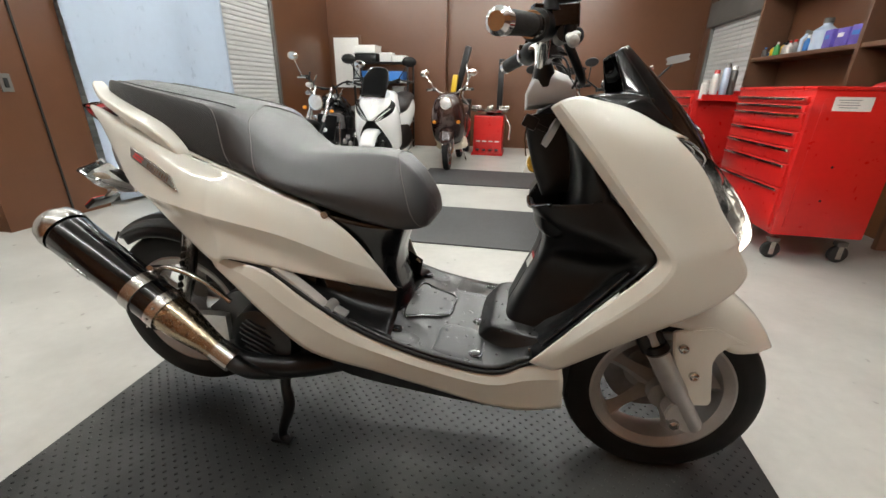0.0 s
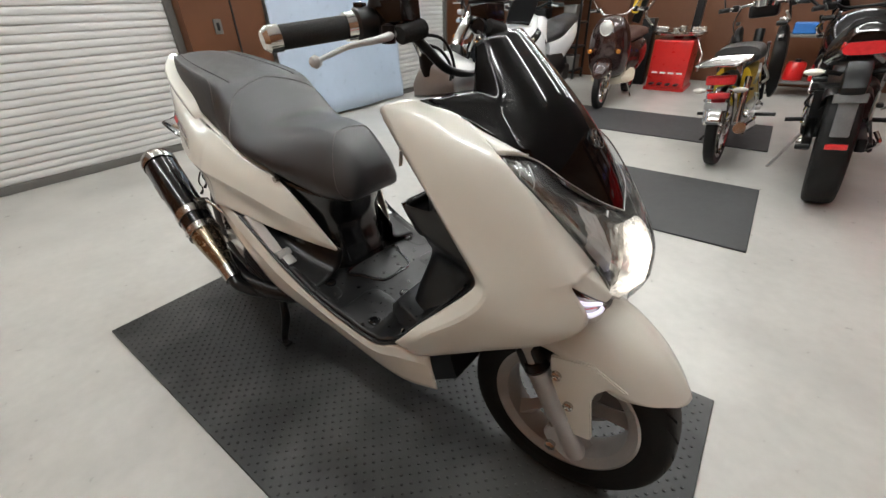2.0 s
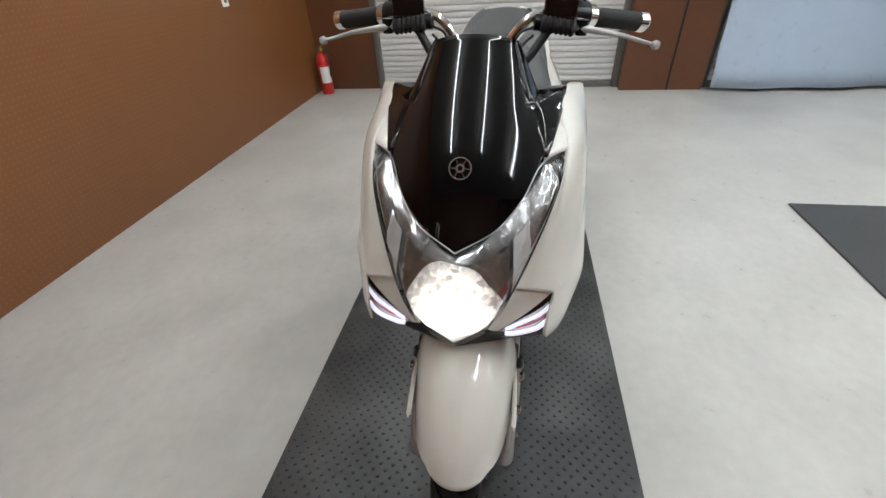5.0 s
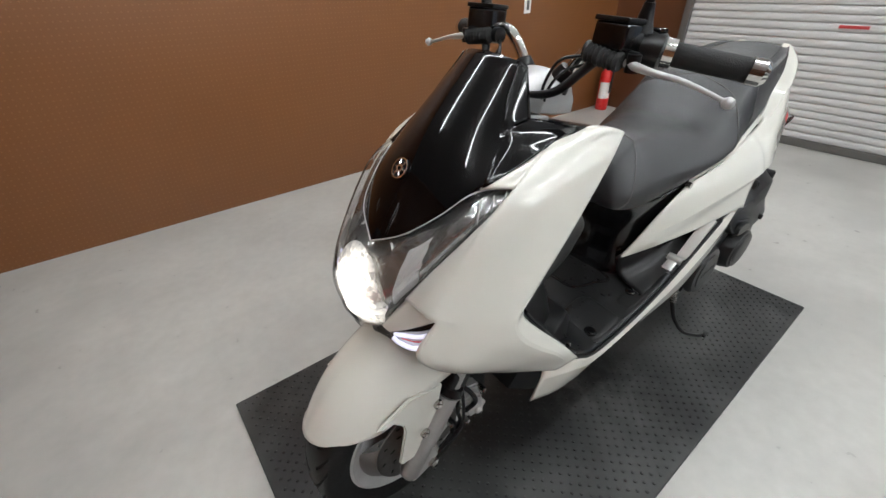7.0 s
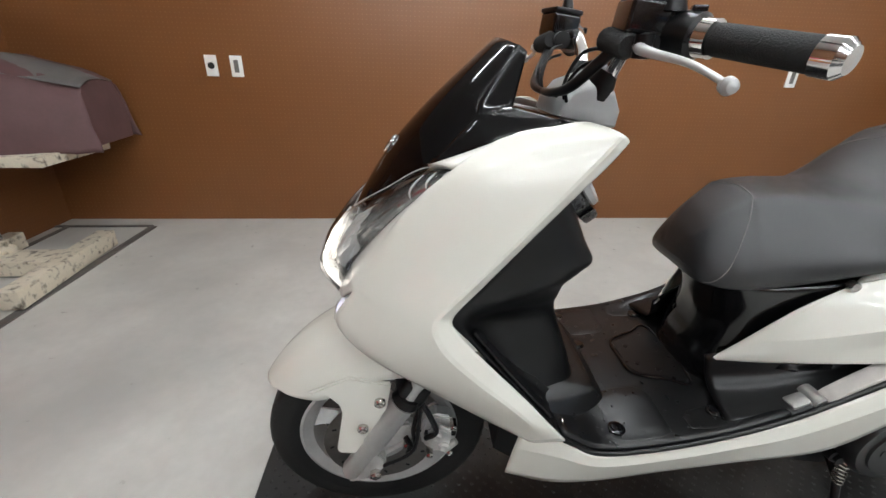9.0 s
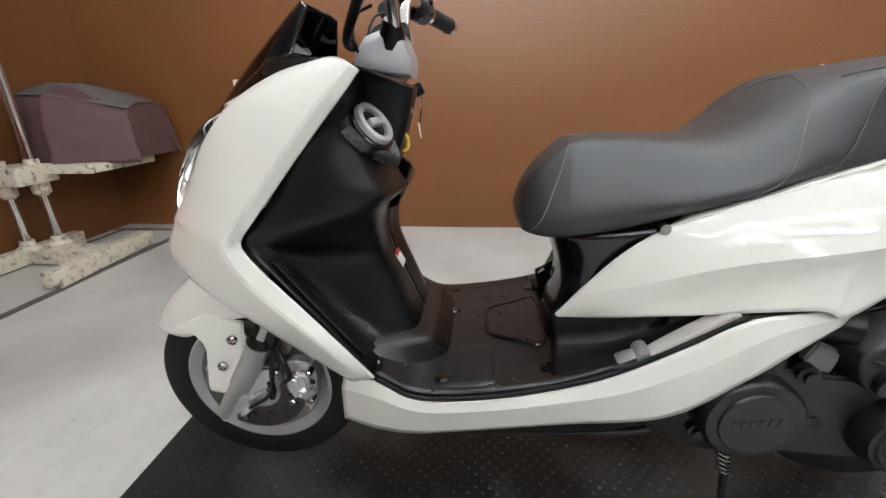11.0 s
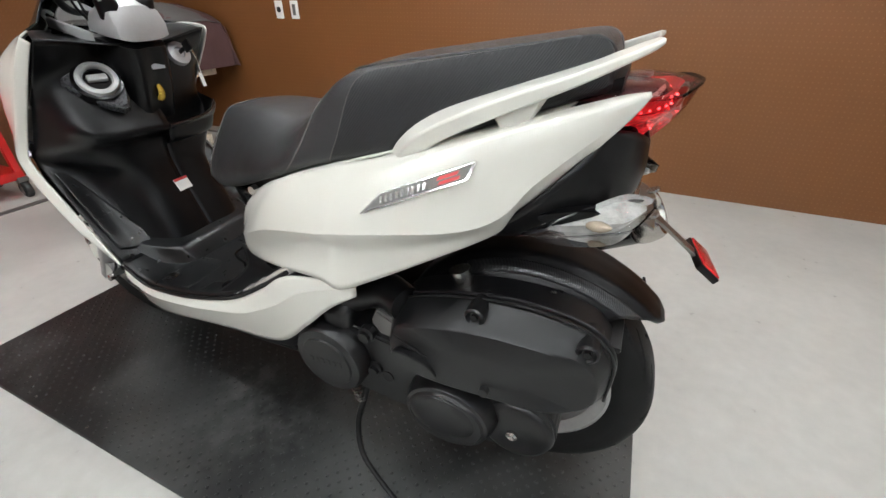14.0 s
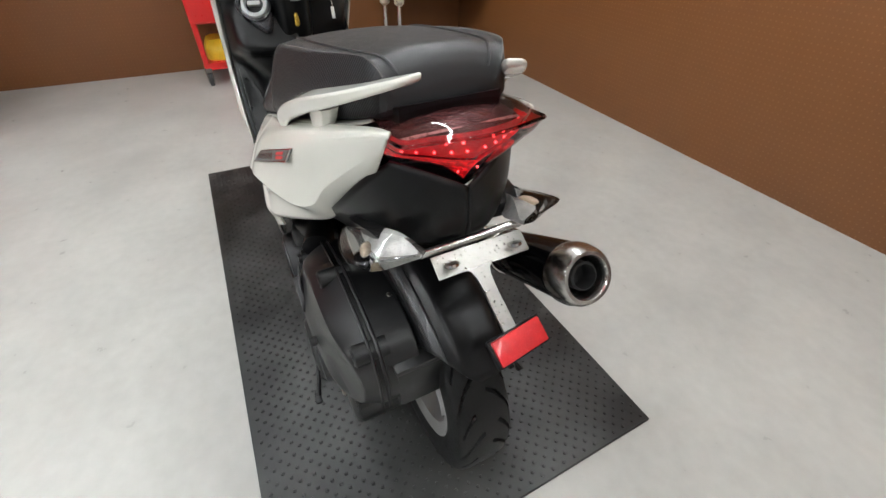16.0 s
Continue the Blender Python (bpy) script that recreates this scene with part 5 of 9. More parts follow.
for s in (1, -1):
    for i0, i1, j0, j1 in ((0.32, 0.56, 0.30, 0.93), (0.62, 0.9, 0.62, 0.93)):
        net = []
        for k in np.linspace(i0, i1, 8):
            line = spline(rowsf[int(k * 39)], 41)
            inset = 0.10 * (abs((k - i0) / (i1 - i0) * 2 - 1)) ** 4
            net.append([line[int(40 * q)] * V(1, s, 1) + V(0, 0, 0.0055) for q in np.linspace(j0 + inset, j1 - inset * 0.4, 7)])
        pad = grid(np.array(net))
        part("tread_pad", pad if s < 0 else flip(pad), TEXBLACK, flo, thick=0.005, bevel=0.0015)
hatch = plate(round_poly([(0.055, -0.05), (0.06, 0.0), (0.055, 0.05), (0.0, 0.075), (-0.05, 0.085), (-0.05, -0.085), (0.0, -0.075)], 30), 0.4095, 0.4155, "z", 0.0015)
hatch_m = Matrix.Translation((0.05, 0, 0.4178)) @ pose(0, 0, 0, 0, 5, 0) @ Matrix.Translation((0, 0, -0.4125))
part("battery_hatch", moved(hatch, hatch_m), TEXBLACK, flo, "black hatch in the footboard")
rim_ = [(x, y, 0.4142) for x, y in round_poly([(0.060, -0.055), (0.066, 0.0), (0.060, 0.055), (0.0, 0.082), (-0.05, 0.092), (-0.05, -0.092), (0.0, -0.082)], 40)]
part("hatch_joint", moved(tube(rim_ + rim_[:1], 0.0028, 6, 90), hatch_m), GLOSSBLACK, flo, "gloss black joint round the hatch")
for px_, py_, pz_ in ((0.20, 0.185, 0.3905), (0.0, 0.171, 0.4145), (0.192, -0.055, 0.3995), (0.0, -0.16, 0.414), (0.20, -0.185, 0.3905)):
    part("plug", lathe([(0.001, 0.010), (0.011, 0.0095), (0.013, 0.007), (0.016, 0.0065), (0.016, -0.01), (0.001, -0.01)], 18, axis="z", at=(px_, py_, pz_)), GLOSSBLACK, flo, "round black plug")
for x, y in ((0.035, 0.03), (0.035, -0.03), (0.0, 0.055)):
    part("screw", moved(lathe([(0.001, 0.414), (0.006, 0.414), (0.006, 0.4175), (0.001, 0.418)], 10, axis="z", at=(x, y, 0)), hatch_m), SATIN, flo)
SKT = [[(0.395, 0.196, 0.395), (0.405, 0.192, 0.35), (0.408, 0.186, 0.28)],
       [(0.32, 0.228, 0.412), (0.325, 0.220, 0.35), (0.325, 0.200, 0.268)],
       [(0.245, 0.230, 0.376), (0.24, 0.226, 0.335), (0.235, 0.206, 0.272)],
       [(0.12, 0.230, 0.386), (0.11, 0.228, 0.35), (0.09, 0.212, 0.302)],
       [(0.0, 0.230, 0.414), (-0.01, 0.230, 0.375), (-0.03, 0.218, 0.328)],
       [(-0.1, 0.230, 0.452), (-0.13, 0.234, 0.405), (-0.2, 0.226, 0.364)],
       [(-0.2, 0.234, 0.515), (-0.25, 0.240, 0.47), (-0.305, 0.234, 0.455)],
       [(-0.284, 0.238, 0.574), (-0.34, 0.240, 0.535), (-0.372, 0.234, 0.522)],
       [(-0.432, 0.222, 0.592), (-0.435, 0.222, 0.58), (-0.43, 0.222, 0.562)]]
SKA = np.array(SKT)
SKA[:, 1] += V(0, 0.004, 0)
SKA[:, 1] = 0.62 * SKA[:, 1] + 0.38 * SKA[:, 0] + V(0, 0.002, 0)
sk = weld(patch(SKA[:, :2], 56, 5), patch(SKA[:, 1:], 56, 8))
both(sc, "side_skirt", sk, WHITE, "white lower side skirt", thick=0.004, smooth=10)
rail = tube([(0.32, 0.226, 0.418), (0.245, 0.228, 0.382), (0.12, 0.228, 0.391), (0.0, 0.228, 0.42), (-0.1, 0.228, 0.458), (-0.2, 0.231, 0.52), (-0.284, 0.235, 0.58)], 0.005, 8, 40)
both(sc, "edge_trim", rail, SATIN, "black rubber edge trim")
under = loft([[(x, -w, z0), (x, -w * 0.8, z1), (x, w * 0.8, z1), (x, w, z0)] for x, w, z0, z1 in ((0.42, 0.15, 0.38, 0.27), (0.3, 0.2, 0.36, 0.235), (0.05, 0.205, 0.37, 0.245), (-0.15, 0.205, 0.40, 0.27), (-0.22, 0.19, 0.43, 0.33))], 16)
sc("belly_cover", under, SATIN, "black belly cover")
# black recess above the skirt with the folding pillion step
REC = [[(-0.0, 0.1, 0.50), (-0.01, 0.12, 0.44), (0.0, 0.215, 0.418)], [(-0.1, 0.13, 0.54), (-0.1, 0.145, 0.47), (-0.09, 0.224, 0.450)],
       [(-0.2, 0.165, 0.575), (-0.2, 0.165, 0.52), (-0.195, 0.228, 0.508)], [(-0.31, 0.19, 0.61), (-0.31, 0.19, 0.58), (-0.30, 0.23, 0.575)], [(-0.43, 0.20, 0.615), (-0.43, 0.20, 0.60), (-0.43, 0.215, 0.59)]]
rc = patch(REC, 24, 10)
both(sc, "side_recess", flip(rc), SATIN, "black side recess", thick=0.003)
for s in (1, -1):
    stp = plate(round_poly([(-0.155, 0.492), (-0.19, 0.524), (-0.262, 0.574), (-0.280, 0.573), (-0.281, 0.550), (-0.225, 0.506), (-0.175, 0.478)], 30), 0.198, 0.228, bevel=0.006)
    pg = sc("pillion_step", stp if s > 0 else mirror(stp), STEP, "pale silver folding pillion step")
    part("step_hinge", lathe([(0.001, s * 0.18), (0.016, s * 0.18), (0.016, s * 0.222), (0.001, s * 0.222)], 14, at=(-0.152, 0, 0.478)), ALU, pg)
    part("step_bracket", box((-0.135, s * 0.2, 0.465), (0.05, 0.03, 0.03), 0.006, 2, (0, 25, 0)), ALU, pg)

# pillar under the seat
PIL = [[(0.0, 0, 0.40), (-0.012, 0.07, 0.40), (-0.07, 0.13, 0.41), (-0.2, 0.17, 0.47)],
       [(-0.015, 0, 0.47), (-0.027, 0.07, 0.475), (-0.08, 0.12, 0.5), (-0.2, 0.165, 0.54)],
       [(-0.03, 0, 0.56), (-0.04, 0.07, 0.565), (-0.09, 0.115, 0.59), (-0.2, 0.15, 0.62)],
       [(0.0, 0, 0.66), (-0.01, 0.075, 0.66), (-0.07, 0.12, 0.67), (-0.2, 0.15, 0.70)]]
pl = patch(PIL, 22, 16)
sc("seat_pillar", weld(flip(pl), flip(mirror(pl))), GLOSSBLACK, "gloss black panel under the seat", thick=0.004)
both(sc, "seat_hinge", lathe([(0.001, 0.155), (0.009, 0.155), (0.009, 0.168), (0.001, 0.168)], 12, at=(-0.165, 0, 0.697)), STEEL)

# rear side cowls
COW = [[(-0.172, 0.155, 0.695), (-0.106, 0.142, 0.638), (-0.044, 0.120, 0.548), (-0.022, 0.108, 0.51), (-0.008, 0.1, 0.49)],
       [(-0.225, 0.175, 0.725), (-0.18, 0.178, 0.67), (-0.122, 0.172, 0.594), (-0.108, 0.161, 0.556), (-0.10, 0.149, 0.522)],
       [(-0.285, 0.187, 0.752), (-0.265, 0.21, 0.705), (-0.244, 0.220, 0.657), (-0.235, 0.202, 0.604), (-0.225, 0.202, 0.562)],
       [(-0.39, 0.182, 0.788), (-0.39, 0.222, 0.745), (-0.383, 0.246, 0.695), (-0.376, 0.234, 0.660), (-0.366, 0.240, 0.597)],
       [(-0.425, 0.180, 0.797), (-0.425, 0.220, 0.758), (-0.420, 0.246, 0.703), (-0.415, 0.231, 0.660), (-0.408, 0.237, 0.584)],
       [(-0.484, 0.174, 0.812), (-0.484, 0.214, 0.782), (-0.476, 0.241, 0.713), (-0.472, 0.223, 0.668), (-0.465, 0.220, 0.608)],
       [(-0.596, 0.156, 0.85), (-0.60, 0.185, 0.828), (-0.605, 0.205, 0.728), (-0.592, 0.187, 0.702), (-0.578, 0.180, 0.666)],
       [(-0.66, 0.142, 0.870), (-0.664, 0.165, 0.852), (-0.668, 0.176, 0.752), (-0.664, 0.162, 0.731), (-0.656, 0.152, 0.711)],
       [(-0.717, 0.124, 0.888), (-0.722, 0.142, 0.874), (-0.706, 0.156, 0.80), (-0.692, 0.148, 0.768), (-0.675, 0.140, 0.738)],
       [(-0.79, 0.1, 0.908), (-0.796, 0.110, 0.903), (-0.776, 0.116, 0.866), (-0.752, 0.118, 0.826), (-0.728, 0.118, 0.79)],
       [(-0.822, 0.092, 0.914), (-0.824, 0.095, 0.912), (-0.81, 0.098, 0.89), (-0.79, 0.100, 0.865), (-0.768, 0.102, 0.838)]]
cw = np.array(COW)
cwp = weld(patch(cw[:, :3], 64, 16), patch(cw[:, 2:], 64, 14))
for s in (1, -1):
    c = sc("rear_side_cowl", flip(cwp) if s > 0 else flip(mirror(cwp)), WHITE, "white rear side cowl", thick=0.004, smooth=12)
    tp = patch([[(-0.2, 0.145, 0.715), (-0.172, 0.155, 0.697)], [(-0.29, 0.17, 0.755), (-0.285, 0.187, 0.754)], [(-0.39, 0.155, 0.79), (-0.39, 0.182, 0.79)], [(-0.6, 0.12, 0.855), (-0.596, 0.156, 0.852)], [(-0.74, 0.07, 0.9), (-0.73, 0.12, 0.892)]], 24, 4)
    part("cowl_top", tp if s > 0 else mirror(tp), WHITE, c, thick=0.003)
    # emblem: slanted chrome plate with plain bars
    ea, eb = V(-0.468, s * 0.236, 0.753), V(-0.640, s * 0.187, 0.823)
    d = (eb - ea) / np.linalg.norm(eb - ea)
    nrm = V(0.2, s * 0.93, 0.32)
    nrm -= d * (nrm @ d)
    nrm /= np.linalg.norm(nrm)
    upv = np.cross(nrm, d)
    upv *= np.sign(upv[2])
    frame_m = Matrix(((d[0], upv[0], nrm[0], ea[0]), (d[1], upv[1], nrm[1], ea[1]), (d[2], upv[2], nrm[2], ea[2]), (0, 0, 0, 1)))
    L = float(np.linalg.norm(eb - ea))
    em = part("emblem", moved(plate([(0.0, -0.011), (L * 0.9, -0.010), (L, 0.011), (L * 0.22, 0.010)], -0.002, 0.003, "z", 0.0015), frame_m), CHROME, c, "slanted chrome emblem plate", smooth=30)
    part("emblem_field", moved(plate([(0.012, -0.0085), (L * 0.885, -0.0078), (L * 0.965, 0.0085), (L * 0.235, 0.0078)], 0.003, 0.0036, "z"), frame_m), GREYMETAL, c)
    for k in range(9):
        x = L * (0.2 + 0.045 * k)
        part("bar", moved(plate([(x, -0.0055), (x + 0.004, -0.0055), (x + 0.007, 0.004), (x + 0.003, 0.004)], 0.0036, 0.0046, "z"), frame_m), CHROME, c)
    for y0 in (-0.0055, 0.0012):
        part("bar", moved(plate([(L * 0.68, y0), (L * 0.84, y0), (L * 0.86, y0 + 0.0042), (L * 0.70, y0 + 0.0042)], 0.0036, 0.0048, "z"), frame_m), REDINK, c, "red bar")
    # grab rail
    gr = [[(-0.478, 0.168, 0.800), (-0.505, 0.18, 0.805), (-0.53, 0.176, 0.803), (-0.505, 0.16, 0.80)],
          [(-0.505, 0.163, 0.843), (-0.525, 0.186, 0.838), (-0.552, 0.176, 0.828), (-0.535, 0.155, 0.833)],
          [(-0.555, 0.150, 0.880), (-0.565, 0.182, 0.868), (-0.585, 0.176, 0.852), (-0.575, 0.146, 0.858)],
          [(-0.64, 0.128, 0.914), (-0.645, 0.168, 0.905), (-0.655, 0.164, 0.886), (-0.65, 0.130, 0.893)],
          [(-0.735, 0.098, 0.945), (-0.74, 0.136, 0.940), (-0.742, 0.136, 0.924), (-0.738, 0.100, 0.928)],
          [(-0.80, 0.062, 0.969), (-0.808, 0.092, 0.967), (-0.808, 0.094, 0.956), (-0.802, 0.064, 0.956)],
          [(-0.822, 0.052, 0.977), (-0.828, 0.072, 0.976), (-0.828, 0.073, 0.968), (-0.823, 0.053, 0.968)]]
    g = loft(gr, 40)
    gb = sc("grab_rail", g if s > 0 else mirror(g), WHITE, "white pillion grab rail", smooth=25, bevel=0.0035)
    ft = loft([[(-0.64, 0.128, 0.895), (-0.64, 0.15, 0.893), (-0.70, 0.142, 0.905), (-0.70, 0.118, 0.908)], [(-0.655, 0.135, 0.868), (-0.655, 0.15, 0.866), (-0.685, 0.142, 0.874), (-0.685, 0.125, 0.876)]], 5, 12)
    part("rail_foot", ft if s > 0 else mirror(ft), WHITE, gb)

# seat
def seat_ring(x, zt, zb, w, flat):
    """Cross-section: bottom edge, bulging side, rounded shoulder and crown."""
    half = [(0.0, zb), (w * 0.8, zb), (w * 0.985, zb + 0.008), (w, zb + (zt - zb) * 0.32), (w * (0.86 + 0.09 * flat), zt - (zt - zb) * (0.20 - 0.11 * flat)),
            (w * (0.70 + 0.17 * flat), zt - 0.009), (w * 0.36, zt - 0.0015)]
    ring = [(x, y, z) for y, z in half] + [(x, 0.0, zt)] + [(x, -y, z) for y, z in half[:0:-1]]
    return ring


SEATX = [(0.066, 0.704, 0.676, 0.05, -0.6), (0.055, 0.738, 0.661, 0.083, -0.9), (0.025, 0.780, 0.656, 0.104, -1.0), (-0.012, 0.812, 0.659, 0.120, -1.1), (-0.035, 0.824, 0.664, 0.127, -1.1), (-0.10, 0.830, 0.682, 0.142, -1.0),
         (-0.18, 0.828, 0.714, 0.168, -0.9), (-0.262, 0.831, 0.745, 0.186, -0.7), (-0.315, 0.860, 0.766, 0.185, -0.4), (-0.355, 0.897, 0.778, 0.178, -0.1), (-0.392, 0.923, 0.788, 0.173, 0.2),
         (-0.44, 0.936, 0.80, 0.167, 0.4), (-0.56, 0.955, 0.838, 0.150, 0.7), (-0.66, 0.970, 0.872, 0.130, 0.85), (-0.735, 0.981, 0.898, 0.104, 0.95), (-0.757, 0.979, 0.904, 0.095, 0.9), (-0.770, 0.968, 0.908, 0.088, 0.8), (-0.777, 0.945, 0.913, 0.080, 0.5)]
rings = [seat_ring(*a) for a in SEATX]
so = np.array(rings)
dense = loft(so, 110, 56)
seat = sc("seat", dense, SEAT, "black vinyl stepped dual seat", smooth=60)


dp = dense[0].reshape(110, 56, 3)


def on_seat(u, q, off):
    """A point a little above the seat at station u and place q round the section."""
    g, h = min(u * 109, 108.999), (q * 4) % 56
    i, j = int(g), int(h)
    f, e = g - i, h - j
    p = (dp[i, j] * (1 - e) + dp[i, (j + 1) % 56] * e) * (1 - f) + (dp[i + 1, j] * (1 - e) + dp[i + 1, (j + 1) % 56] * e) * f
    c = dp[i].mean(0)
    return p + (p - c) / np.linalg.norm(p - c) * off


def seat_line(fn, lo, hi, n=40):
    """A stitched line lying on the seat: fn gives the place round the section for each station."""
    return np.array([on_seat(u, fn(u), 0.0012) for u in np.linspace(lo, hi, n)])


for s in (1, -1):
    def side(q):
        return q if s > 0 else 14 - q
    part("stitching", tube(seat_line(lambda u: side(1.6 + 2.9 * min(1.0, (u - 0.556) / 0.10) ** 0.8), 0.556, 0.95, 60), 0.0012, 5), THREAD, seat, "light stitched seam")
    part("stitching", tube(seat_line(lambda u: side(1.6 + 5.4 * ((u - 0.42) / 0.175) ** 1.1), 0.42, 0.595, 40), 0.0013, 5), THREAD, seat)
    part("piping", tube(seat_line(lambda u: side(5.35), 0.60, 0.96, 50), 0.0022, 6), SEAT, seat, "raised piping")
    part("stitching", tube(seat_line(lambda u: side(7.0 - 5.4 * ((0.235 - u) / 0.165) ** 0.8), 0.07, 0.235, 40), 0.0011, 5), THREAD, seat)
    # darker carbon-look side panel on the rear step
    rows = []
    for u in np.linspace(0.558, 0.955, 44):
        f = min(1.0, (u - 0.555) / 0.10) ** 0.8
        rows.append([on_seat(u, q, 0.0015) for q in np.linspace(1.7, 1.7 + 2.75 * f, 14)])
    sp = grid(np.array(rows))
    part("side_inset", sp if s > 0 else mirror(sp), SEATSIDE, seat, "darker carbon-look vinyl inset", smooth=60)

# tail lamp
TL = [[(-0.742, 0.092, 0.905), (-0.745, 0.078, 0.91), (-0.75, 0.06, 0.915), (-0.76, 0.03, 0.92), (-0.765, 0, 0.922)],
      [(-0.782, 0.099, 0.909), (-0.80, 0.090, 0.915), (-0.812, 0.066, 0.922), (-0.822, 0.033, 0.926), (-0.826, 0, 0.928)],
      [(-0.822, 0.098, 0.908), (-0.857, 0.092, 0.914), (-0.871, 0.064, 0.919), (-0.881, 0.033, 0.921), (-0.886, 0, 0.922)],
      [(-0.803, 0.100, 0.888), (-0.835, 0.092, 0.889), (-0.852, 0.064, 0.888), (-0.866, 0.030, 0.884), (-0.871, 0, 0.880)],
      [(-0.775, 0.099, 0.868), (-0.796, 0.088, 0.868), (-0.815, 0.06, 0.866), (-0.832, 0.026, 0.858), (-0.840, 0, 0.838)]]
tl = patch(TL[2:], 14, 18)
tail = sc("tail_lamp", weld(flip(tl), flip(mirror(tl))), REDLENS, "red tail lamp lens, lit", smooth=30)
tail.visible_shadow = False
tt = patch(TL[:3], 14, 18)
top = part("lamp_top", weld(flip(tt), flip(mirror(tt))), PINKLENS, tail, "clear pink top of the lamp", smooth=30)
top.visible_shadow = False
crest = spline(TL[2], 16)
part("crest", tube(np.concatenate([crest, (crest * V(1, -1, 1))[-2::-1]]) + V(0.0, 0, 0.0005), 0.0022, 8), PINKLENS, tail, "bright edge of the lens")
TAILDARK = mat("dark_red_reflector", (0.10, 0.032, 0.032), 0.25, metal=0.3, var=0.4, scale=40, bump=0.8, bscale=160)
TAILPINK = mat("pink_reflector", (0.46, 0.20, 0.19), 0.28, metal=0.4, var=0.2, scale=30)
ti = patch([[(x + 0.034, y * 0.88, z - 0.010) for x, y, z in row] for row in TL], 10, 14)
part("lamp_back", join(ti, mirror(ti)), TAILDARK, tail, "dark red reflector", smooth=0)
for f0, f1, zz in ((0.30, 0.46, 0.008), (0.62, 0.82, 0.006)):
    bands = []
    for f in np.linspace(f0, f1, 4):
        a_, b_ = spline(TL[0], 15), spline(TL[2], 15)
        bands.append([tuple((a_[k] * (1 - f) + b_[k] * f) * V(1, 0.86, 1) + V(0.006 + 0.02 * (k / 14) ** 2, 0, -zz)) for k in range(15)])
    bd = grid(np.array(bands))
    part("inner_band", weld(flip(bd), flip(mirror(bd))), TAILPINK, tail, "pink inner band", smooth=40)
dm = mesh_of("diode", lathe([(0.0004, -0.002), (0.0013, -0.0014), (0.0018, 0), (0.0013, 0.0014), (0.0004, 0.002)], 8, axis="x"), REDGLOW, 60)
for s in (1, -1):
    for yy, row in ((0.012, 0), (0.030, 0), (0.048, 0), (0.066, 0), (0.080, 0), (0.020, 1), (0.038, 1), (0.060, 1), (0.076, 1)):
        f = yy / 0.095
        o = new("diode", dm)
        o.parent = tail
        o.location = (-0.862 + 0.050 * f**1.6 + 0.006 * (1 - row), s * yy, (0.891 if row == 0 else 0.905) - 0.002 * f)
for k in range(5):
    o = new("diode", dm)
    o.parent = tail
    o.location = (-0.836, -0.014 + 0.007 * k, 0.855 + 0.004 * (k % 2))
glowback = patch([[(x + 0.014, y * 0.92, z - 0.002) for x, y, z in row] for row in (TL[3], TL[4])], 6, 12)
part("lit_reflector", weld(flip(glowback), flip(mirror(glowback))), facet_glow("lit_red_reflector", (0.7, 0.012, 0.02), 0.02, 1.5, 190), tail, "glowing red lower reflector", smooth=0)
midback = patch([[(x + 0.022, y * 0.9, z - 0.003) for x, y, z in row] for row in (TL[2], TL[3])], 5, 12)
part("upper_reflector", weld(flip(midback), flip(mirror(midback))), facet_glow("dim_red_reflector", (0.5, 0.012, 0.02), 0.03, 0.5, 120), tail, "dimly lit upper reflector", smooth=0)
# black undertail
UT = [[(-0.79, 0.086, 0.865), (-0.815, 0.055, 0.858), (-0.83, 0.026, 0.846), (-0.838, 0, 0.832)],
      [(-0.755, 0.12, 0.825), (-0.80, 0.085, 0.80), (-0.83, 0.04, 0.785), (-0.84, 0, 0.78)],
      [(-0.70, 0.145, 0.765), (-0.765, 0.1, 0.745), (-0.81, 0.05, 0.735), (-0.82, 0, 0.732)],
      [(-0.63, 0.155, 0.705), (-0.69, 0.11, 0.695), (-0.73, 0.05, 0.69), (-0.74, 0, 0.69)]]
ut = patch(UT, 20, 16)
utail = sc("undertail_cover", join(ut, mirror(ut)), SATIN, "black undertail cover", thick=0.004)
rear_floor = patch([[(-0.45, 0.2, 0.62), (-0.45, 0.0, 0.66), (-0.45, -0.2, 0.62)], [(-0.63, 0.15, 0.70), (-0.68, 0.0, 0.69), (-0.63, -0.15, 0.70)]], 8, 12)
part("inner_guard", rear_floor, SATIN, utail, thick=0.004)
sc("seat_base", loft([[(x, -w, z), (x, -w, z + 0.05), (x, w, z + 0.05), (x, w, z)] for x, w, z in ((-0.1, 0.11, 0.64), (-0.3, 0.15, 0.70), (-0.5, 0.14, 0.76), (-0.74, 0.08, 0.86), (-0.79, 0.07, 0.88))], 12), SATIN, "black seat base")

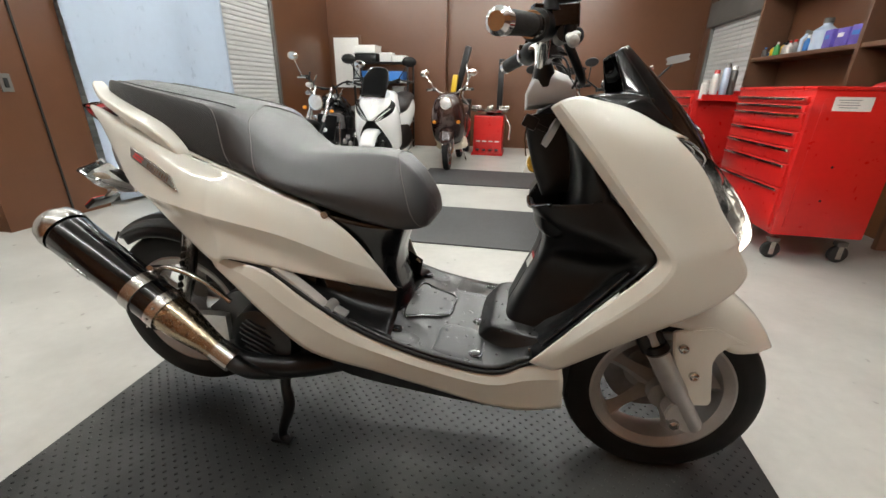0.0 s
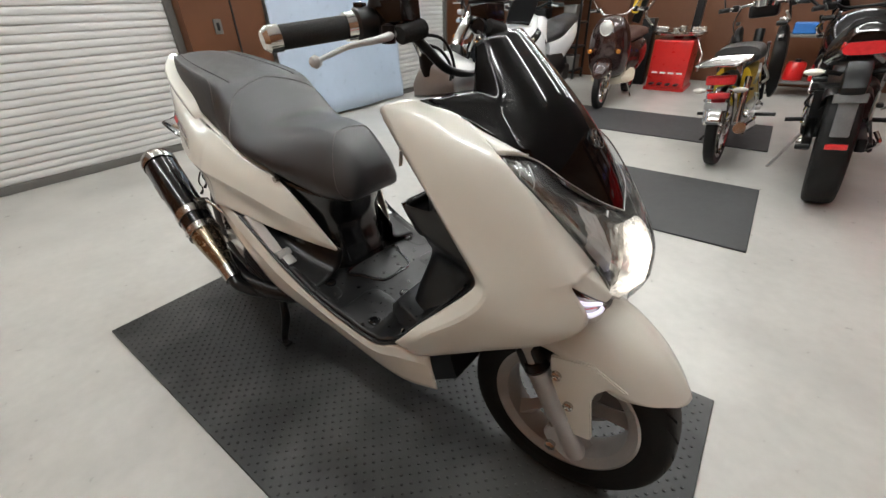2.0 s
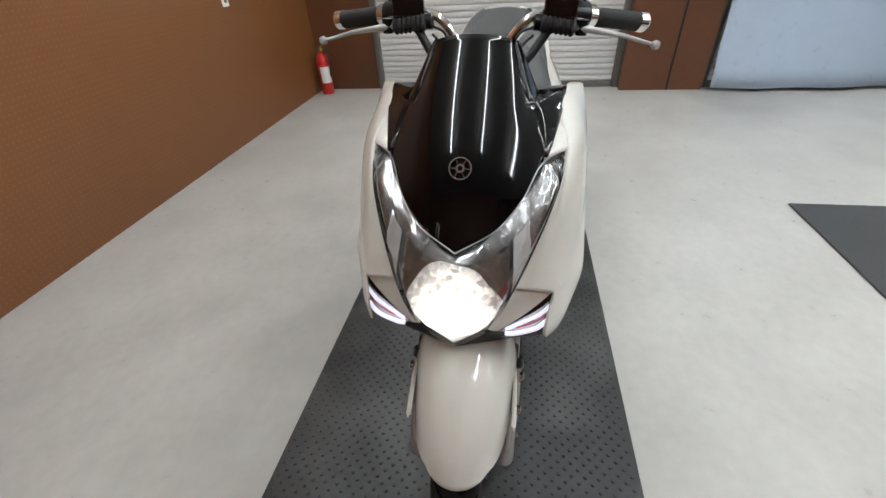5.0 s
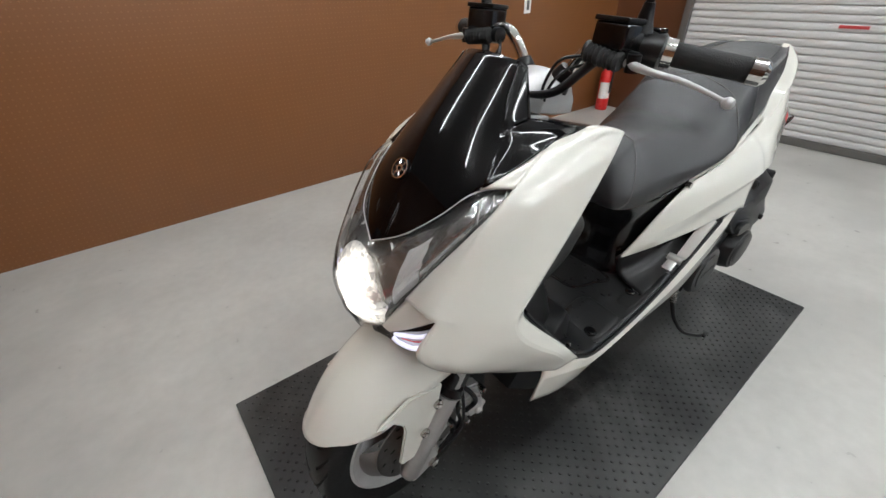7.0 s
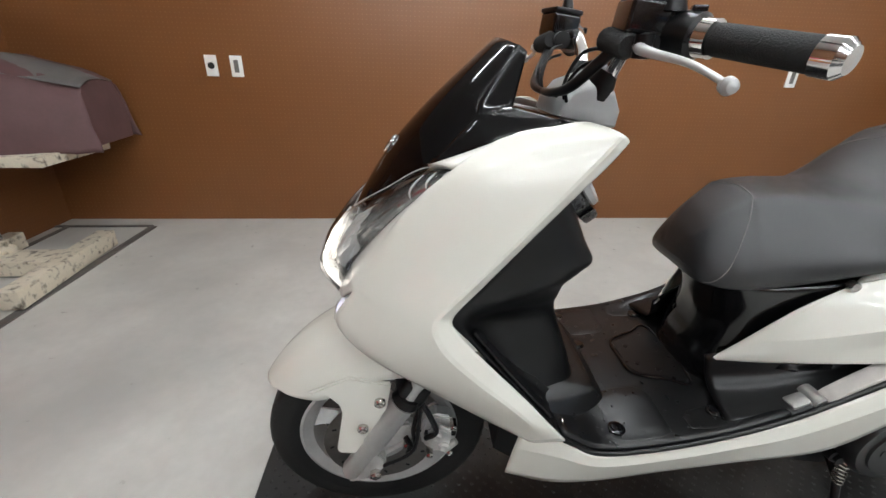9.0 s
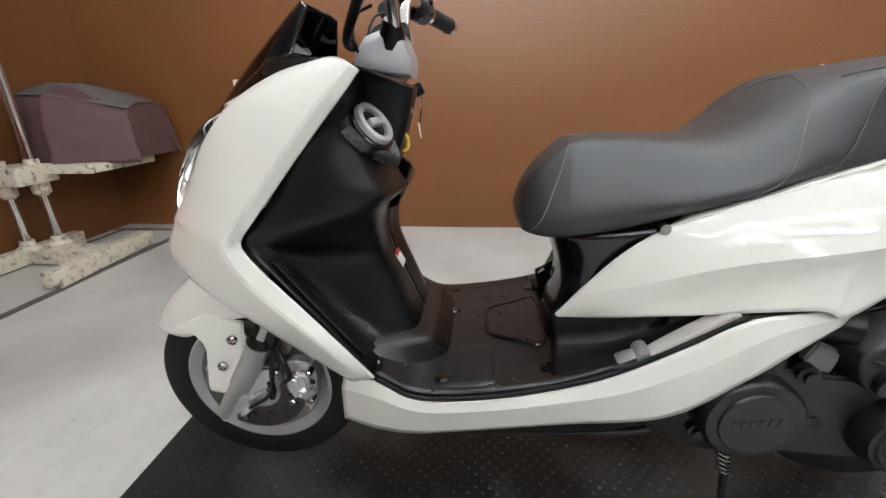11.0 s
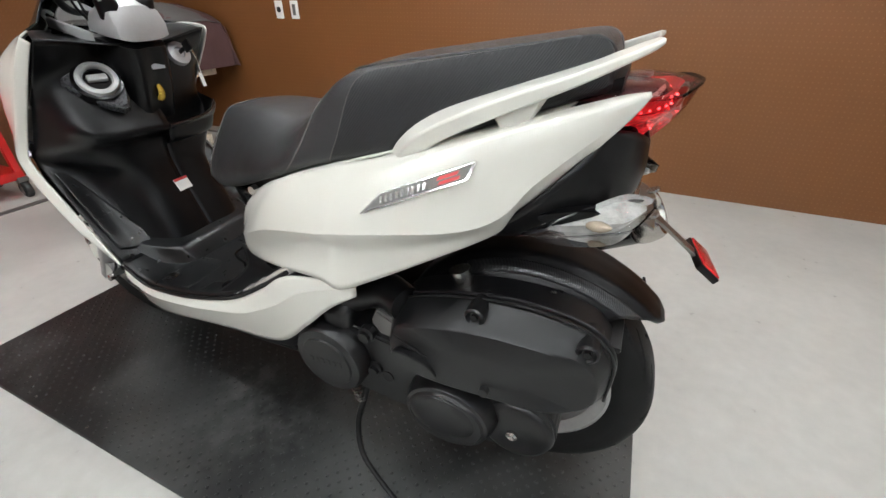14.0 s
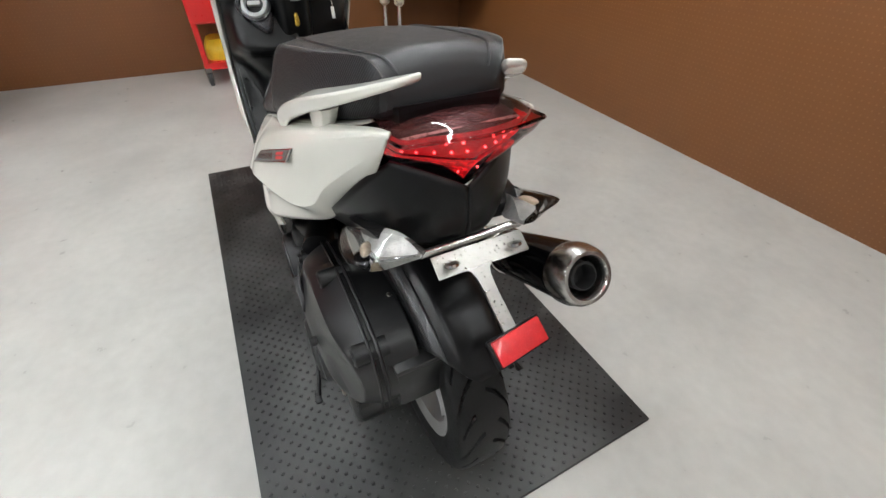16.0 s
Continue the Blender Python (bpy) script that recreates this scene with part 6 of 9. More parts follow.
# rear indicators, plate bracket and reflector
for s in (1, -1):
    il = [[(-0.695, 0.141, 0.716), (-0.697, 0.145, 0.713), (-0.696, 0.141, 0.710), (-0.694, 0.137, 0.713)],
          [(-0.750, 0.134, 0.748), (-0.755, 0.163, 0.732), (-0.75, 0.148, 0.709), (-0.745, 0.112, 0.722)],
          [(-0.812, 0.108, 0.781), (-0.822, 0.168, 0.756), (-0.812, 0.148, 0.723), (-0.80, 0.09, 0.737)],
          [(-0.838, 0.092, 0.783), (-0.845, 0.155, 0.763), (-0.838, 0.126, 0.733), (-0.825, 0.075, 0.747)],
          [(-0.866, 0.076, 0.774), (-0.868, 0.086, 0.769), (-0.866, 0.079, 0.760), (-0.862, 0.072, 0.765)]]
    v = loft(il, 24)
    ind = sc("rear_indicator", v if s > 0 else mirror(v), CLEARLENS, "clear rear indicator lens", smooth=25)
    ind.visible_shadow = False
    cen = np.array(il).mean((0, 1))
    v2 = [(v[0] - cen) * V(0.88, 0.55, 0.72) + cen + V(0.002, -0.016, -0.002), v[1]]
    part("reflector", v2 if s > 0 else mirror(v2), INDBACK, ind, "pale silver reflector", smooth=0)
    rim_line = np.array([r[1] for r in il])
    part("lens_edge", tube(rim_line * V(1, s, 1), 0.0014, 6, 24), CLEARLENS, ind)
    part("bulb", moved(lathe([(0.001, -0.020), (0.005, -0.015), (0.008, -0.004), (0.008, 0.006), (0.005, 0.016), (0.001, 0.020)], 14, axis="x"), pose(-0.800, s * 0.136, 0.745, 0, 14, -s * 25)), WARMBULB, ind, "warm clear bulb cover")
    stalk = loft([[(-0.70, s * 0.09, 0.74), (-0.74, s * 0.09, 0.76), (-0.80, s * 0.07, 0.755), (-0.79, s * 0.07, 0.725)], [(-0.71, s * 0.13, 0.735), (-0.745, s * 0.135, 0.755), (-0.80, s * 0.115, 0.755), (-0.79, s * 0.115, 0.72)]], 6, 12)
    part("indicator_stalk", stalk if s > 0 else flip(stalk), SATIN, ind, "black indicator stalk")
brk = sc("plate_bracket", moved(plate([(-0.075, 0.0), (0.075, 0.0), (0.075, 0.034), (-0.075, 0.034)], 0, 0.003, "z", 0.001), pose(-0.846, -0.015, 0.734, 0, 0, 0) @ pose(0, 0, 0, 0, -31, 0) @ pose(0, 0, 0, 0, 0, 90)), BRACKET, "bare steel plate bracket", smooth=30)
stem = loft([[(-0.868, y, 0.716), (-0.873, y, 0.719)] and [(-0.868, -0.005 - w, 0.716), (-0.868, -0.005 + w, 0.716), (-0.872, -0.005 + w, 0.719), (-0.872, -0.005 - w, 0.719)] for w in (0.024,) for y in (0,)] + [[(-0.885, -0.006 - 0.011, 0.704), (-0.885, -0.006 + 0.011, 0.704), (-0.889, -0.006 + 0.011, 0.707), (-0.889, -0.006 - 0.011, 0.707)], [(-0.955, -0.015 - 0.011, 0.648), (-0.955, -0.015 + 0.011, 0.648), (-0.959, -0.015 + 0.011, 0.651), (-0.959, -0.015 - 0.011, 0.651)]], 7)
part("stem", stem, BRACKET, brk, smooth=30)
for y in (0.037, -0.066):
    part("bolt", moved(lathe([(0.001, 0.0), (0.011, 0.0), (0.011, 0.004), (0.006, 0.007), (0.001, 0.007)], 12, axis="z"), pose(-0.868, y, 0.734, 0, -150, 0)), STEEL, brk, "zinc bolt")
part("hinge_tube", tube([(-0.838, 0.072, 0.738), (-0.842, -0.09, 0.745)], 0.0065, 12), STEEL, brk)
rf = sc("rear_reflector", box((-0.965, -0.02, 0.642), (0.042, 0.092, 0.012), 0.003, 2, (0, -38, 8)), SATIN, "black reflector backing")
part("reflector_face", box((-0.9685, -0.0205, 0.6465), (0.037, 0.086, 0.006), 0.002, 2, (0, -38, 8)), REDPART, rf, "red rectangular reflector")

# rear wheel, hugger, engine and transmission
spoke_wheel(SC, "rear_wheel", RA, 0.256, 0.132, 0.174, 5, RIM, 0.05, n=720, tread=26)
def hugger_row(k, a, out=0.0, ys=(0.090, 0.086, 0.074, 0.056, 0.042, 0.02, 0, -0.02, -0.042, -0.056, -0.074, -0.086, -0.090)):
    """One cross-section at angle a behind the top: a flat spine, sloping shoulders and a short skirt."""
    row = []
    for y in ys:
        e = abs(y) / 0.09
        f = max(0.0, (k - 5) / 5)
        q = a - math.radians(17) * max(0.0, (e - 0.3) / 0.7) ** 1.1 * f
        rr_ = float(np.interp(e, (0, 0.46, 0.62, 0.82, 0.95, 1.0), (0.311, 0.309, 0.298, 0.288, 0.272, 0.252))) + out
        row.append((RA[0] - math.sin(q) * rr_, y * (1 - 0.06 * f**2), RA[2] + math.cos(q) * rr_))
    return row


angs = np.radians(np.linspace(-58, 47, 11))
hp = [hugger_row(k, q) for k, q in enumerate(angs)]
CARBON = weave("carbon_weave_plastic", (0.005, 0.005, 0.0055), (0.022, 0.022, 0.023), 0.32, 130)
hug = sc("rear_hugger", flip(patch(hp, 44, 40)), SATIN, "black rear tyre hugger", thick=0.008, smooth=25)
for s in (1, -1):
    hs = patch([hugger_row(k, q, 0.002, [s * w for w in (0.059, 0.066, 0.073, 0.080)]) for k, q in list(enumerate(angs))[3:]], 30, 8)
    part("carbon_strip", flip(hs) if s > 0 else hs, CARBON, hug, "carbon-look strip", thick=0.002)
part("hugger_bracket", join(box((-0.751, 0.098, 0.578), (0.036, 0.03, 0.005), 0.0015, 1, (-25, 6, 0)), box((-0.751, 0.108, 0.566), (0.03, 0.005, 0.03), 0.0015, 1)), SATIN, hug, "black bracket")
part("bolt", lathe([(0.001, 0.579), (0.007, 0.579), (0.007, 0.586), (0.004, 0.588), (0.001, 0.588)], 10, axis="z", at=(-0.751, 0.096, 0)), STEEL, hug)
for yy, zz in ((-0.055, 0.0), (-0.075, -0.02)):
    part("plate_lamp_wire", tube([(-0.895, yy, 0.56 + zz), (-0.905, yy - 0.012, 0.52 + zz), (-0.90, yy - 0.008, 0.49 + zz), (-0.908, yy - 0.016, 0.468 + zz)], [0.003, 0.003, 0.003, 0.007], 8, 18), SATIN, hug)
SEAM = [(-0.468, 0.522), (-0.53, 0.553), (-0.645, 0.584), (-0.745, 0.590), (-0.828, 0.573), (-0.868, 0.525), (-0.868, 0.44), (-0.80, 0.424), (-0.69, 0.428), (-0.57, 0.424), (-0.495, 0.432), (-0.468, 0.47)]
FACE = [(-0.494, 0.206, 0.506), (-0.535, 0.210, 0.530), (-0.645, 0.208, 0.556), (-0.748, 0.206, 0.560), (-0.822, 0.196, 0.546), (-0.852, 0.184, 0.505),
        (-0.854, 0.192, 0.447), (-0.79, 0.222, 0.433), (-0.69, 0.232, 0.436), (-0.57, 0.236, 0.431), (-0.502, 0.230, 0.439), (-0.486, 0.218, 0.47)]
fcn = np.array(FACE).mean(0)
seam_low = [(x, 0.163, z) for x, z in SEAM]
ab = sc("air_box", terraces([[(x, 0.085, z) for x, z in SEAM], [(x, 0.150, z) for x, z in SEAM], seam_low, FACE,
                             [tuple(V(*q) * V(0.93, 1, 0.93) + fcn * V(0.07, 0, 0.07) + V(0, 0.005, 0)) for q in FACE],
                             [tuple(V(*q) * V(0.45, 0.45, 0.45) + fcn * V(0.55, 0, 0.55) + V(0, 0.129, 0)) for q in FACE]]), ENGINE, "black airbox cover over the transmission", smooth=24, bevel=0.003)
for dy, ry in ((0.150, 0.0036), (0.163, 0.0026)):
    part("cover_seam", tube([(x - 0.0, dy, z + 0.002) for x, z in SEAM[:7]], ry, 8, 60), ENGINE, ab)
part("rear_box", box((-0.842, 0.082, 0.476), (0.055, 0.10, 0.105), 0.007), ENGINE, ab)
part("box_lid", box((-0.843, 0.082, 0.532), (0.062, 0.105, 0.012), 0.003), ENGINE, ab)
part("face_rib", tube([(-0.50, 0.221, 0.497), (-0.53, 0.2275, 0.490), (-0.575, 0.234, 0.486)], [0.0015, 0.003, 0.001], 6, 12), ENGINE, ab)
for x, y, z in ((-0.645, 0.190, 0.570), (-0.826, 0.182, 0.556), (-0.478, 0.172, 0.528)):
    part("boss", lathe([(0.001, y - 0.05), (0.019, y - 0.05), (0.018, y + 0.006), (0.014, y + 0.009), (0.009, y + 0.003), (0.001, y + 0.003)], 16, at=(x, 0, z)), ENGINE, ab)
    part("screw", lathe([(0.001, y + 0.003), (0.006, y + 0.003), (0.006, y + 0.009), (0.001, y + 0.009)], 8, at=(x, 0, z)), SATIN, ab)
part("badge_recess", plate(round_poly([(-0.503, 0.447), (-0.51, 0.478), (-0.56, 0.474), (-0.585, 0.462), (-0.592, 0.444), (-0.55, 0.438)], 24), 0.226, 0.2405, bevel=0.0015), ENGINE, ab)
part("breather_hole", lathe([(0.001, 0.232), (0.009, 0.232), (0.009, 0.2435), (0.001, 0.2435)], 14, at=(-0.683, 0, 0.455)), DARK, ab)
trans = plate(round_poly([(-0.27, 0.36), (-0.30, 0.43), (-0.36, 0.46), (-0.44, 0.45), (-0.5, 0.445), (-0.7, 0.44), (-0.79, 0.40), (-0.81, 0.34), (-0.79, 0.285), (-0.72, 0.265), (-0.62, 0.268), (-0.52, 0.27), (-0.42, 0.275), (-0.33, 0.29)], 60), 0.10, 0.20, bevel=0.014, seg=3)
tr = sc("transmission_case", trans, ENGINE, "black belt transmission case")
part("cover_ellipse", moved(lathe([(0.001, 0.245), (0.07, 0.245), (0.074, 0.24), (0.08, 0.238), (0.088, 0.215), (0.09, 0.19)], 44), Matrix.Translation((-0.612, 0, 0.345)) @ Matrix.Diagonal((1.04, 1, 0.88, 1))), ENGINE, tr, smooth=30)
part("cover_lens", moved(lathe([(0.001, 0.250), (0.045, 0.2495), (0.062, 0.247), (0.066, 0.243)], 40), Matrix.Translation((-0.606, 0, 0.352)) @ Matrix.Diagonal((1.02, 1, 0.8, 1))), ENGINE, tr, smooth=40)
part("rear_drum", lathe([(0.001, 0.208), (0.058, 0.208), (0.066, 0.204), (0.071, 0.195), (0.072, 0.12)], 40, at=(-0.738, 0, 0.335)), ENGINE, tr, smooth=40)
part("bolt", lathe([(0.001, 0.207), (0.011, 0.207), (0.011, 0.214), (0.007, 0.217), (0.001, 0.214)], 12, at=(-0.734, 0, 0.329)), STEEL, tr)
part("hole", lathe([(0.001, 0.2), (0.013, 0.2), (0.013, 0.2025), (0.001, 0.2025)], 14, at=(-0.465, 0, 0.348)), DARK, tr)
gen = sc("clutch_cover", lathe([(0.001, 0.242), (0.06, 0.242), (0.062, 0.238), (0.078, 0.236), (0.084, 0.228), (0.086, 0.15)], 48, at=(-0.341, 0, 0.372)), ENGINE, "round black drive cover")
for k in range(6):
    part("bar", box((-0.305 - 0.0145 * k, 0.2425, 0.372 + 0.002 * k), (0.009, 0.002, 0.014), 0.0005, 1), ENGINE, gen)
sc("case_neck", loft([[(-0.325, 0.13, 0.455), (-0.325, 0.205, 0.455), (-0.385, 0.205, 0.455), (-0.385, 0.13, 0.455)], [(-0.32, 0.13, 0.485), (-0.32, 0.20, 0.485), (-0.385, 0.20, 0.49), (-0.385, 0.13, 0.49)], [(-0.325, 0.13, 0.515), (-0.325, 0.185, 0.515), (-0.38, 0.185, 0.515), (-0.38, 0.13, 0.515)]], 12, 28), ENGINE, "black casting neck", smooth=50)
for cx_, cz_, cr_ in ((-0.425, 0.452, 0.012), (-0.437, 0.362, 0.011), (-0.27, 0.318, 0.010)):
    sc("case_bolt", lathe([(0.001, 0.19), (cr_ * 1.5, 0.19), (cr_ * 1.5, 0.206), (cr_, 0.208), (cr_, 0.216), (0.001, 0.216)], 12, at=(cx_, 0, cz_)), ENGINE, "black case bolt", smooth=20)
sc("case_bracket", plate([(-0.425, 0.47), (-0.44, 0.505), (-0.485, 0.485), (-0.475, 0.435), (-0.455, 0.415), (-0.445, 0.445)], 0.165, 0.185, bevel=0.004), GREYMETAL, "grey cast bracket")
sc("intake_duct", tube([(-0.34, 0.17, 0.46), (-0.36, 0.16, 0.50), (-0.44, 0.15, 0.53), (-0.5, 0.17, 0.53)], [0.04, 0.04, 0.036, 0.034], 18, 20), SATIN, "black ribbed intake duct")
sc("engine_block", loft([[(x, -w, z0), (x, -w, z1), (x, w, z1), (x, w, z0)] for x, w, z0, z1 in ((-0.16, 0.1, 0.30, 0.42), (-0.26, 0.13, 0.22, 0.46), (-0.42, 0.13, 0.2, 0.46), (-0.52, 0.1, 0.24, 0.42), (-0.6, 0.08, 0.25, 0.36))], 14), ENGINE, "black engine block")
fins = sc("cooling_cover", lathe([(0.001, -0.2), (0.06, -0.2), (0.085, -0.19), (0.095, -0.13)], 36, at=(-0.36, 0, 0.35)), ENGINE, "black cooling fan shroud on the right")
for k in range(7):
    part("fin", box((-0.36, -0.203, 0.30 + 0.017 * k), (0.11 - 0.006 * abs(k - 3) ** 2, 0.008, 0.005), 0.0015, 1, (0, 25, 0)), ENGINE, fins)
both(sc, "rear_shock", tube([(-0.66, 0.11, 0.38), (-0.62, 0.115, 0.47), (-0.585, 0.115, 0.60)], [0.018, 0.02, 0.02], 14), STEEL, "rear suspension strut")
coil = [(-0.655 + 0.06 * k / 60, 0.115 + 0.026 * math.sin(k * 0.9), 0.38 + 0.19 * k / 60 + 0.012 * math.cos(k * 0.9)) for k in range(61)]
both(sc, "shock_spring", tube(coil, 0.005, 6), SATIN, "black coil spring")
sc("swing_arm", loft([[(-0.52, -0.12, 0.28), (-0.52, -0.12, 0.36), (-0.52, -0.09, 0.36), (-0.52, -0.09, 0.28)], [(-0.73, -0.11, 0.295), (-0.73, -0.11, 0.34), (-0.73, -0.085, 0.34), (-0.73, -0.085, 0.295)]], 6), ALU, "right swing arm")
sc("wheel_nut", lathe([(0.001, -0.13), (0.016, -0.13), (0.016, -0.1), (0.001, -0.1)], 6, at=RA), STEEL, smooth=20)

# exhaust on the right
A, B = V(-0.40, -0.262, 0.335), V(-0.905, -0.205, 0.632)
ex = (B - A) / np.linalg.norm(B - A)


def along(u):
    return A + (B - A) * u


can = sc("silencer", tube([along(0.36), along(0.365), along(0.9), along(0.905)], [0.047, 0.051, 0.055, 0.054], 36), GLOSSBLACK, "gloss black silencer can", smooth=30)
ex_m = look(tuple(along(1.0)), tuple(along(0.0)))
part("end_cap", moved(lathe([(0.0565, -0.05), (0.0575, -0.045), (0.0575, -0.03), (0.052, -0.008), (0.046, 0.0), (0.040, 0.0), (0.036, -0.006), (0.033, -0.05), (0.02, -0.052)], 40, axis="z"), ex_m), STEEL, can, "polished steel end cap", smooth=30)
part("outlet", moved(lathe([(0.0335, -0.0495), (0.026, -0.049), (0.0255, -0.012), (0.022, -0.010), (0.021, -0.045), (0.001, -0.046)], 28, axis="z"), ex_m), DARK, can, "dark exhaust outlet", smooth=30)
part("clamp", tube([along(0.45), along(0.452), along(0.505), along(0.507)], [0.052, 0.055, 0.055, 0.052], 36), STEEL, can, "steel clamp band", smooth=30)
part("front_ring", tube([along(0.325), along(0.327), along(0.375), along(0.378)], [0.047, 0.053, 0.053, 0.05], 36), STEEL, can, "riveted steel ring", smooth=30)
cone = part("cone", tube([along(0.34), along(0.25), along(0.12), along(0.06), along(0.04)], [0.048, 0.043, 0.031, 0.027, 0.026], 32), TITAN, can, "heat-tinted steel cone")
part("collar", tube([along(0.07), along(0.068), along(-0.02), along(-0.022)], [0.026, 0.029, 0.028, 0.024], 28), STEEL, can, "steel collar", smooth=30)
side_n = np.cross(ex, V(0, 0, 1))
side_n /= np.linalg.norm(side_n)
side_n *= np.sign(-side_n[1])
upn = np.cross(side_n, ex)
pm = along(0.745) + (side_n * 0.85 + upn * 0.5) * 0.0545
Mp = Matrix(((ex[0], upn[0] * 0.86 - side_n[0] * 0.5, side_n[0] * 0.86 + upn[0] * 0.5, pm[0]), (ex[1], upn[1] * 0.86 - side_n[1] * 0.5, side_n[1] * 0.86 + upn[1] * 0.5, pm[1]), (ex[2], upn[2] * 0.86 - side_n[2] * 0.5, side_n[2] * 0.86 + upn[2] * 0.5, pm[2]), (0, 0, 0, 1)))
part("maker_plate", moved(box((0, 0, -0.001), (0.075, 0.028, 0.004), 0.001, 1), Mp), STEEL, can, "small steel plate with dark bars")
for k in range(5):
    part("bar", moved(plate([(-0.032 + 0.012 * k, -0.008), (-0.025 + 0.012 * k, -0.008), (-0.021 + 0.012 * k, 0.008), (-0.028 + 0.012 * k, 0.008)], 0.001, 0.0018, "z"), Mp), SATIN, can)
for k in range(10):
    an = k * 0.628
    o = along(0.351) + 0.0535 * (np.cos(an) * side_n + np.sin(an) * upn)
    part("rivet", lathe([(0.001, -0.003), (0.0035, -0.002), (0.0035, 0.002), (0.001, 0.003)], 8, axis="z", at=o), STEEL, can)
sc("exhaust_pipe", tube([along(-0.01), along(-0.06), (-0.34, -0.235, 0.285), (-0.26, -0.15, 0.25), (-0.17, -0.06, 0.27)], [0.021, 0.019, 0.018, 0.018, 0.018], 16, 30), ENGINE, "blackened exhaust pipe")
sc("heat_guard", tube([along(0.30) + V(0, 0.03, -0.045), along(0.12) + V(0, 0.035, -0.042), along(-0.04) + V(0.0, 0.04, -0.02), (-0.27, -0.19, 0.285), (-0.16, -0.12, 0.275)], [0.016, 0.024, 0.026, 0.03, 0.03], 14, 30), SATIN, "black heat guard under the exhaust")
hanger = sc("silencer_hanger", tube([along(0.48) + V(0, 0.05, 0.03), (-0.60, -0.19, 0.53), (-0.52, -0.18, 0.50), (-0.45, -0.17, 0.44)], 0.007, 10, 20), STEEL, "bent steel hanger rod")
part("clamp_bolt", tube([along(0.478) + V(0.01, 0.02, 0.055), along(0.478) + V(0, 0.06, 0.04)], 0.01, 12), STEEL, hanger)
# stands
stand = sc("side_stand", tube([(-0.36, 0.13, 0.24), (-0.365, 0.17, 0.19), (-0.36, 0.20, 0.13), (-0.39, 0.235, 0.07), (-0.47, 0.262, 0.022), (-0.515, 0.275, 0.008)], [0.011, 0.009, 0.0075, 0.0065, 0.006, 0.0065], 12, 30), SATIN, "black side stand, folded down")
part("stand_foot", box((-0.52, 0.277, 0.006), (0.036, 0.018, 0.010), 0.003), SATIN, stand)
sp_ = [(-0.345 - 0.00025 * k, 0.175 + 0.011 * math.sin(k * 0.8), 0.275 - 0.0014 * k + 0.0 * math.cos(k * 0.8)) for k in range(0, 60)]
part("stand_spring", tube([(p[0] + 0.011 * math.cos(k * 0.8), p[1], p[2]) for k, p in enumerate(sp_)], 0.0025, 5), STEEL, stand, "coil spring")
cst = sc("centre_stand", tube([(-0.33, -0.14, 0.26), (-0.335, -0.15, 0.18), (-0.325, -0.16, 0.12), (-0.35, -0.17, 0.03), (-0.34, -0.175, 0.004)], [0.016, 0.014, 0.016, 0.013, 0.015], 12, 24), SATIN, "black centre stand leg")
part("stand_leg", tube([(-0.33, 0.10, 0.26), (-0.20, 0.12, 0.225), (-0.05, 0.14, 0.235), (0.0, 0.15, 0.24)], [0.014, 0.011, 0.011, 0.008], 10, 20), SATIN, cst)
part("stand_foot", box((-0.35, -0.175, 0.006), (0.06, 0.03, 0.012), 0.004), SATIN, cst)

# ---- workshop things ----
def caster(parent, x, y, r=0.055):
    c = part("caster", box((x, y, 2 * r + 0.015), (0.06, 0.05, 0.03), 0.006), GREYMETAL, parent, "swivel caster")
    part("caster_wheel", lathe([(0.01, -0.016), (r * 0.9, -0.016), (r, -0.01), (r, 0.01), (r * 0.9, 0.016), (0.01, 0.016)], 20, at=(x, y, r)), CASTER, c, "black rubber wheel")
    for s in (-1, 1):
        part("fork_plate", box((x, y + s * 0.021, r * 1.3), (0.03, 0.004, r * 1.7), 0.002, 1), STEEL, c)


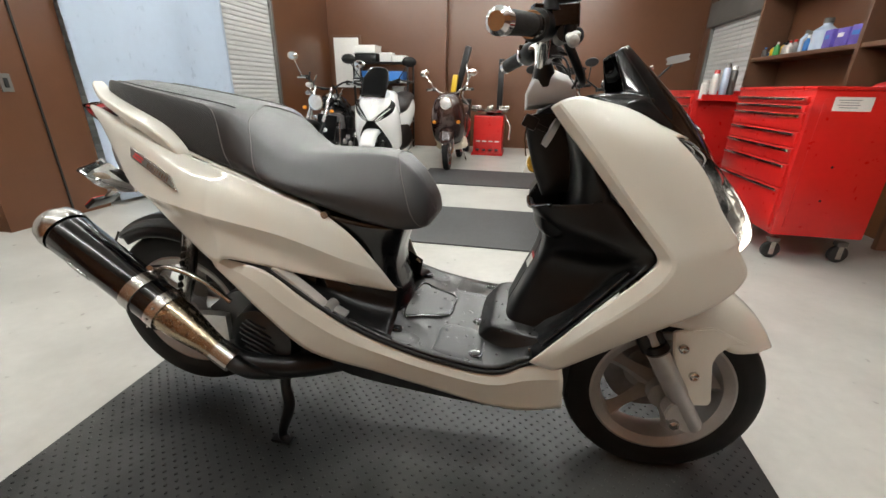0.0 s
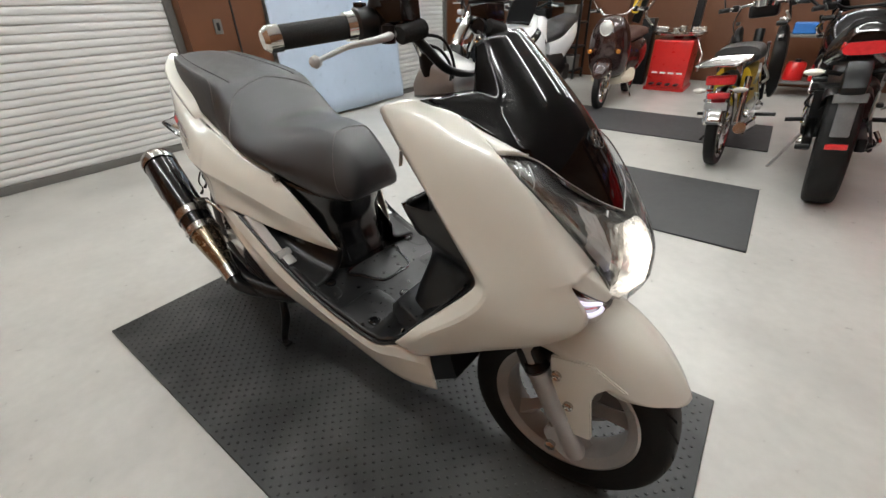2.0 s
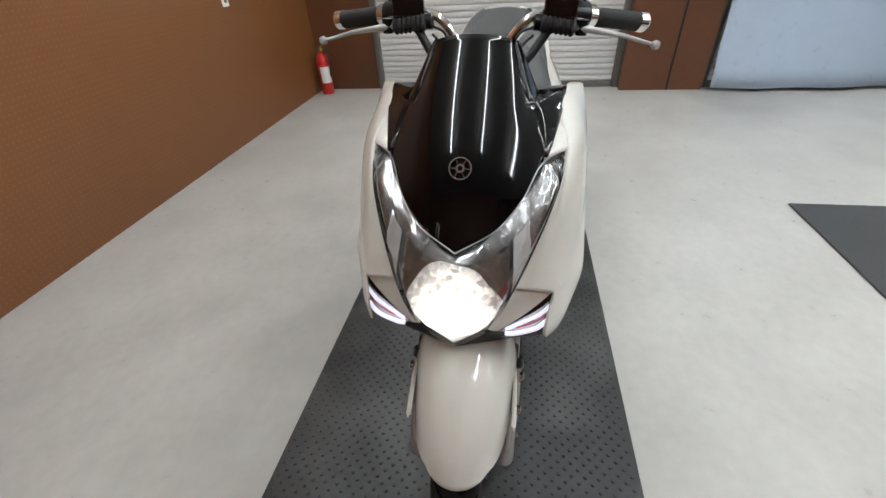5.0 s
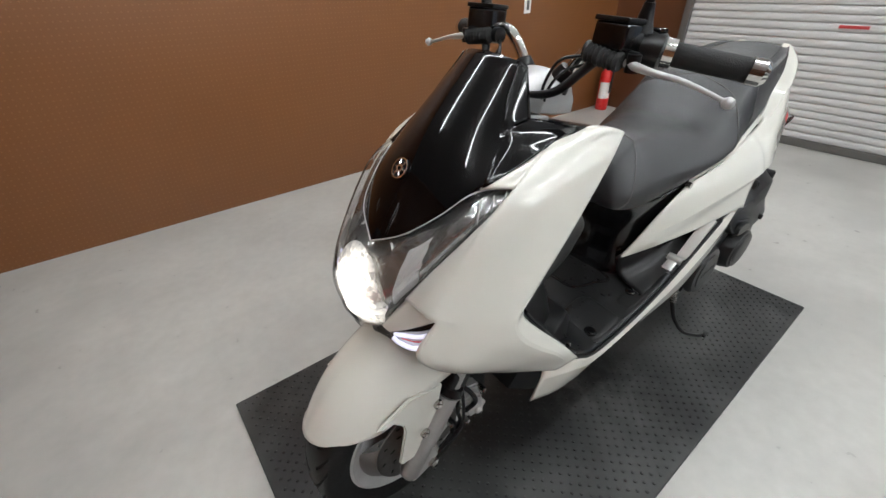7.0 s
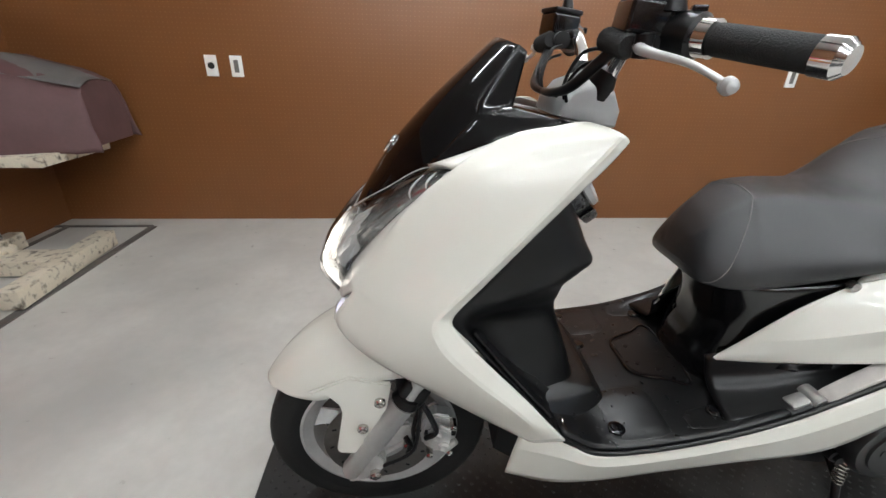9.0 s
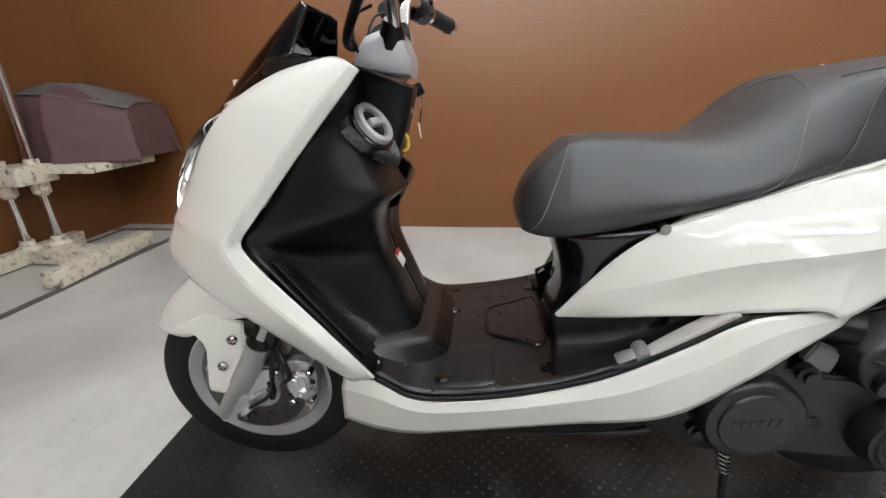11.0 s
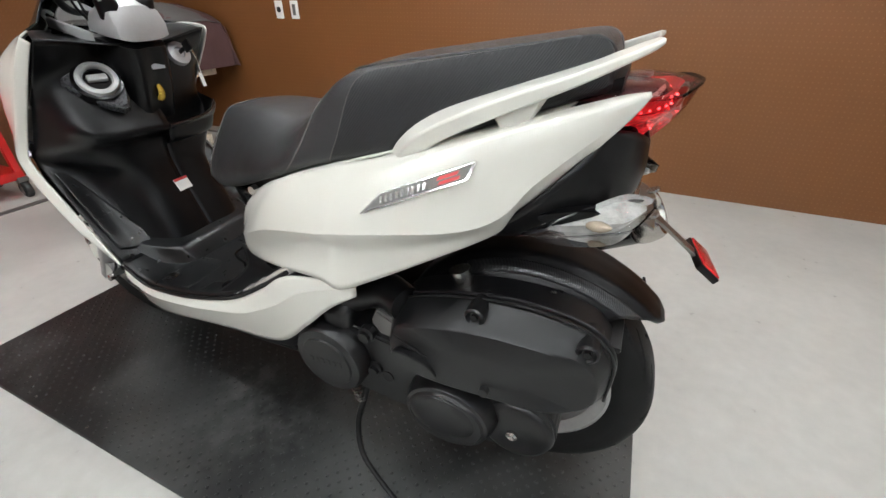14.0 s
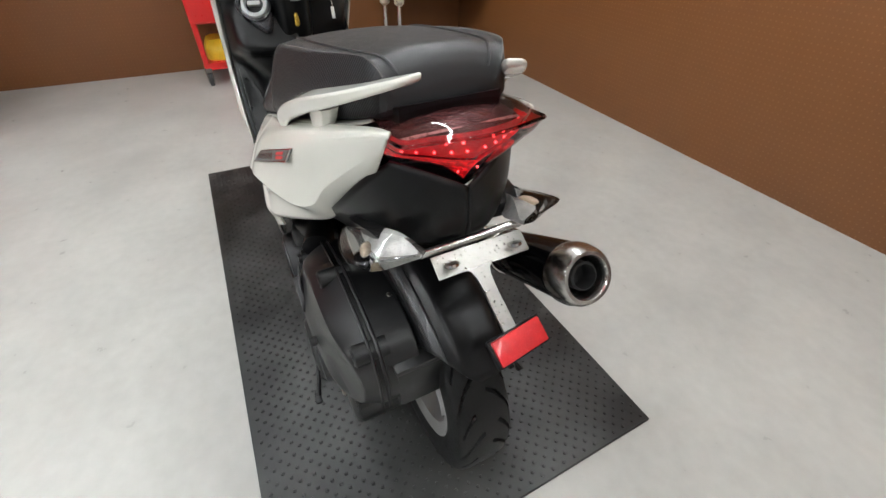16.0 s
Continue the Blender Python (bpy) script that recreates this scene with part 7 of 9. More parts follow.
def tool_cabinet(label, x0, x1, y0, y1, top, drawers, side_label):
    """Red roller cabinet whose drawers face west."""
    t = thing("tool_cabinet", label, "tool cabinet", "red tool cabinets", pose(0, 0, 0))
    base = 0.17
    part("body", box(((x0 + x1) / 2, (y0 + y1) / 2, (base + top) / 2), (x1 - x0, y1 - y0, top - base), 0.012), RED, t)
    part("top_rim", box(((x0 + x1) / 2, (y0 + y1) / 2, top + 0.006), (x1 - x0 + 0.012, y1 - y0 + 0.012, 0.02), 0.006), RED, t)
    z = top - 0.035
    for h in drawers:
        d = part("drawer", box((x0 - 0.006, (y0 + y1) / 2, z - h / 2), (0.016, y1 - y0 - 0.06, h - 0.008), 0.004), RED, t)
        part("handle", box((x0 - 0.02, (y0 + y1) / 2, z - 0.018), (0.022, y1 - y0 - 0.1, 0.016), 0.005), CHROME, d, "full-width bright metal pull")
        z -= h
    for x in (x0 + 0.06, x1 - 0.06):
        for y in (y0 + 0.06, y1 - 0.06):
            caster(t, x, y)
    part("side_panel", box(((x0 + x1) / 2, y0 - 0.003, (base + top) / 2), (x1 - x0 - 0.1, 0.006, top - base - 0.1), 0.003), RED, t)
    if side_label:
        part("notice", box((x0 + 0.19, y0 - 0.008, top - 0.075), (0.19, 0.003, 0.075), 0.001, 1), PAPER, t, "printed white label")
        for k in range(4):
            part("bar", box((x0 + 0.17, y0 - 0.01, top - 0.055 - 0.013 * k), (0.11 - 0.02 * (k % 2), 0.002, 0.004)), GREYINK, t)
        for dz in (0.42, 0.62):
            part("keyhole", lathe([(0.001, 0), (0.008, 0), (0.008, 0.003), (0.001, 0.003)], 10, at=(x0 + 0.2, y0 - 0.008, top - dz)), DARK, t)
    return t


tool_cabinet("tall red tool cabinet with seven drawers on black casters", 1.84, 2.34, 1.82, 2.7, 1.02, (0.046, 0.048, 0.102, 0.092, 0.093, 0.145, 0.24), True)
cab2 = tool_cabinet("red tool cabinet with side tray standing near the back wall", 1.9, 2.36, 3.76, 4.66, 1.0, (0.08, 0.09, 0.1, 0.12, 0.15, 0.25), False)
tray = part("side_tray", box((2.1, 3.69, 0.93), (0.36, 0.13, 0.012), 0.003), RED, cab2, "red side tray")
for y in (3.63, 3.75):
    part("tray_wall", box((2.1, y, 0.955), (0.36, 0.008, 0.05), 0.002), RED, cab2)


def spray_can(x, y, z, h, r, body, lid, label):
    t = thing("spray_can", label, "spray can", "workshop bottles", pose(x, y, z))
    part("can", lathe([(r * 0.9, 0), (r, 0.004), (r, h * 0.82), (r * 0.7, h * 0.88), (r * 0.5, h * 0.9)], 18, axis="z"), body, t)
    part("cap", lathe([(r * 0.72, h * 0.84), (r * 0.72, h * 0.98), (r * 0.6, h), (0.002, h)], 16, axis="z"), lid, t)


spray_can(1.95, 3.69, 0.937, 0.17, 0.035, PAPER, PAPER, "white aerosol can on the cabinet tray")
spray_can(2.03, 3.69, 0.937, 0.26, 0.034, PAPER, RED, "white aerosol can with a red cap")
spray_can(2.11, 3.68, 0.937, 0.32, 0.032, SHEET, GREYMETAL, "tall pale blue aerosol can on the tray")
spray_can(2.18, 3.7, 0.937, 0.3, 0.032, GREYMETAL, PAPER, "grey aerosol can with a pale cap")

# red parts cart beside the east wall
cart = thing("tool_cart", "red steel tool cart with drawer, open shelf and trays", "tool cart", "", pose(0, 0, 0))
CX0, CX1, CY0, CY1 = 2.42, 2.82, -0.36, 0.4
part("lower_shelf", box(((CX0 + CX1) / 2, (CY0 + CY1) / 2, 0.14), (CX1 - CX0, CY1 - CY0, 0.05), 0.008), RED, cart)
dr = part("drawer_box", box(((CX0 + CX1) / 2, (CY0 + CY1) / 2, 0.54), (CX1 - CX0, CY1 - CY0, 0.24), 0.02, 3), RED, cart)
part("drawer_pull", box((CX0 - 0.012, (CY0 + CY1) / 2, 0.62), (0.03, CY1 - CY0 - 0.06, 0.03), 0.012), RED, dr)
part("sticker", box((CX0 - 0.003, 0.02, 0.6), (0.004, 0.07, 0.016), 0.001, 1), BLUE, dr, "small blue sticker")
part("top_tray", box(((CX0 + CX1) / 2, (CY0 + CY1) / 2, 0.74), (CX1 - CX0 + 0.02, CY1 - CY0 + 0.04, 0.05), 0.01), RED, cart)
part("tray_mat", box(((CX0 + CX1) / 2, (CY0 + CY1) / 2, 0.775), (CX1 - CX0 - 0.02, CY1 - CY0, 0.03), 0.008), TEXBLACK, cart, "black tray insert")
for x in (CX0 + 0.02, CX1 - 0.02):
    for y in (CY0 + 0.02, CY1 - 0.02):
        part("leg", box((x, y, 0.44), (0.035, 0.035, 0.62), 0.005), RED, cart)
        caster(cart, x, y, 0.05)
bag = thing("parts_bag", "crumpled yellow paper bag on the cart's lower shelf", "bag", "", pose(2.58, 0.16, 0.165))
part("paper", loft([[(-0.10, -0.16, 0), (-0.1, 0.16, 0), (0.1, 0.16, 0), (0.1, -0.16, 0)], [(-0.11, -0.15, 0.07), (-0.09, 0.17, 0.08), (0.1, 0.15, 0.08), (0.1, -0.17, 0.07)], [(-0.05, -0.14, 0.15), (-0.04, 0.15, 0.13), (0.06, 0.13, 0.15), (0.05, -0.12, 0.13)]], 10, 24), YELLOW, bag, smooth=20)
tb = thing("tool_tray", "black plastic tool tray on the cart shelf", "tray", "", pose(2.5, -0.02, 0.165))
part("tray", box((0, 0, 0.03), (0.14, 0.3, 0.06), 0.01), TEXBLACK, tb)
bx = thing("parts_box", "small red plastic parts box on the cart shelf", "box", "", pose(2.62, -0.2, 0.165))
part("box", box((0, 0, 0.06), (0.2, 0.2, 0.12), 0.012), RED, bx)
for k, (y, m, n) in enumerate(((0.28, GREYCLOTH, "grey cloth"), (0.05, PAPER, "white card"), (-0.08, GREEN, "green packet"))):
    q = thing("packet", f"{n} lying on the red cart's top tray", "packet", "", pose(2.6, y, 0.791))
    part("packet_body", box((0, 0, 0.02), (0.2, 0.12, 0.04), 0.012, 3), m, q)

# cream post stand with a covered machine in the corner
lift = thing("post_stand", "chipped cream steel post stand with two chrome columns", "stand", "", pose(0, 0, 0))
part("foot", box((2.34, -1.215, 0.055), (0.09, 0.72, 0.09), 0.008, 2, (0, 0, 4)), CREAM, lift, "chipped cream foot beam")
part("cross_beam", box((2.6, -1.25, 0.05), (0.5, 0.16, 0.08), 0.008), CREAM, lift)
part("foot", box((2.83, -1.25, 0.055), (0.08, 0.6, 0.09), 0.008), CREAM, lift)
for x, y in ((2.70, -1.30), (2.80, -1.20)):
    part("column", tube([(x, y, 0.09), (x, y, 1.75)], 0.024, 18), CHROME, lift, "chrome column")
    part("column_flange", lathe([(0.06, 0.09), (0.06, 0.105), (0.038, 0.12), (0.036, 0.15), (0.024, 0.152)], 24, axis="z", at=(x, y, 0)), CREAM, lift)
    part("slide_bush", lathe([(0.024, 0.40), (0.045, 0.42), (0.045, 0.47), (0.05, 0.48), (0.05, 0.56), (0.036, 0.57), (0.036, 0.61), (0.024, 0.612)], 20, axis="z", at=(x, y, 0)), CREAM, lift)
part("slide_block", box((2.75, -1.25, 0.53), (0.24, 0.24, 0.1), 0.012), CREAM, lift)
part("arm", box((2.6, -1.55, 0.55), (0.5, 0.5, 0.05), 0.01), CREAM, lift)
cov = thing("covered_machine", "machine under a maroon and grey cloth cover", "covered machine", "", pose(0, 0, 0))
CO = [[(2.19, -1.49, 0.56), (2.22, -1.52, 0.72), (2.25, -1.56, 0.865), (2.29, -1.72, 0.90), (2.32, -1.93, 0.88), (2.29, -1.965, 0.70), (2.27, -1.97, 0.575)],
      [(2.42, -1.41, 0.565), (2.42, -1.44, 0.74), (2.43, -1.50, 0.905), (2.45, -1.70, 0.955), (2.45, -1.94, 0.935), (2.45, -1.975, 0.72), (2.45, -1.98, 0.575)],
      [(2.60, -1.335, 0.54), (2.61, -1.37, 0.76), (2.63, -1.43, 0.95), (2.65, -1.68, 1.01), (2.65, -1.94, 0.98), (2.65, -1.98, 0.74), (2.65, -1.985, 0.57)],
      [(2.66, -1.39, 0.55), (2.665, -1.40, 0.76), (2.67, -1.45, 0.945), (2.67, -1.68, 1.012), (2.67, -1.94, 0.98), (2.67, -1.98, 0.75), (2.67, -1.985, 0.57)],
      [(2.84, -1.36, 0.55), (2.84, -1.39, 0.76), (2.84, -1.44, 0.95), (2.84, -1.68, 1.02), (2.84, -1.94, 1.0), (2.84, -1.98, 0.76), (2.84, -1.985, 0.57)]]
cg = patch(CO, 40, 36)
cvv = cg[0].copy()
for i in range(len(cvv)):
    cvv[i] += 0.014 * np.array(noise.noise_vector(Vector(cvv[i] * 7))) + 0.004 * np.array(noise.noise_vector(Vector(cvv[i] * 30)))
part("cloth", [cvv, cg[1]], MAROONCLOTH, cov, "maroon cloth sides", thick=0.004, smooth=80)
ct = patch([[tuple(V(*p) + V(0, 0, 0.012)) for p in row[2:5]] for row in CO], 16, 12)
part("cloth_top", ct, GREYCLOTH, cov, "grey cloth top", thick=0.003)
part("end_cloth", flip(patch([[(2.26, -1.52, 0.58), (2.28, -1.75, 0.58), (2.30, -1.95, 0.58)], [(2.25, -1.55, 0.75), (2.27, -1.75, 0.76), (2.30, -1.95, 0.74)], [(2.27, -1.58, 0.87), (2.30, -1.74, 0.905), (2.32, -1.92, 0.885)]], 8, 10)), MAROONCLOTH, cov)
part("buckle", box((2.245, -1.51, 0.63), (0.05, 0.006, 0.025), 0.003), PAPER, cov, "pale buckle")

# sockets and switch on the pegboard
for k, (x, z, w, nm) in enumerate(((1.787, 0.985, 0.07, "wall_socket"), (1.64, 0.985, 0.07, "wall_socket"), (-1.985, 1.005, 0.075, "wall_switch"))):
    t = thing(nm, "pale plate with a dark round socket on brown pegboard" if k == 0 else "pale switch plate on brown pegboard", "socket" if k < 2 else "switch", "wall plates", pose(x, YS, z))
    part("plate", box((0, 0.004, 0), (w, 0.008, 0.118), 0.003), PAPER, t)
    if k == 0:
        part("socket_ring", lathe([(0.001, 0.008), (0.019, 0.008), (0.019, 0.011), (0.001, 0.011)], 20), DARK, t, "dark round socket")
    else:
        part("rocker", box((0, 0.01, 0), (0.026, 0.006, 0.07), 0.002), GREYMETAL, t)
t = thing("wall_switch", "small grey switch plate on the brown pier", "switch", "wall plates", pose(XW + 0.16, 1.40, 0.97))
part("plate", box((0.004, 0, 0), (0.008, 0.07, 0.115), 0.003), GREYMETAL, t)
part("rocker", box((0.009, 0, 0), (0.006, 0.025, 0.06), 0.002), DARK, t)

# fire extinguisher
fe = thing("fire_extinguisher", "red fire extinguisher with yellow pin in the corner", "extinguisher", "", pose(-3.15, -1.9, 0))
part("cylinder", lathe([(0.055, 0), (0.062, 0.01), (0.062, 0.33), (0.055, 0.37), (0.03, 0.40), (0.018, 0.41), (0.018, 0.43)], 28, axis="z"), RED, fe)
part("label", [np.array([(0.0632 * math.cos(a), 0.0632 * math.sin(a), z) for z in (0.12, 0.28) for a in np.linspace(-0.3, 1.6, 12)]), [(j, j + 1, 13 + j, 12 + j) for j in range(11)]], PAPER, fe, "white instruction label")
part("valve", box((0, 0, 0.44), (0.035, 0.035, 0.04), 0.006), GREYMETAL, fe)
part("lever", join(box((0.03, 0.02, 0.47), (0.1, 0.02, 0.01), 0.003, 1, (0, -14, 30)), box((0.03, 0.02, 0.45), (0.09, 0.02, 0.008), 0.003, 1, (0, 8, 30))), YELLOW, fe, "yellow lever")
part("hose", tube([(0, 0.02, 0.44), (0.02, 0.075, 0.42), (0.03, 0.085, 0.3), (0.03, 0.08, 0.18)], 0.009, 10, 20), CASTER, fe)

# hanging plastic sheet before the second shutter
rows = []
for z in np.linspace(2.2, 0.03, 14):
    rows.append([(XW + 0.2 + 0.018 * math.sin(y * 9 + 0.6 * z) + 0.02 * math.sin(y * 3.1 + z) + (0.03 if z < 0.2 else 0), y, z) for y in np.linspace(1.93 - 0.04 * z, 3.66 - 0.02 * z, 40)])
sheet = thing("plastic_sheet", "pale blue translucent plastic sheet hung before a shutter", "sheet", "", pose(0, 0, 0))
part("sheet", grid(np.array(rows)), SHEET, sheet, thick=0.003, smooth=80)
part("hanging_rail", tube([(XW + 0.2, 1.8, 2.22), (XW + 0.2, 3.7, 2.22)], 0.015, 10), GREYMETAL, sheet)

# board leaning on the back wall
nb = thing("notice_board", "framed pale board leaning on the brown wall", "board", "", pose(-2.88, 6.50, 0))
part("panel", box((0, 0, 1.38), (0.46, 0.02, 0.8), 0.004), PAPER, nb)
for c, s in (((0, -0.005, 1.8), (0.54, 0.03, 0.04)), ((-0.25, -0.005, 0.9), (0.04, 0.03, 1.8)), ((0.25, -0.005, 0.9), (0.04, 0.03, 1.8))):
    part("frame_bar", box(c, s, 0.004), SHELFWOOD, nb)

# steel rack with boxes
rack = thing("storage_rack", "dark steel rack loaded with boxes and trays", "rack", "", pose(-2.12, 6.22, 0))
for x in (-0.46, 0.46):
    for y in (-0.18, 0.18):
        part("post", box((x, y, 0.69), (0.03, 0.03, 1.38), 0.004), SATIN, rack)
for z in (0.12, 0.45, 0.78, 1.08, 1.37):
    part("shelf", box((0, 0, z), (0.94, 0.38, 0.025), 0.004), SATIN, rack)


def carton(x, y, z, s, m, label):
    t = thing("storage_box", label, "box", "boxes on the rack", pose(x, y, z))
    part("box", box((0, 0, s[2] / 2), s, 0.012), m, t)
    part("lid", box((0, 0, s[2] + 0.008), (s[0] + 0.012, s[1] + 0.012, 0.02), 0.006), m, t)


carton(-2.38, 6.2, 1.383, (0.36, 0.3, 0.1), TEXBLACK, "black plastic case on top of the rack")
carton(-2.38, 6.2, 1.51, (0.36, 0.3, 0.1), PAPER, "white lidded plastic box on a black case")
carton(-2.05, 6.2, 1.383, (0.2, 0.2, 0.12), PAPER, "small white carton on top of the rack")
carton(-1.83, 6.2, 1.383, (0.22, 0.2, 0.08), PAPER, "low white carton on top of the rack")
carton(-2.1, 6.2, 1.093, (0.7, 0.3, 0.13), BLUE, "blue plastic crate on the rack")
carton(-1.82, 6.15, 0.793, (0.2, 0.24, 0.2), GREYMETAL, "grey box on the rack shelf")
carton(-2.35, 6.15, 0.793, (0.3, 0.24, 0.16), SATIN, "black box on the rack shelf")
carton(-2.1, 6.15, 0.463, (0.5, 0.26, 0.2), TEXBLACK, "dark crate on the rack shelf")
carton(-1.8, 6.15, 0.133, (0.26, 0.26, 0.18), GREYMETAL, "grey carton on the lowest rack shelf")

# tyre changer
tc = thing("tyre_changer", "red tyre changer with steel turntable and black arm", "tyre changer", "", pose(-0.28, 6.0, 0))
part("cabinet", box((0, 0, 0.32), (0.46, 0.5, 0.58), 0.02, 3), RED, tc)
part("plinth", box((0, 0, 0.02), (0.5, 0.54, 0.05), 0.01), RED, tc)
for k in range(4):
    part("pedal", box((-0.15 + 0.1 * k, -0.30, 0.09), (0.05, 0.14, 0.02), 0.006), SATIN, tc)
    part("bar", box((-0.15 + 0.1 * k, -0.2525, 0.22), (0.07, 0.003, 0.02)), PAPER, tc)
tt_ = part("turntable", lathe([(0.05, 0.60), (0.07, 0.64), (0.30, 0.66), (0.32, 0.68), (0.32, 0.70), (0.1, 0.705), (0.02, 0.705)], 32, axis="z"), STEEL, tc, "steel turntable")
for k in range(4):
    part("jaw", box((0.22 * math.cos(k * 1.571), 0.22 * math.sin(k * 1.571), 0.725), (0.16, 0.07, 0.05), 0.008, 2, (0, 0, 90 * k)), STEEL, tt_)
part("column", box((0.12, 0.32, 0.8), (0.09, 0.12, 1.3), 0.01), SATIN, tc, "black column")
part("swing_arm", box((-0.5, 0.1, 1.2), (0.10, 0.1, 0.85), 0.02, 2, (0, 14, 0)), SATIN, tc, "black tilting helper arm")
part("arm_head", box((-0.6, 0.02, 1.05), (0.08, 0.1, 0.3), 0.02, 2, (0, 8, 0)), YELLOW, tc, "yellow warning cover")
part("arm_link", tube([(-0.42, 0.05, 1.35), (-0.38, 0.0, 1.1), (-0.46, -0.02, 0.9), (-0.35, 0, 0.75)], 0.018, 10, 20), STEEL, tc)
part("arm_base", box((-0.42, 0.14, 0.42), (0.16, 0.2, 0.84), 0.02), SATIN, tc)
part("side_paddle", tube([(0.24, -0.1, 0.62), (0.34, -0.16, 0.45), (0.33, -0.18, 0.25)], [0.014, 0.014, 0.02], 10), STEEL, tc)

# grey trolley with red cans near the back wall
tl_ = thing("workshop_trolley", "grey steel trolley holding red cans by the wall", "trolley", "", pose(1.35, 6.25, 0))
for x in (-0.5, 0.5):
    for y in (-0.2, 0.2):
        part("leg", box((x, y, 0.34), (0.035, 0.035, 0.66), 0.004), GREYMETAL, tl_)
for z in (0.16, 0.66):
    part("shelf", box((0, 0, z), (1.04, 0.46, 0.03), 0.006), GREYMETAL, tl_)
for x, h, r in ((-0.3, 0.2, 0.1), (-0.05, 0.2, 0.1), (0.25, 0.24, 0.11)):
    t = thing("fuel_can", "red metal can standing on the grey trolley", "can", "red cans", pose(1.35 + x, 6.2, 0.175))
    part("body", lathe([(r, 0), (r, h * 0.85), (r * 0.85, h), (0.03, h)], 20, axis="z"), RED, t)
    part("cap", lathe([(0.03, h), (0.03, h + 0.03), (0.002, h + 0.03)], 14, axis="z"), SATIN, t)
t = thing("fuel_can", "red plastic bottle on the trolley's top shelf", "can", "red cans", pose(1.0, 6.2, 0.675))
part("body", box((0, 0, 0.06), (0.22, 0.16, 0.12), 0.02, 3), BLUE, t)

# wooden wall shelves on the east side
shelf = thing("wall_shelf", "brown wooden wall shelving with open bays", "shelf", "", pose(0, 0, 0))
for y in (2.05, 2.85, 4.42):
    part("upright", box((2.74, y, 1.3), (0.3, 0.04, 2.5), 0.004), SHELFWOOD, shelf)
for z in (0.95, 1.33, 1.92, 2.45):
    part("board", box((2.745, 3.235, z), (0.29, 2.37, 0.035), 0.004), SHELFWOOD, shelf)


def bottle(x, y, z, h, r, body, cap, label):
    t = thing("bottle", label, "bottle", "workshop bottles", pose(x, y, z))
    part("body", lathe([(r * 0.9, 0), (r, 0.005), (r, h * 0.62), (r * 0.4, h * 0.78), (r * 0.36, h * 0.86)], 16, axis="z"), body, t)
    part("cap", lathe([(r * 0.42, h * 0.84), (r * 0.42, h), (0.002, h)], 12, axis="z"), cap, t)


for k, (y, h, r, b, c) in enumerate(((4.3, 0.07, 0.05, BLUE, PAPER), (4.18, 0.14, 0.035, BLUE, PAPER), (4.08, 0.15, 0.035, YELLOW, SATIN), (3.98, 0.16, 0.04, GREYMETAL, SATIN), (3.88, 0.16, 0.04, SILVER, RED), (3.76, 0.24, 0.045, SHEET, GREYMETAL), (3.66, 0.22, 0.05, SILVER, GREYMETAL))):
    bottle(2.70, y - 0.02 * (k % 3), 1.3475, h * 0.78, r * 0.85, b, c, "small workshop bottle standing on the wooden shelf")
bottle(2.72, 3.5, 1.3475, 0.25, 0.085, SHEET, GREYMETAL, "large pale blue canister with a grey lid")
for k, y in enumerate((3.3, 3.14, 2.98, 2.62, 2.4)):
    t = thing("carton", "purple and blue printed carton on the wooden shelf", "carton", "purple cartons", pose(2.70, y, 1.3475))
    part("box", box((0, 0, 0.07), (0.12, 0.13, 0.14 - 0.012 * (k % 2)), 0.004, 2, (0, 0, 9 * (k % 3) - 8)), PURPLE, t)
    part("panel", box((-0.064, 0.01, 0.085), (0.003, 0.06, 0.03), 0, 1, (0, 0, 9 * (k % 3) - 8)), PAPER if k % 2 else BLUE, t, "printed panel")
for k, (y, h) in enumerate(((4.24, 0.09), (4.13, 0.1), (4.03, 0.12), (3.93, 0.1), (3.82, 0.11), (3.6, 0.13))):
    bottle(2.64 + 0.02 * (k % 2), y, 1.3475, h, 0.026, (GREYMETAL, YELLOW, GREEN, SILVER, PAPER, BLUE)[k], (BLUE, SATIN, PAPER, SATIN, RED, PAPER)[k], "little workshop bottle among others on the shelf")
for y, m, s in ((2.6, RED, 0.12), (2.35, STEEL, 0.08), (3.0, STEEL, 0.07), (2.2, RED, 0.14)):
    t = thing("hand_tool", "red and steel air tool lying on the shelf", "tool", "hand tools", pose(2.70, y, 0.9675))
    part("body", tube([(0, -0.09, s / 2), (0, 0.0, s / 2), (0, 0.08, s / 2)], [s * 0.3, s * 0.5, s * 0.4], 12, 10), m, t)
    part("grip", box((0, 0.05, s * 0.3), (0.03, 0.04, s * 0.6), 0.01), SATIN, t)

# ---- parked motorcycles ----
TONGUE = mat("weathered_grey_plastic", (0.13, 0.13, 0.13), 0.5, var=0.2, scale=14)
LENSCREAM = mat("cloudy_lens", (0.66, 0.62, 0.55), 0.15, coat=0.6, var=0.3, scale=50)
def stem_mirror(parent, base, tip, r=0.055, material=None):
    m = part("mirror", tube([base, [(base[k] + tip[k]) / 2 for k in range(3)], tip], 0.006, 8), material or CHROME, parent)
    part("mirror_head", moved(lathe([(0.001, -0.008), (r * 0.9, -0.008), (r, 0.0), (r * 0.8, 0.014), (0.001, 0.02)], 20, axis="x"), Matrix.Translation(tip) @ Matrix.Diagonal((1, 1.25, 0.8, 1))), material or CHROME, m)


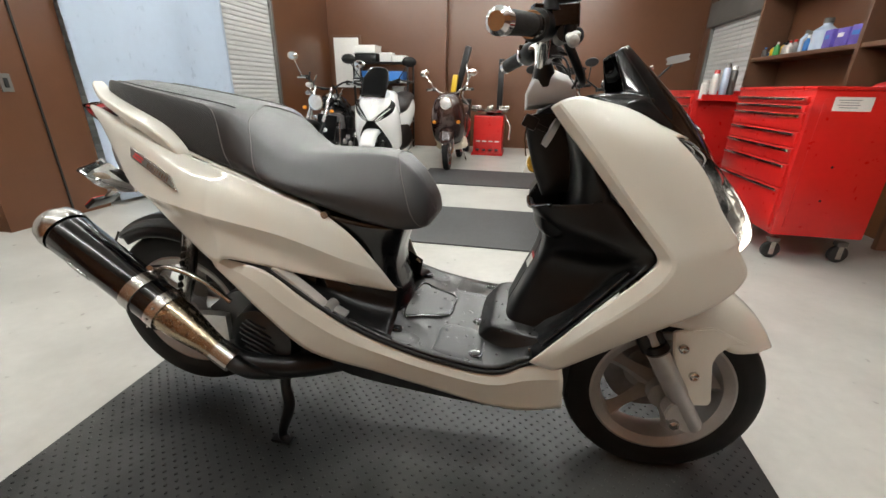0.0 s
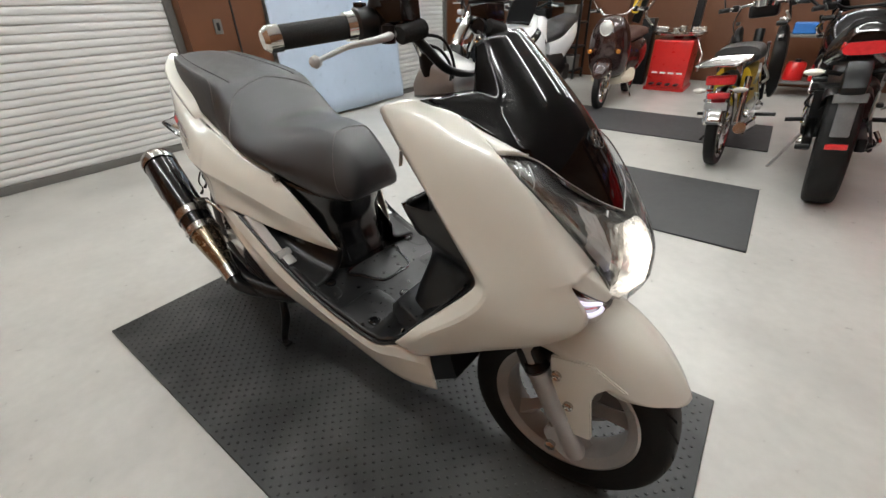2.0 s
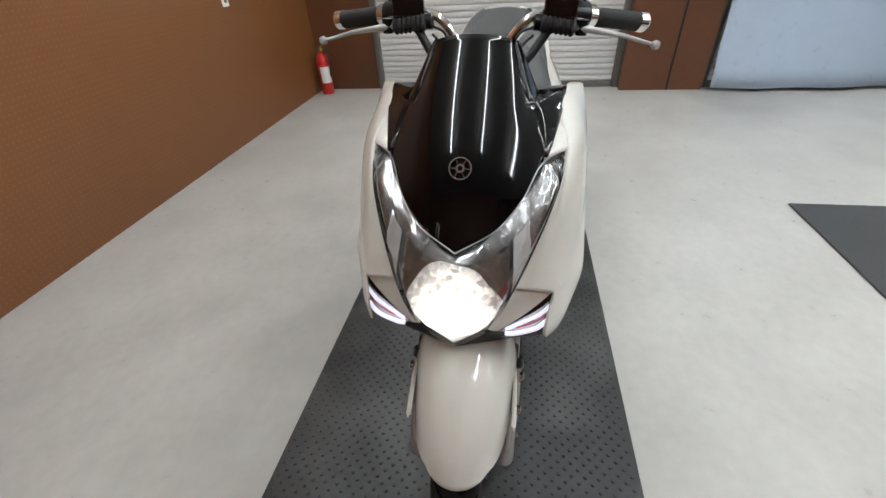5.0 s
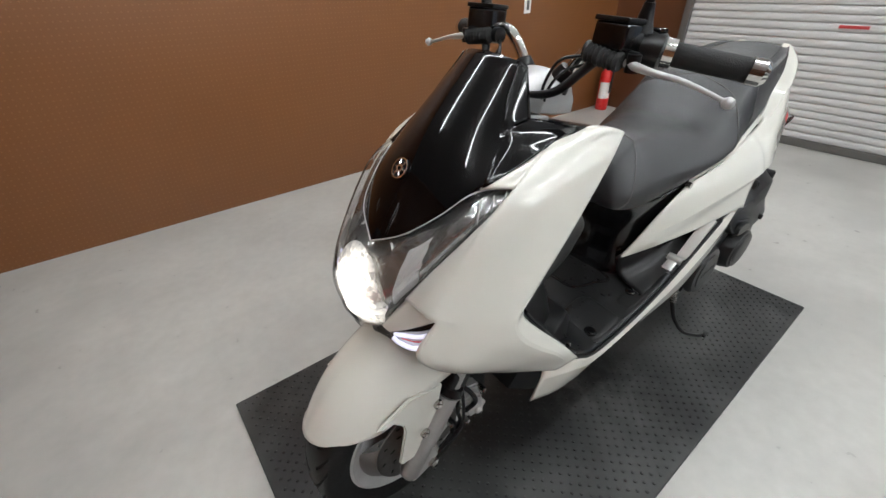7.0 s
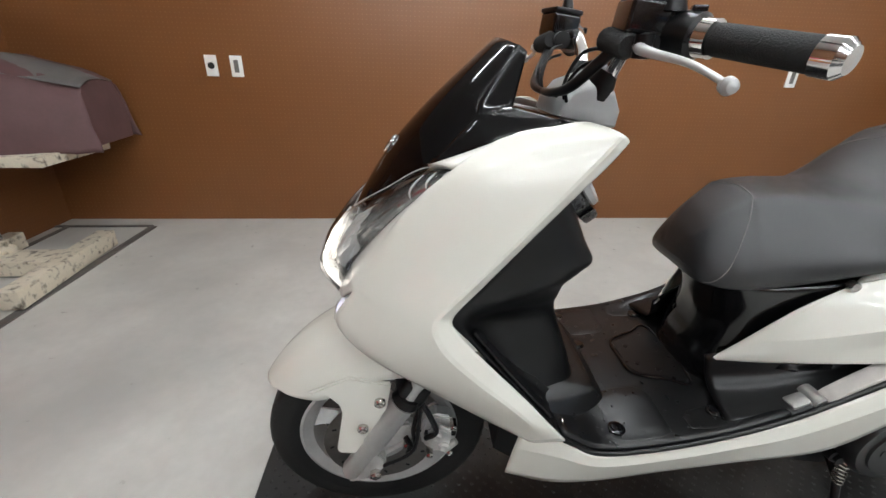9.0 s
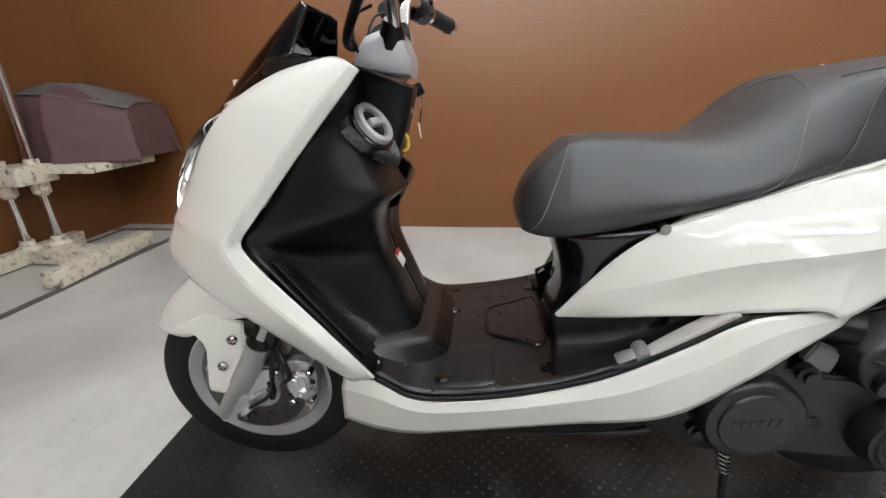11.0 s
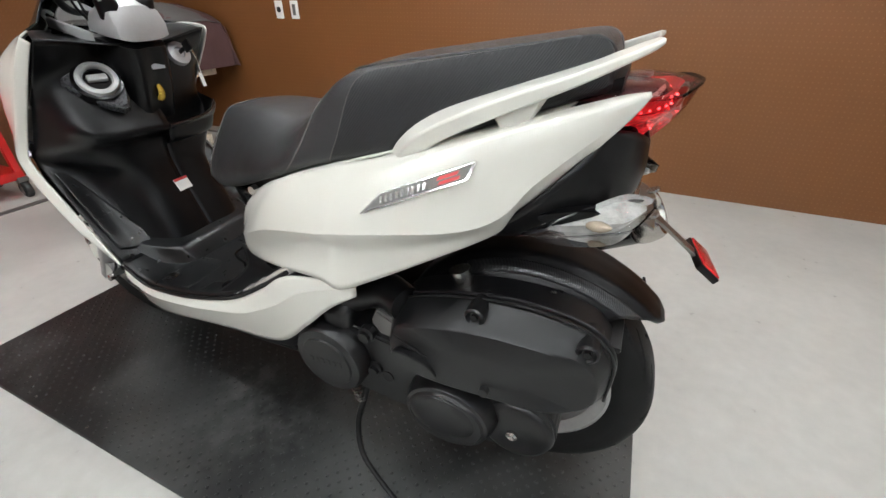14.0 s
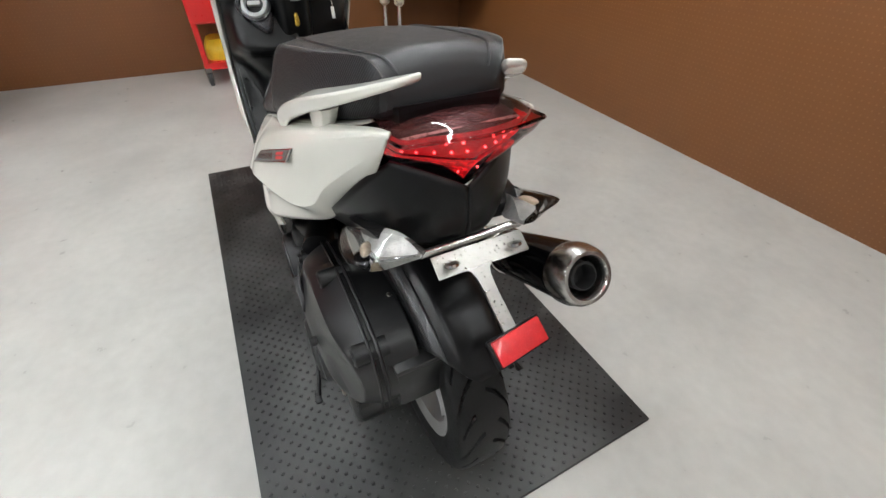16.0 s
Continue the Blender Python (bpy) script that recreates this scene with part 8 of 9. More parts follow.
def bars(parent, x, z, w, rise, material, back=0.12):
    b = part("handlebar", tube([(x - back, -w, z), (x - back * 0.4, -w * 0.6, z + 0.01), (x, -0.1, z - rise), (x, 0.1, z - rise), (x - back * 0.4, w * 0.6, z + 0.01), (x - back, w, z)], 0.011, 10, 30), material, parent)
    for s in (-1, 1):
        part("grip", tube([(x - back * 0.75, s * w * 0.8, z + 0.003), (x - back * 1.02, s * w * 1.03, z - 0.001)], 0.017, 12), GRIP, b, "black grip")
        part("lever", tube([(x - back * 0.4, s * w * 0.68, z), (x - back * 0.35, s * w * 0.95, z - 0.01)], 0.007, 8), SILVER, b)
        part("switch", box((x - back * 0.5, s * w * 0.66, z + 0.005), (0.04, 0.05, 0.05), 0.01), SATIN, b)
    return b


def round_lamp(parent, at, r, shell=None, glass=None):
    l = part("headlamp", lathe([(0.001, -0.09), (r * 0.6, -0.075), (r * 0.95, -0.02), (r, 0.0), (r, 0.012), (r * 0.9, 0.014)], 26, axis="x", at=at), shell or CHROME, parent, "round headlamp")
    part("lens", lathe([(r * 0.92, 0.012), (r * 0.6, 0.022), (0.001, 0.026)], 24, axis="x", at=at), glass or LAMPBOWL, l, "clear lens")


def indicator(parent, at, material=None):
    part("indicator", lathe([(0.001, -0.03), (0.02, -0.02), (0.024, 0.0), (0.018, 0.02), (0.001, 0.025)], 14, axis="x", at=at), material or AMBER, parent, "indicator")


def clutter(parent, seed, x0, x1, y, z0, z1, n, size=0.03):
    """Small engine fittings: covers, hoses and brackets on one side."""
    rng = random.Random(seed)
    for k in range(n):
        x, z, r = rng.uniform(x0, x1), rng.uniform(z0, z1), rng.uniform(0.4, 1.0) * size
        m = rng.choice((SATIN, STEEL, ENGINE, ALU, CHROME, SATIN))
        s = 1 if y > 0 else -1
        kind = k % 3
        if kind == 0:
            part("cover", lathe([(0.001, y + s * 0.02), (r * 0.8, y + s * 0.018), (r, y), (r, y - s * 0.05)], 14, at=(x, 0, z)), m, parent)
        elif kind == 1:
            part("hose", tube([(x, y, z), (x + rng.uniform(-0.1, 0.1), y + s * 0.025, z + rng.uniform(0.0, 0.1)), (x + rng.uniform(-0.15, 0.15), y, z + rng.uniform(0.05, 0.2))], 0.25 * r + 0.003, 8, 10), m, parent)
        else:
            part("bracket", box((x, y, z), (r * 2.2, 0.03, r), 0.005, 1, (0, rng.uniform(-60, 60), 0)), m, parent)


def wedge(parent, at, s):
    """Clear teardrop indicator with an amber bulb inside."""
    x, y, z = at
    rows = [[(x + a, y + s * w, z - h), (x + a - 0.02 * k, y + s * w, z), (x + a, y + s * w, z + h), (x + a + 0.02 * k, y + s * w, z)] for w, h, k, a in ((-0.04, 0.005, 0.5, 0.0), (-0.024, 0.015, 0.8, 0.0), (0.008, 0.018, 0.9, 0.0), (0.034, 0.011, 0.6, 0.005), (0.045, 0.003, 0.3, 0.012))]
    part("indicator", loft(rows, 12, 16), LENSCREAM, parent, "clear whitish indicator")


def fork(parent, axle, top, y, r, low, up):
    for s in (-1, 1):
        a, b = V(axle[0], s * y, axle[2]), V(top[0], s * y, top[2])
        mid = a + (b - a) * 0.45
        f = part("fork_leg", tube([a, a + (b - a) * 0.02, mid, mid], [r * 1.1, r * 1.3, r * 1.3, r], 14), low, parent)
        part("fork_tube", tube([mid, b], r, 12), up, f)


def fender(parent, axle, r, a0, a1, w, material, name="mudguard"):
    p = [[(axle[0] + math.sin(a) * (r - d), y, axle[2] + math.cos(a) * (r - d)) for y, d in ((-w, 0.045), (-w * 0.8, 0.008), (0, 0), (w * 0.8, 0.008), (w, 0.045))] for a in np.radians(np.linspace(a0, a1, 9))]
    return part(name, patch(p, 20, 14), material, parent, thick=0.003)


def solid(parent, name, rows, material, label="", n=20, m=28, smooth=50):
    return part(name, loft(rows, n, m), material, parent, label, smooth=smooth)


def sect(x, half):
    """A symmetric ring at x from (y, z) pairs listed from bottom to top."""
    return [(x, y, z) for y, z in half] + [(x, -y, z) for y, z in half[::-1]]


# white touring scooter
def white_tourer(m):
    t = thing("motor_scooter", "glossy white touring scooter with dark screen, on its stand", "scooter", "motorcycles", m)
    f, r = (0.655, 0, 0.265), (-0.655, 0, 0.265)
    spoke_wheel(t, "front_wheel", f, 0.265, 0.11, 0.18, 5, SATIN, tread=0, n=48)
    spoke_wheel(t, "rear_wheel", r, 0.27, 0.13, 0.175, 5, SATIN, tread=0, n=48)
    fork(t, f, (0.5, 0, 0.62), 0.09, 0.018, SATIN, SILVER)
    fender(t, f, 0.30, -50, 62, 0.085, WHITE2, "front_mudguard")
    for s in (-1, 1):
        def half(net, nu, nv):
            q = patch([[(x, s * y, z) for x, y, z in row] for row in net], nu, nv)
            return q if s > 0 else flip(q)
        part("front_mask", half([[(0.50, 0, 1.0), (0.49, 0.07, 0.99), (0.45, 0.13, 0.96)], [(0.60, 0, 0.90), (0.58, 0.08, 0.89), (0.52, 0.17, 0.87)], [(0.68, 0, 0.80), (0.66, 0.07, 0.80), (0.60, 0.16, 0.80)],
                                 [(0.735, 0, 0.70), (0.72, 0.04, 0.71), (0.68, 0.09, 0.73)], [(0.745, 0, 0.655), (0.735, 0.02, 0.655), (0.72, 0.04, 0.665)]], 18, 10), WHITE2, t, "white front mask", thick=0.005)
        part("headlamp", half([[(0.725, 0.035, 0.665), (0.68, 0.095, 0.732), (0.60, 0.165, 0.80), (0.53, 0.175, 0.865)], [(0.715, 0.05, 0.64), (0.68, 0.12, 0.68), (0.60, 0.20, 0.745), (0.52, 0.215, 0.83)]], 5, 16), SCREEN, t, "dark wedge headlamp", thick=0.006)
        for dz in (0.0, -0.028):
            part("lamp_blade", tube([(0.724, s * 0.05, 0.658 + dz * 0.6), (0.688, s * 0.11, 0.712 + dz), (0.608, s * 0.184, 0.78 + dz)], 0.006, 6, 12), LAMPBOWL, t, "clear lamp blade")
        part("side_fairing", half([[(0.715, 0.05, 0.636), (0.68, 0.125, 0.676), (0.60, 0.205, 0.741), (0.50, 0.222, 0.83)], [(0.67, 0.115, 0.55), (0.63, 0.185, 0.57), (0.54, 0.235, 0.61), (0.44, 0.245, 0.70)],
                                   [(0.56, 0.185, 0.40), (0.52, 0.215, 0.41), (0.45, 0.245, 0.43), (0.36, 0.25, 0.48)], [(0.46, 0.185, 0.27), (0.42, 0.21, 0.28), (0.36, 0.23, 0.30), (0.28, 0.235, 0.34)]], 24, 14), WHITE2, t, "white side fairing", thick=0.006)
        part("upper_panel", half([[(0.45, 0.13, 0.96), (0.40, 0.17, 0.955), (0.34, 0.19, 0.93)], [(0.52, 0.17, 0.87), (0.50, 0.2, 0.86), (0.42, 0.235, 0.80)], [(0.52, 0.212, 0.832), (0.47, 0.23, 0.78), (0.40, 0.245, 0.72)]], 10, 10), WHITE2, t, thick=0.005)
        stem_mirror(t, (0.40, s * 0.2, 1.05), (0.42, s * 0.34, 1.26), 0.065, SATIN)
    scn = patch([[(0.64, y, 0.90 - 0.6 * y * y) for y in (-0.13, -0.07, 0, 0.07, 0.13)], [(0.53, y * 1.1, 1.05 - 0.3 * y * y) for y in (-0.13, -0.07, 0, 0.07, 0.13)], [(0.43, y * 0.9, 1.20 - 2.2 * y * y) for y in (-0.13, -0.07, 0, 0.07, 0.13)]], 16, 14)
    part("windscreen", scn, SCREEN, t, "smoked windscreen", thick=0.004)
    solid(t, "front_core", [sect(0.64, [(0.06, 0.50), (0.12, 0.55), (0.10, 0.62), (0.04, 0.66)]), sect(0.54, [(0.12, 0.38), (0.17, 0.5), (0.16, 0.7), (0.07, 0.82)]), sect(0.36, [(0.17, 0.25), (0.22, 0.5), (0.2, 0.76), (0.1, 0.93)])], DARK, "black core behind the fairing", 10)
    bars(t, 0.42, 1.06, 0.32, 0.03, SATIN)
    solid(t, "leg_shield", [sect(0.35, [(0.19, 0.3), (0.23, 0.55), (0.2, 0.78), (0.1, 0.93)]), sect(0.29, [(0.16, 0.34), (0.18, 0.55), (0.16, 0.75), (0.08, 0.88)])], SATIN, "black leg shield", 6)
    solid(t, "footboard", [sect(0.44, [(0.16, 0.22), (0.24, 0.3), (0.22, 0.38), (0.1, 0.42)]), sect(0.1, [(0.17, 0.2), (0.26, 0.27), (0.24, 0.36), (0.1, 0.52)]), sect(-0.2, [(0.16, 0.24), (0.25, 0.34), (0.22, 0.46), (0.1, 0.58)])], WHITE2, "white lower body", 12)
    solid(t, "floor_panel", [sect(0.4, [(0.225, 0.30), (0.245, 0.36), (0.2, 0.42), (0.1, 0.44)]), sect(0.0, [(0.23, 0.32), (0.252, 0.38), (0.2, 0.5), (0.1, 0.56)]), sect(-0.25, [(0.22, 0.38), (0.24, 0.46), (0.19, 0.56), (0.1, 0.62)])], SATIN, "black side step panel", 12)
    solid(t, "rear_body", [sect(-0.02, [(0.08, 0.46), (0.13, 0.54), (0.12, 0.64), (0.08, 0.70)]), sect(-0.3, [(0.14, 0.46), (0.2, 0.58), (0.19, 0.72), (0.12, 0.76)]), sect(-0.65, [(0.12, 0.6), (0.19, 0.7), (0.17, 0.82), (0.1, 0.85)]), sect(-0.95, [(0.04, 0.8), (0.09, 0.84), (0.08, 0.89), (0.04, 0.9)])], WHITE2, "white rear body")
    solid(t, "seat", [sect(0.05, [(0.06, 0.66), (0.1, 0.7), (0.08, 0.75), (0.03, 0.77)]), sect(-0.2, [(0.12, 0.7), (0.17, 0.74), (0.15, 0.79), (0.06, 0.81)]), sect(-0.42, [(0.13, 0.74), (0.17, 0.8), (0.15, 0.86), (0.06, 0.89)]), sect(-0.85, [(0.09, 0.85), (0.13, 0.88), (0.11, 0.92), (0.05, 0.94)])], SEAT, "black dual seat")
    part("engine", box((-0.5, 0.05, 0.3), (0.42, 0.22, 0.2), 0.04, 3), ENGINE, t)
    part("silencer", tube([(-0.4, -0.16, 0.28), (-0.6, -0.19, 0.32), (-0.9, -0.2, 0.42)], [0.03, 0.06, 0.055], 18), SATIN, t)
    for s in (-1, 1):
        part("stand_leg", tube([(-0.2, s * 0.1, 0.24), (-0.24, s * 0.16, 0.08), (-0.2, s * 0.18, 0.008)], 0.013, 8), SATIN, t)
    return t


white_tourer(pose(-1.405, 4.127, 0, 0, 0, -87.5) @ pose(0, 0, 0, -2, 0, 0))


# small retro scooter
def retro_scooter(m):
    t = thing("motor_scooter", "dark maroon retro scooter with round headlamp, on its stand", "scooter", "motorcycles", m)
    f, r = (0.58, 0, 0.215), (-0.58, 0, 0.215)
    spoke_wheel(t, "front_wheel", f, 0.215, 0.085, 0.14, 8, CHROME, tread=0, n=48)
    spoke_wheel(t, "rear_wheel", r, 0.215, 0.09, 0.14, 8, CHROME, tread=0, n=48)
    fork(t, f, (0.46, 0, 0.55), 0.065, 0.014, CHROME, CHROME)
    solid(t, "front_mudguard", [sect(0.76, [(0.02, 0.34), (0.05, 0.36), (0.05, 0.39), (0.02, 0.41)]), sect(0.67, [(0.06, 0.36), (0.09, 0.40), (0.08, 0.46), (0.03, 0.50)]), sect(0.52, [(0.07, 0.42), (0.1, 0.48), (0.09, 0.54), (0.03, 0.57)])], MAROON, "maroon front mudguard")
    solid(t, "front_shell", [sect(0.63, [(0.05, 0.55), (0.1, 0.62), (0.1, 0.76), (0.05, 0.84)]), sect(0.56, [(0.12, 0.46), (0.18, 0.60), (0.16, 0.80), (0.08, 0.90)]), sect(0.46, [(0.15, 0.36), (0.22, 0.58), (0.19, 0.80), (0.09, 0.93)]), sect(0.38, [(0.14, 0.32), (0.2, 0.56), (0.17, 0.78), (0.08, 0.91)])], MAROON, "maroon front shell")
    round_lamp(t, (0.635, 0, 0.825), 0.075)
    for s in (-1, 1):
        indicator(t, (0.63, s * 0.15, 0.60))
        stem_mirror(t, (0.40, s * 0.18, 0.98), (0.42, s * 0.30, 1.17), 0.05)
    bars(t, 0.42, 0.98, 0.29, 0.04, CHROME)
    part("leg_shield", loft([sect(0.40, [(0.15, 0.3), (0.19, 0.5), (0.16, 0.75), (0.07, 0.88)]), sect(0.35, [(0.15, 0.3), (0.18, 0.5), (0.15, 0.74), (0.06, 0.86)])], 4, 24), mat("cream_plastic", (0.62, 0.56, 0.44), 0.4, var=0.06, scale=8), t, "cream inner leg shield")
    solid(t, "footboard", [sect(0.4, [(0.1, 0.24), (0.17, 0.27), (0.16, 0.31), (0.08, 0.33)]), sect(0.0, [(0.1, 0.2), (0.19, 0.23), (0.18, 0.28), (0.08, 0.29)]), sect(-0.15, [(0.1, 0.22), (0.17, 0.26), (0.16, 0.34), (0.08, 0.36)])], bpy.data.materials["cream_plastic"], "cream footboard", 10)
    solid(t, "rear_body", [sect(-0.08, [(0.06, 0.28), (0.1, 0.42), (0.09, 0.58), (0.05, 0.64)]), sect(-0.3, [(0.12, 0.3), (0.18, 0.45), (0.15, 0.62), (0.07, 0.68)]), sect(-0.6, [(0.12, 0.38), (0.17, 0.5), (0.14, 0.62), (0.06, 0.68)]), sect(-0.82, [(0.05, 0.48), (0.09, 0.54), (0.08, 0.6), (0.04, 0.63)])], MAROON, "maroon rear body")
    solid(t, "seat", [sect(0.0, [(0.06, 0.63), (0.1, 0.66), (0.09, 0.71), (0.04, 0.74)]), sect(-0.3, [(0.12, 0.67), (0.16, 0.71), (0.14, 0.77), (0.06, 0.80)]), sect(-0.72, [(0.08, 0.67), (0.13, 0.70), (0.11, 0.75), (0.05, 0.77)])], mat("brown_seat_vinyl", (0.075, 0.042, 0.034), 0.5, var=0.12, scale=8, bump=0.3, bscale=500), "brown vinyl seat")
    part("luggage_rack", tube([(-0.6, -0.1, 0.72), (-0.85, -0.1, 0.74), (-0.92, 0, 0.74), (-0.85, 0.1, 0.74), (-0.6, 0.1, 0.72)], 0.008, 8, 24), CHROME, t, "chrome luggage rack")
    for s in (-1, 1):
        part("stand_leg", tube([(-0.2, s * 0.08, 0.2), (-0.24, s * 0.13, 0.05), (-0.2, s * 0.15, 0.008)], 0.011, 8), CHROME, t)
    return t


retro_scooter(pose(-0.672, 4.888, 0, 0, 0, -89) @ pose(0, 0, 0, 2, 0, 0))


# black cruiser
def cruiser(m):
    t = thing("motorcycle", "black cruiser motorcycle with chrome forks and round headlamp", "motorcycle", "motorcycles", m)
    f, r = (0.78, 0, 0.31), (-0.72, 0, 0.31)
    spoke_wheel(t, "front_wheel", f, 0.31, 0.12, 0.215, 9, SATIN, tread=0, n=48)
    spoke_wheel(t, "rear_wheel", r, 0.32, 0.15, 0.2, 9, SATIN, tread=0, n=48)
    fork(t, f, (0.42, 0, 0.98), 0.10, 0.02, SATIN, CHROME)
    fender(t, f, 0.335, -35, 45, 0.075, SATIN, "front_mudguard")
    fender(t, r, 0.35, -70, 35, 0.095, SATIN, "rear_mudguard")
    round_lamp(t, (0.60, 0, 0.82), 0.09)
    for s in (-1, 1):
        indicator(t, (0.55, s * 0.17, 0.74))
        stem_mirror(t, (0.33, s * 0.32, 1.06), (0.38, s * 0.42, 1.28), 0.055)
        part("shock", tube([(-0.62, s * 0.13, 0.4), (-0.42, s * 0.13, 0.66)], 0.025, 12), CHROME, t)
    bars(t, 0.42, 1.06, 0.40, 0.08, SATIN, 0.2)
    solid(t, "fuel_tank", [sect(0.33, [(0.05, 0.74), (0.1, 0.79), (0.09, 0.85), (0.04, 0.88)]), sect(0.15, [(0.1, 0.70), (0.16, 0.77), (0.13, 0.87), (0.05, 0.91)]), sect(-0.15, [(0.06, 0.68), (0.1, 0.73), (0.08, 0.78), (0.03, 0.8)])], GLOSSBLACK, "gloss black teardrop tank")
    solid(t, "seat", [sect(-0.1, [(0.06, 0.64), (0.1, 0.68), (0.08, 0.72), (0.03, 0.74)]), sect(-0.4, [(0.12, 0.60), (0.17, 0.64), (0.15, 0.69), (0.06, 0.71)]), sect(-0.8, [(0.08, 0.66), (0.11, 0.69), (0.1, 0.74), (0.04, 0.76)])], SEAT, "black seat")
    eng = part("engine", box((0.02, 0, 0.36), (0.5, 0.28, 0.3), 0.05, 3), ENGINE, t, "black finned engine")
    for k in range(7):
        part("fin", box((0.14, 0, 0.5 + 0.026 * k), (0.2, 0.26, 0.01), 0.003, 1, (0, -20, 0)), ALU, eng)
    part("frame_tube", tube([(0.38, 0, 0.86), (0.32, 0.0, 0.5), (0.22, 0.0, 0.2), (-0.35, 0.0, 0.2), (-0.5, 0, 0.5)], 0.022, 10, 24), SATIN, t)
    part("radiator", box((0.34, 0, 0.52), (0.04, 0.24, 0.3), 0.008, 2, (0, -8, 0)), SATIN, t)
    part("exhaust", tube([(0.2, -0.12, 0.45), (0.3, -0.16, 0.26), (0.0, -0.19, 0.18), (-0.5, -0.2, 0.22), (-0.95, -0.21, 0.28)], [0.022, 0.022, 0.025, 0.045, 0.045], 14, 30), SATIN, t)
    rng = random.Random(5)
    for s in (-1, 1):
        for k in range(7):
            x0, z0 = 0.3 - 0.09 * k + rng.uniform(-0.03, 0.03), rng.uniform(0.3, 0.62)
            part("hose", tube([(x0, s * 0.13, z0), (x0 + rng.uniform(-0.1, 0.12), s * 0.165, z0 + rng.uniform(-0.05, 0.12)), (x0 + rng.uniform(-0.12, 0.2), s * 0.14, z0 + rng.uniform(0.08, 0.26))], rng.choice((0.008, 0.011, 0.016)), 8, 12), rng.choice((SATIN, STEEL, ENGINE)), eng)
        for k in range(6):
            part("cover", lathe([(0.001, s * 0.17), (0.03, s * 0.17), (0.035, s * 0.15), (0.036, s * 0.12)], 16, at=(0.22 - 0.085 * k, 0, 0.30 + 0.05 * (k % 3))), rng.choice((SATIN, ALU, ENGINE)), eng)
    for s in (-1, 1):
        clutter(t, 51 + s, 0.2, 0.62, s * 0.12, 0.5, 1.0, 12, 0.03)
    part("air_cleaner", lathe([(0.001, 0.15), (0.08, 0.15), (0.085, 0.2), (0.06, 0.215), (0.001, 0.215)], 24, at=(0.05, 0, 0.58)), SATIN, t)
    part("side_stand", tube([(0.0, 0.12, 0.22), (-0.05, 0.2, 0.08), (-0.08, 0.26, 0.008)], 0.011, 8), SATIN, t)
    return t


cruiser(pose(-2.17, 4.285, 0, 0, 0, -92) @ pose(0, 0, 0, -6, 0, 0))


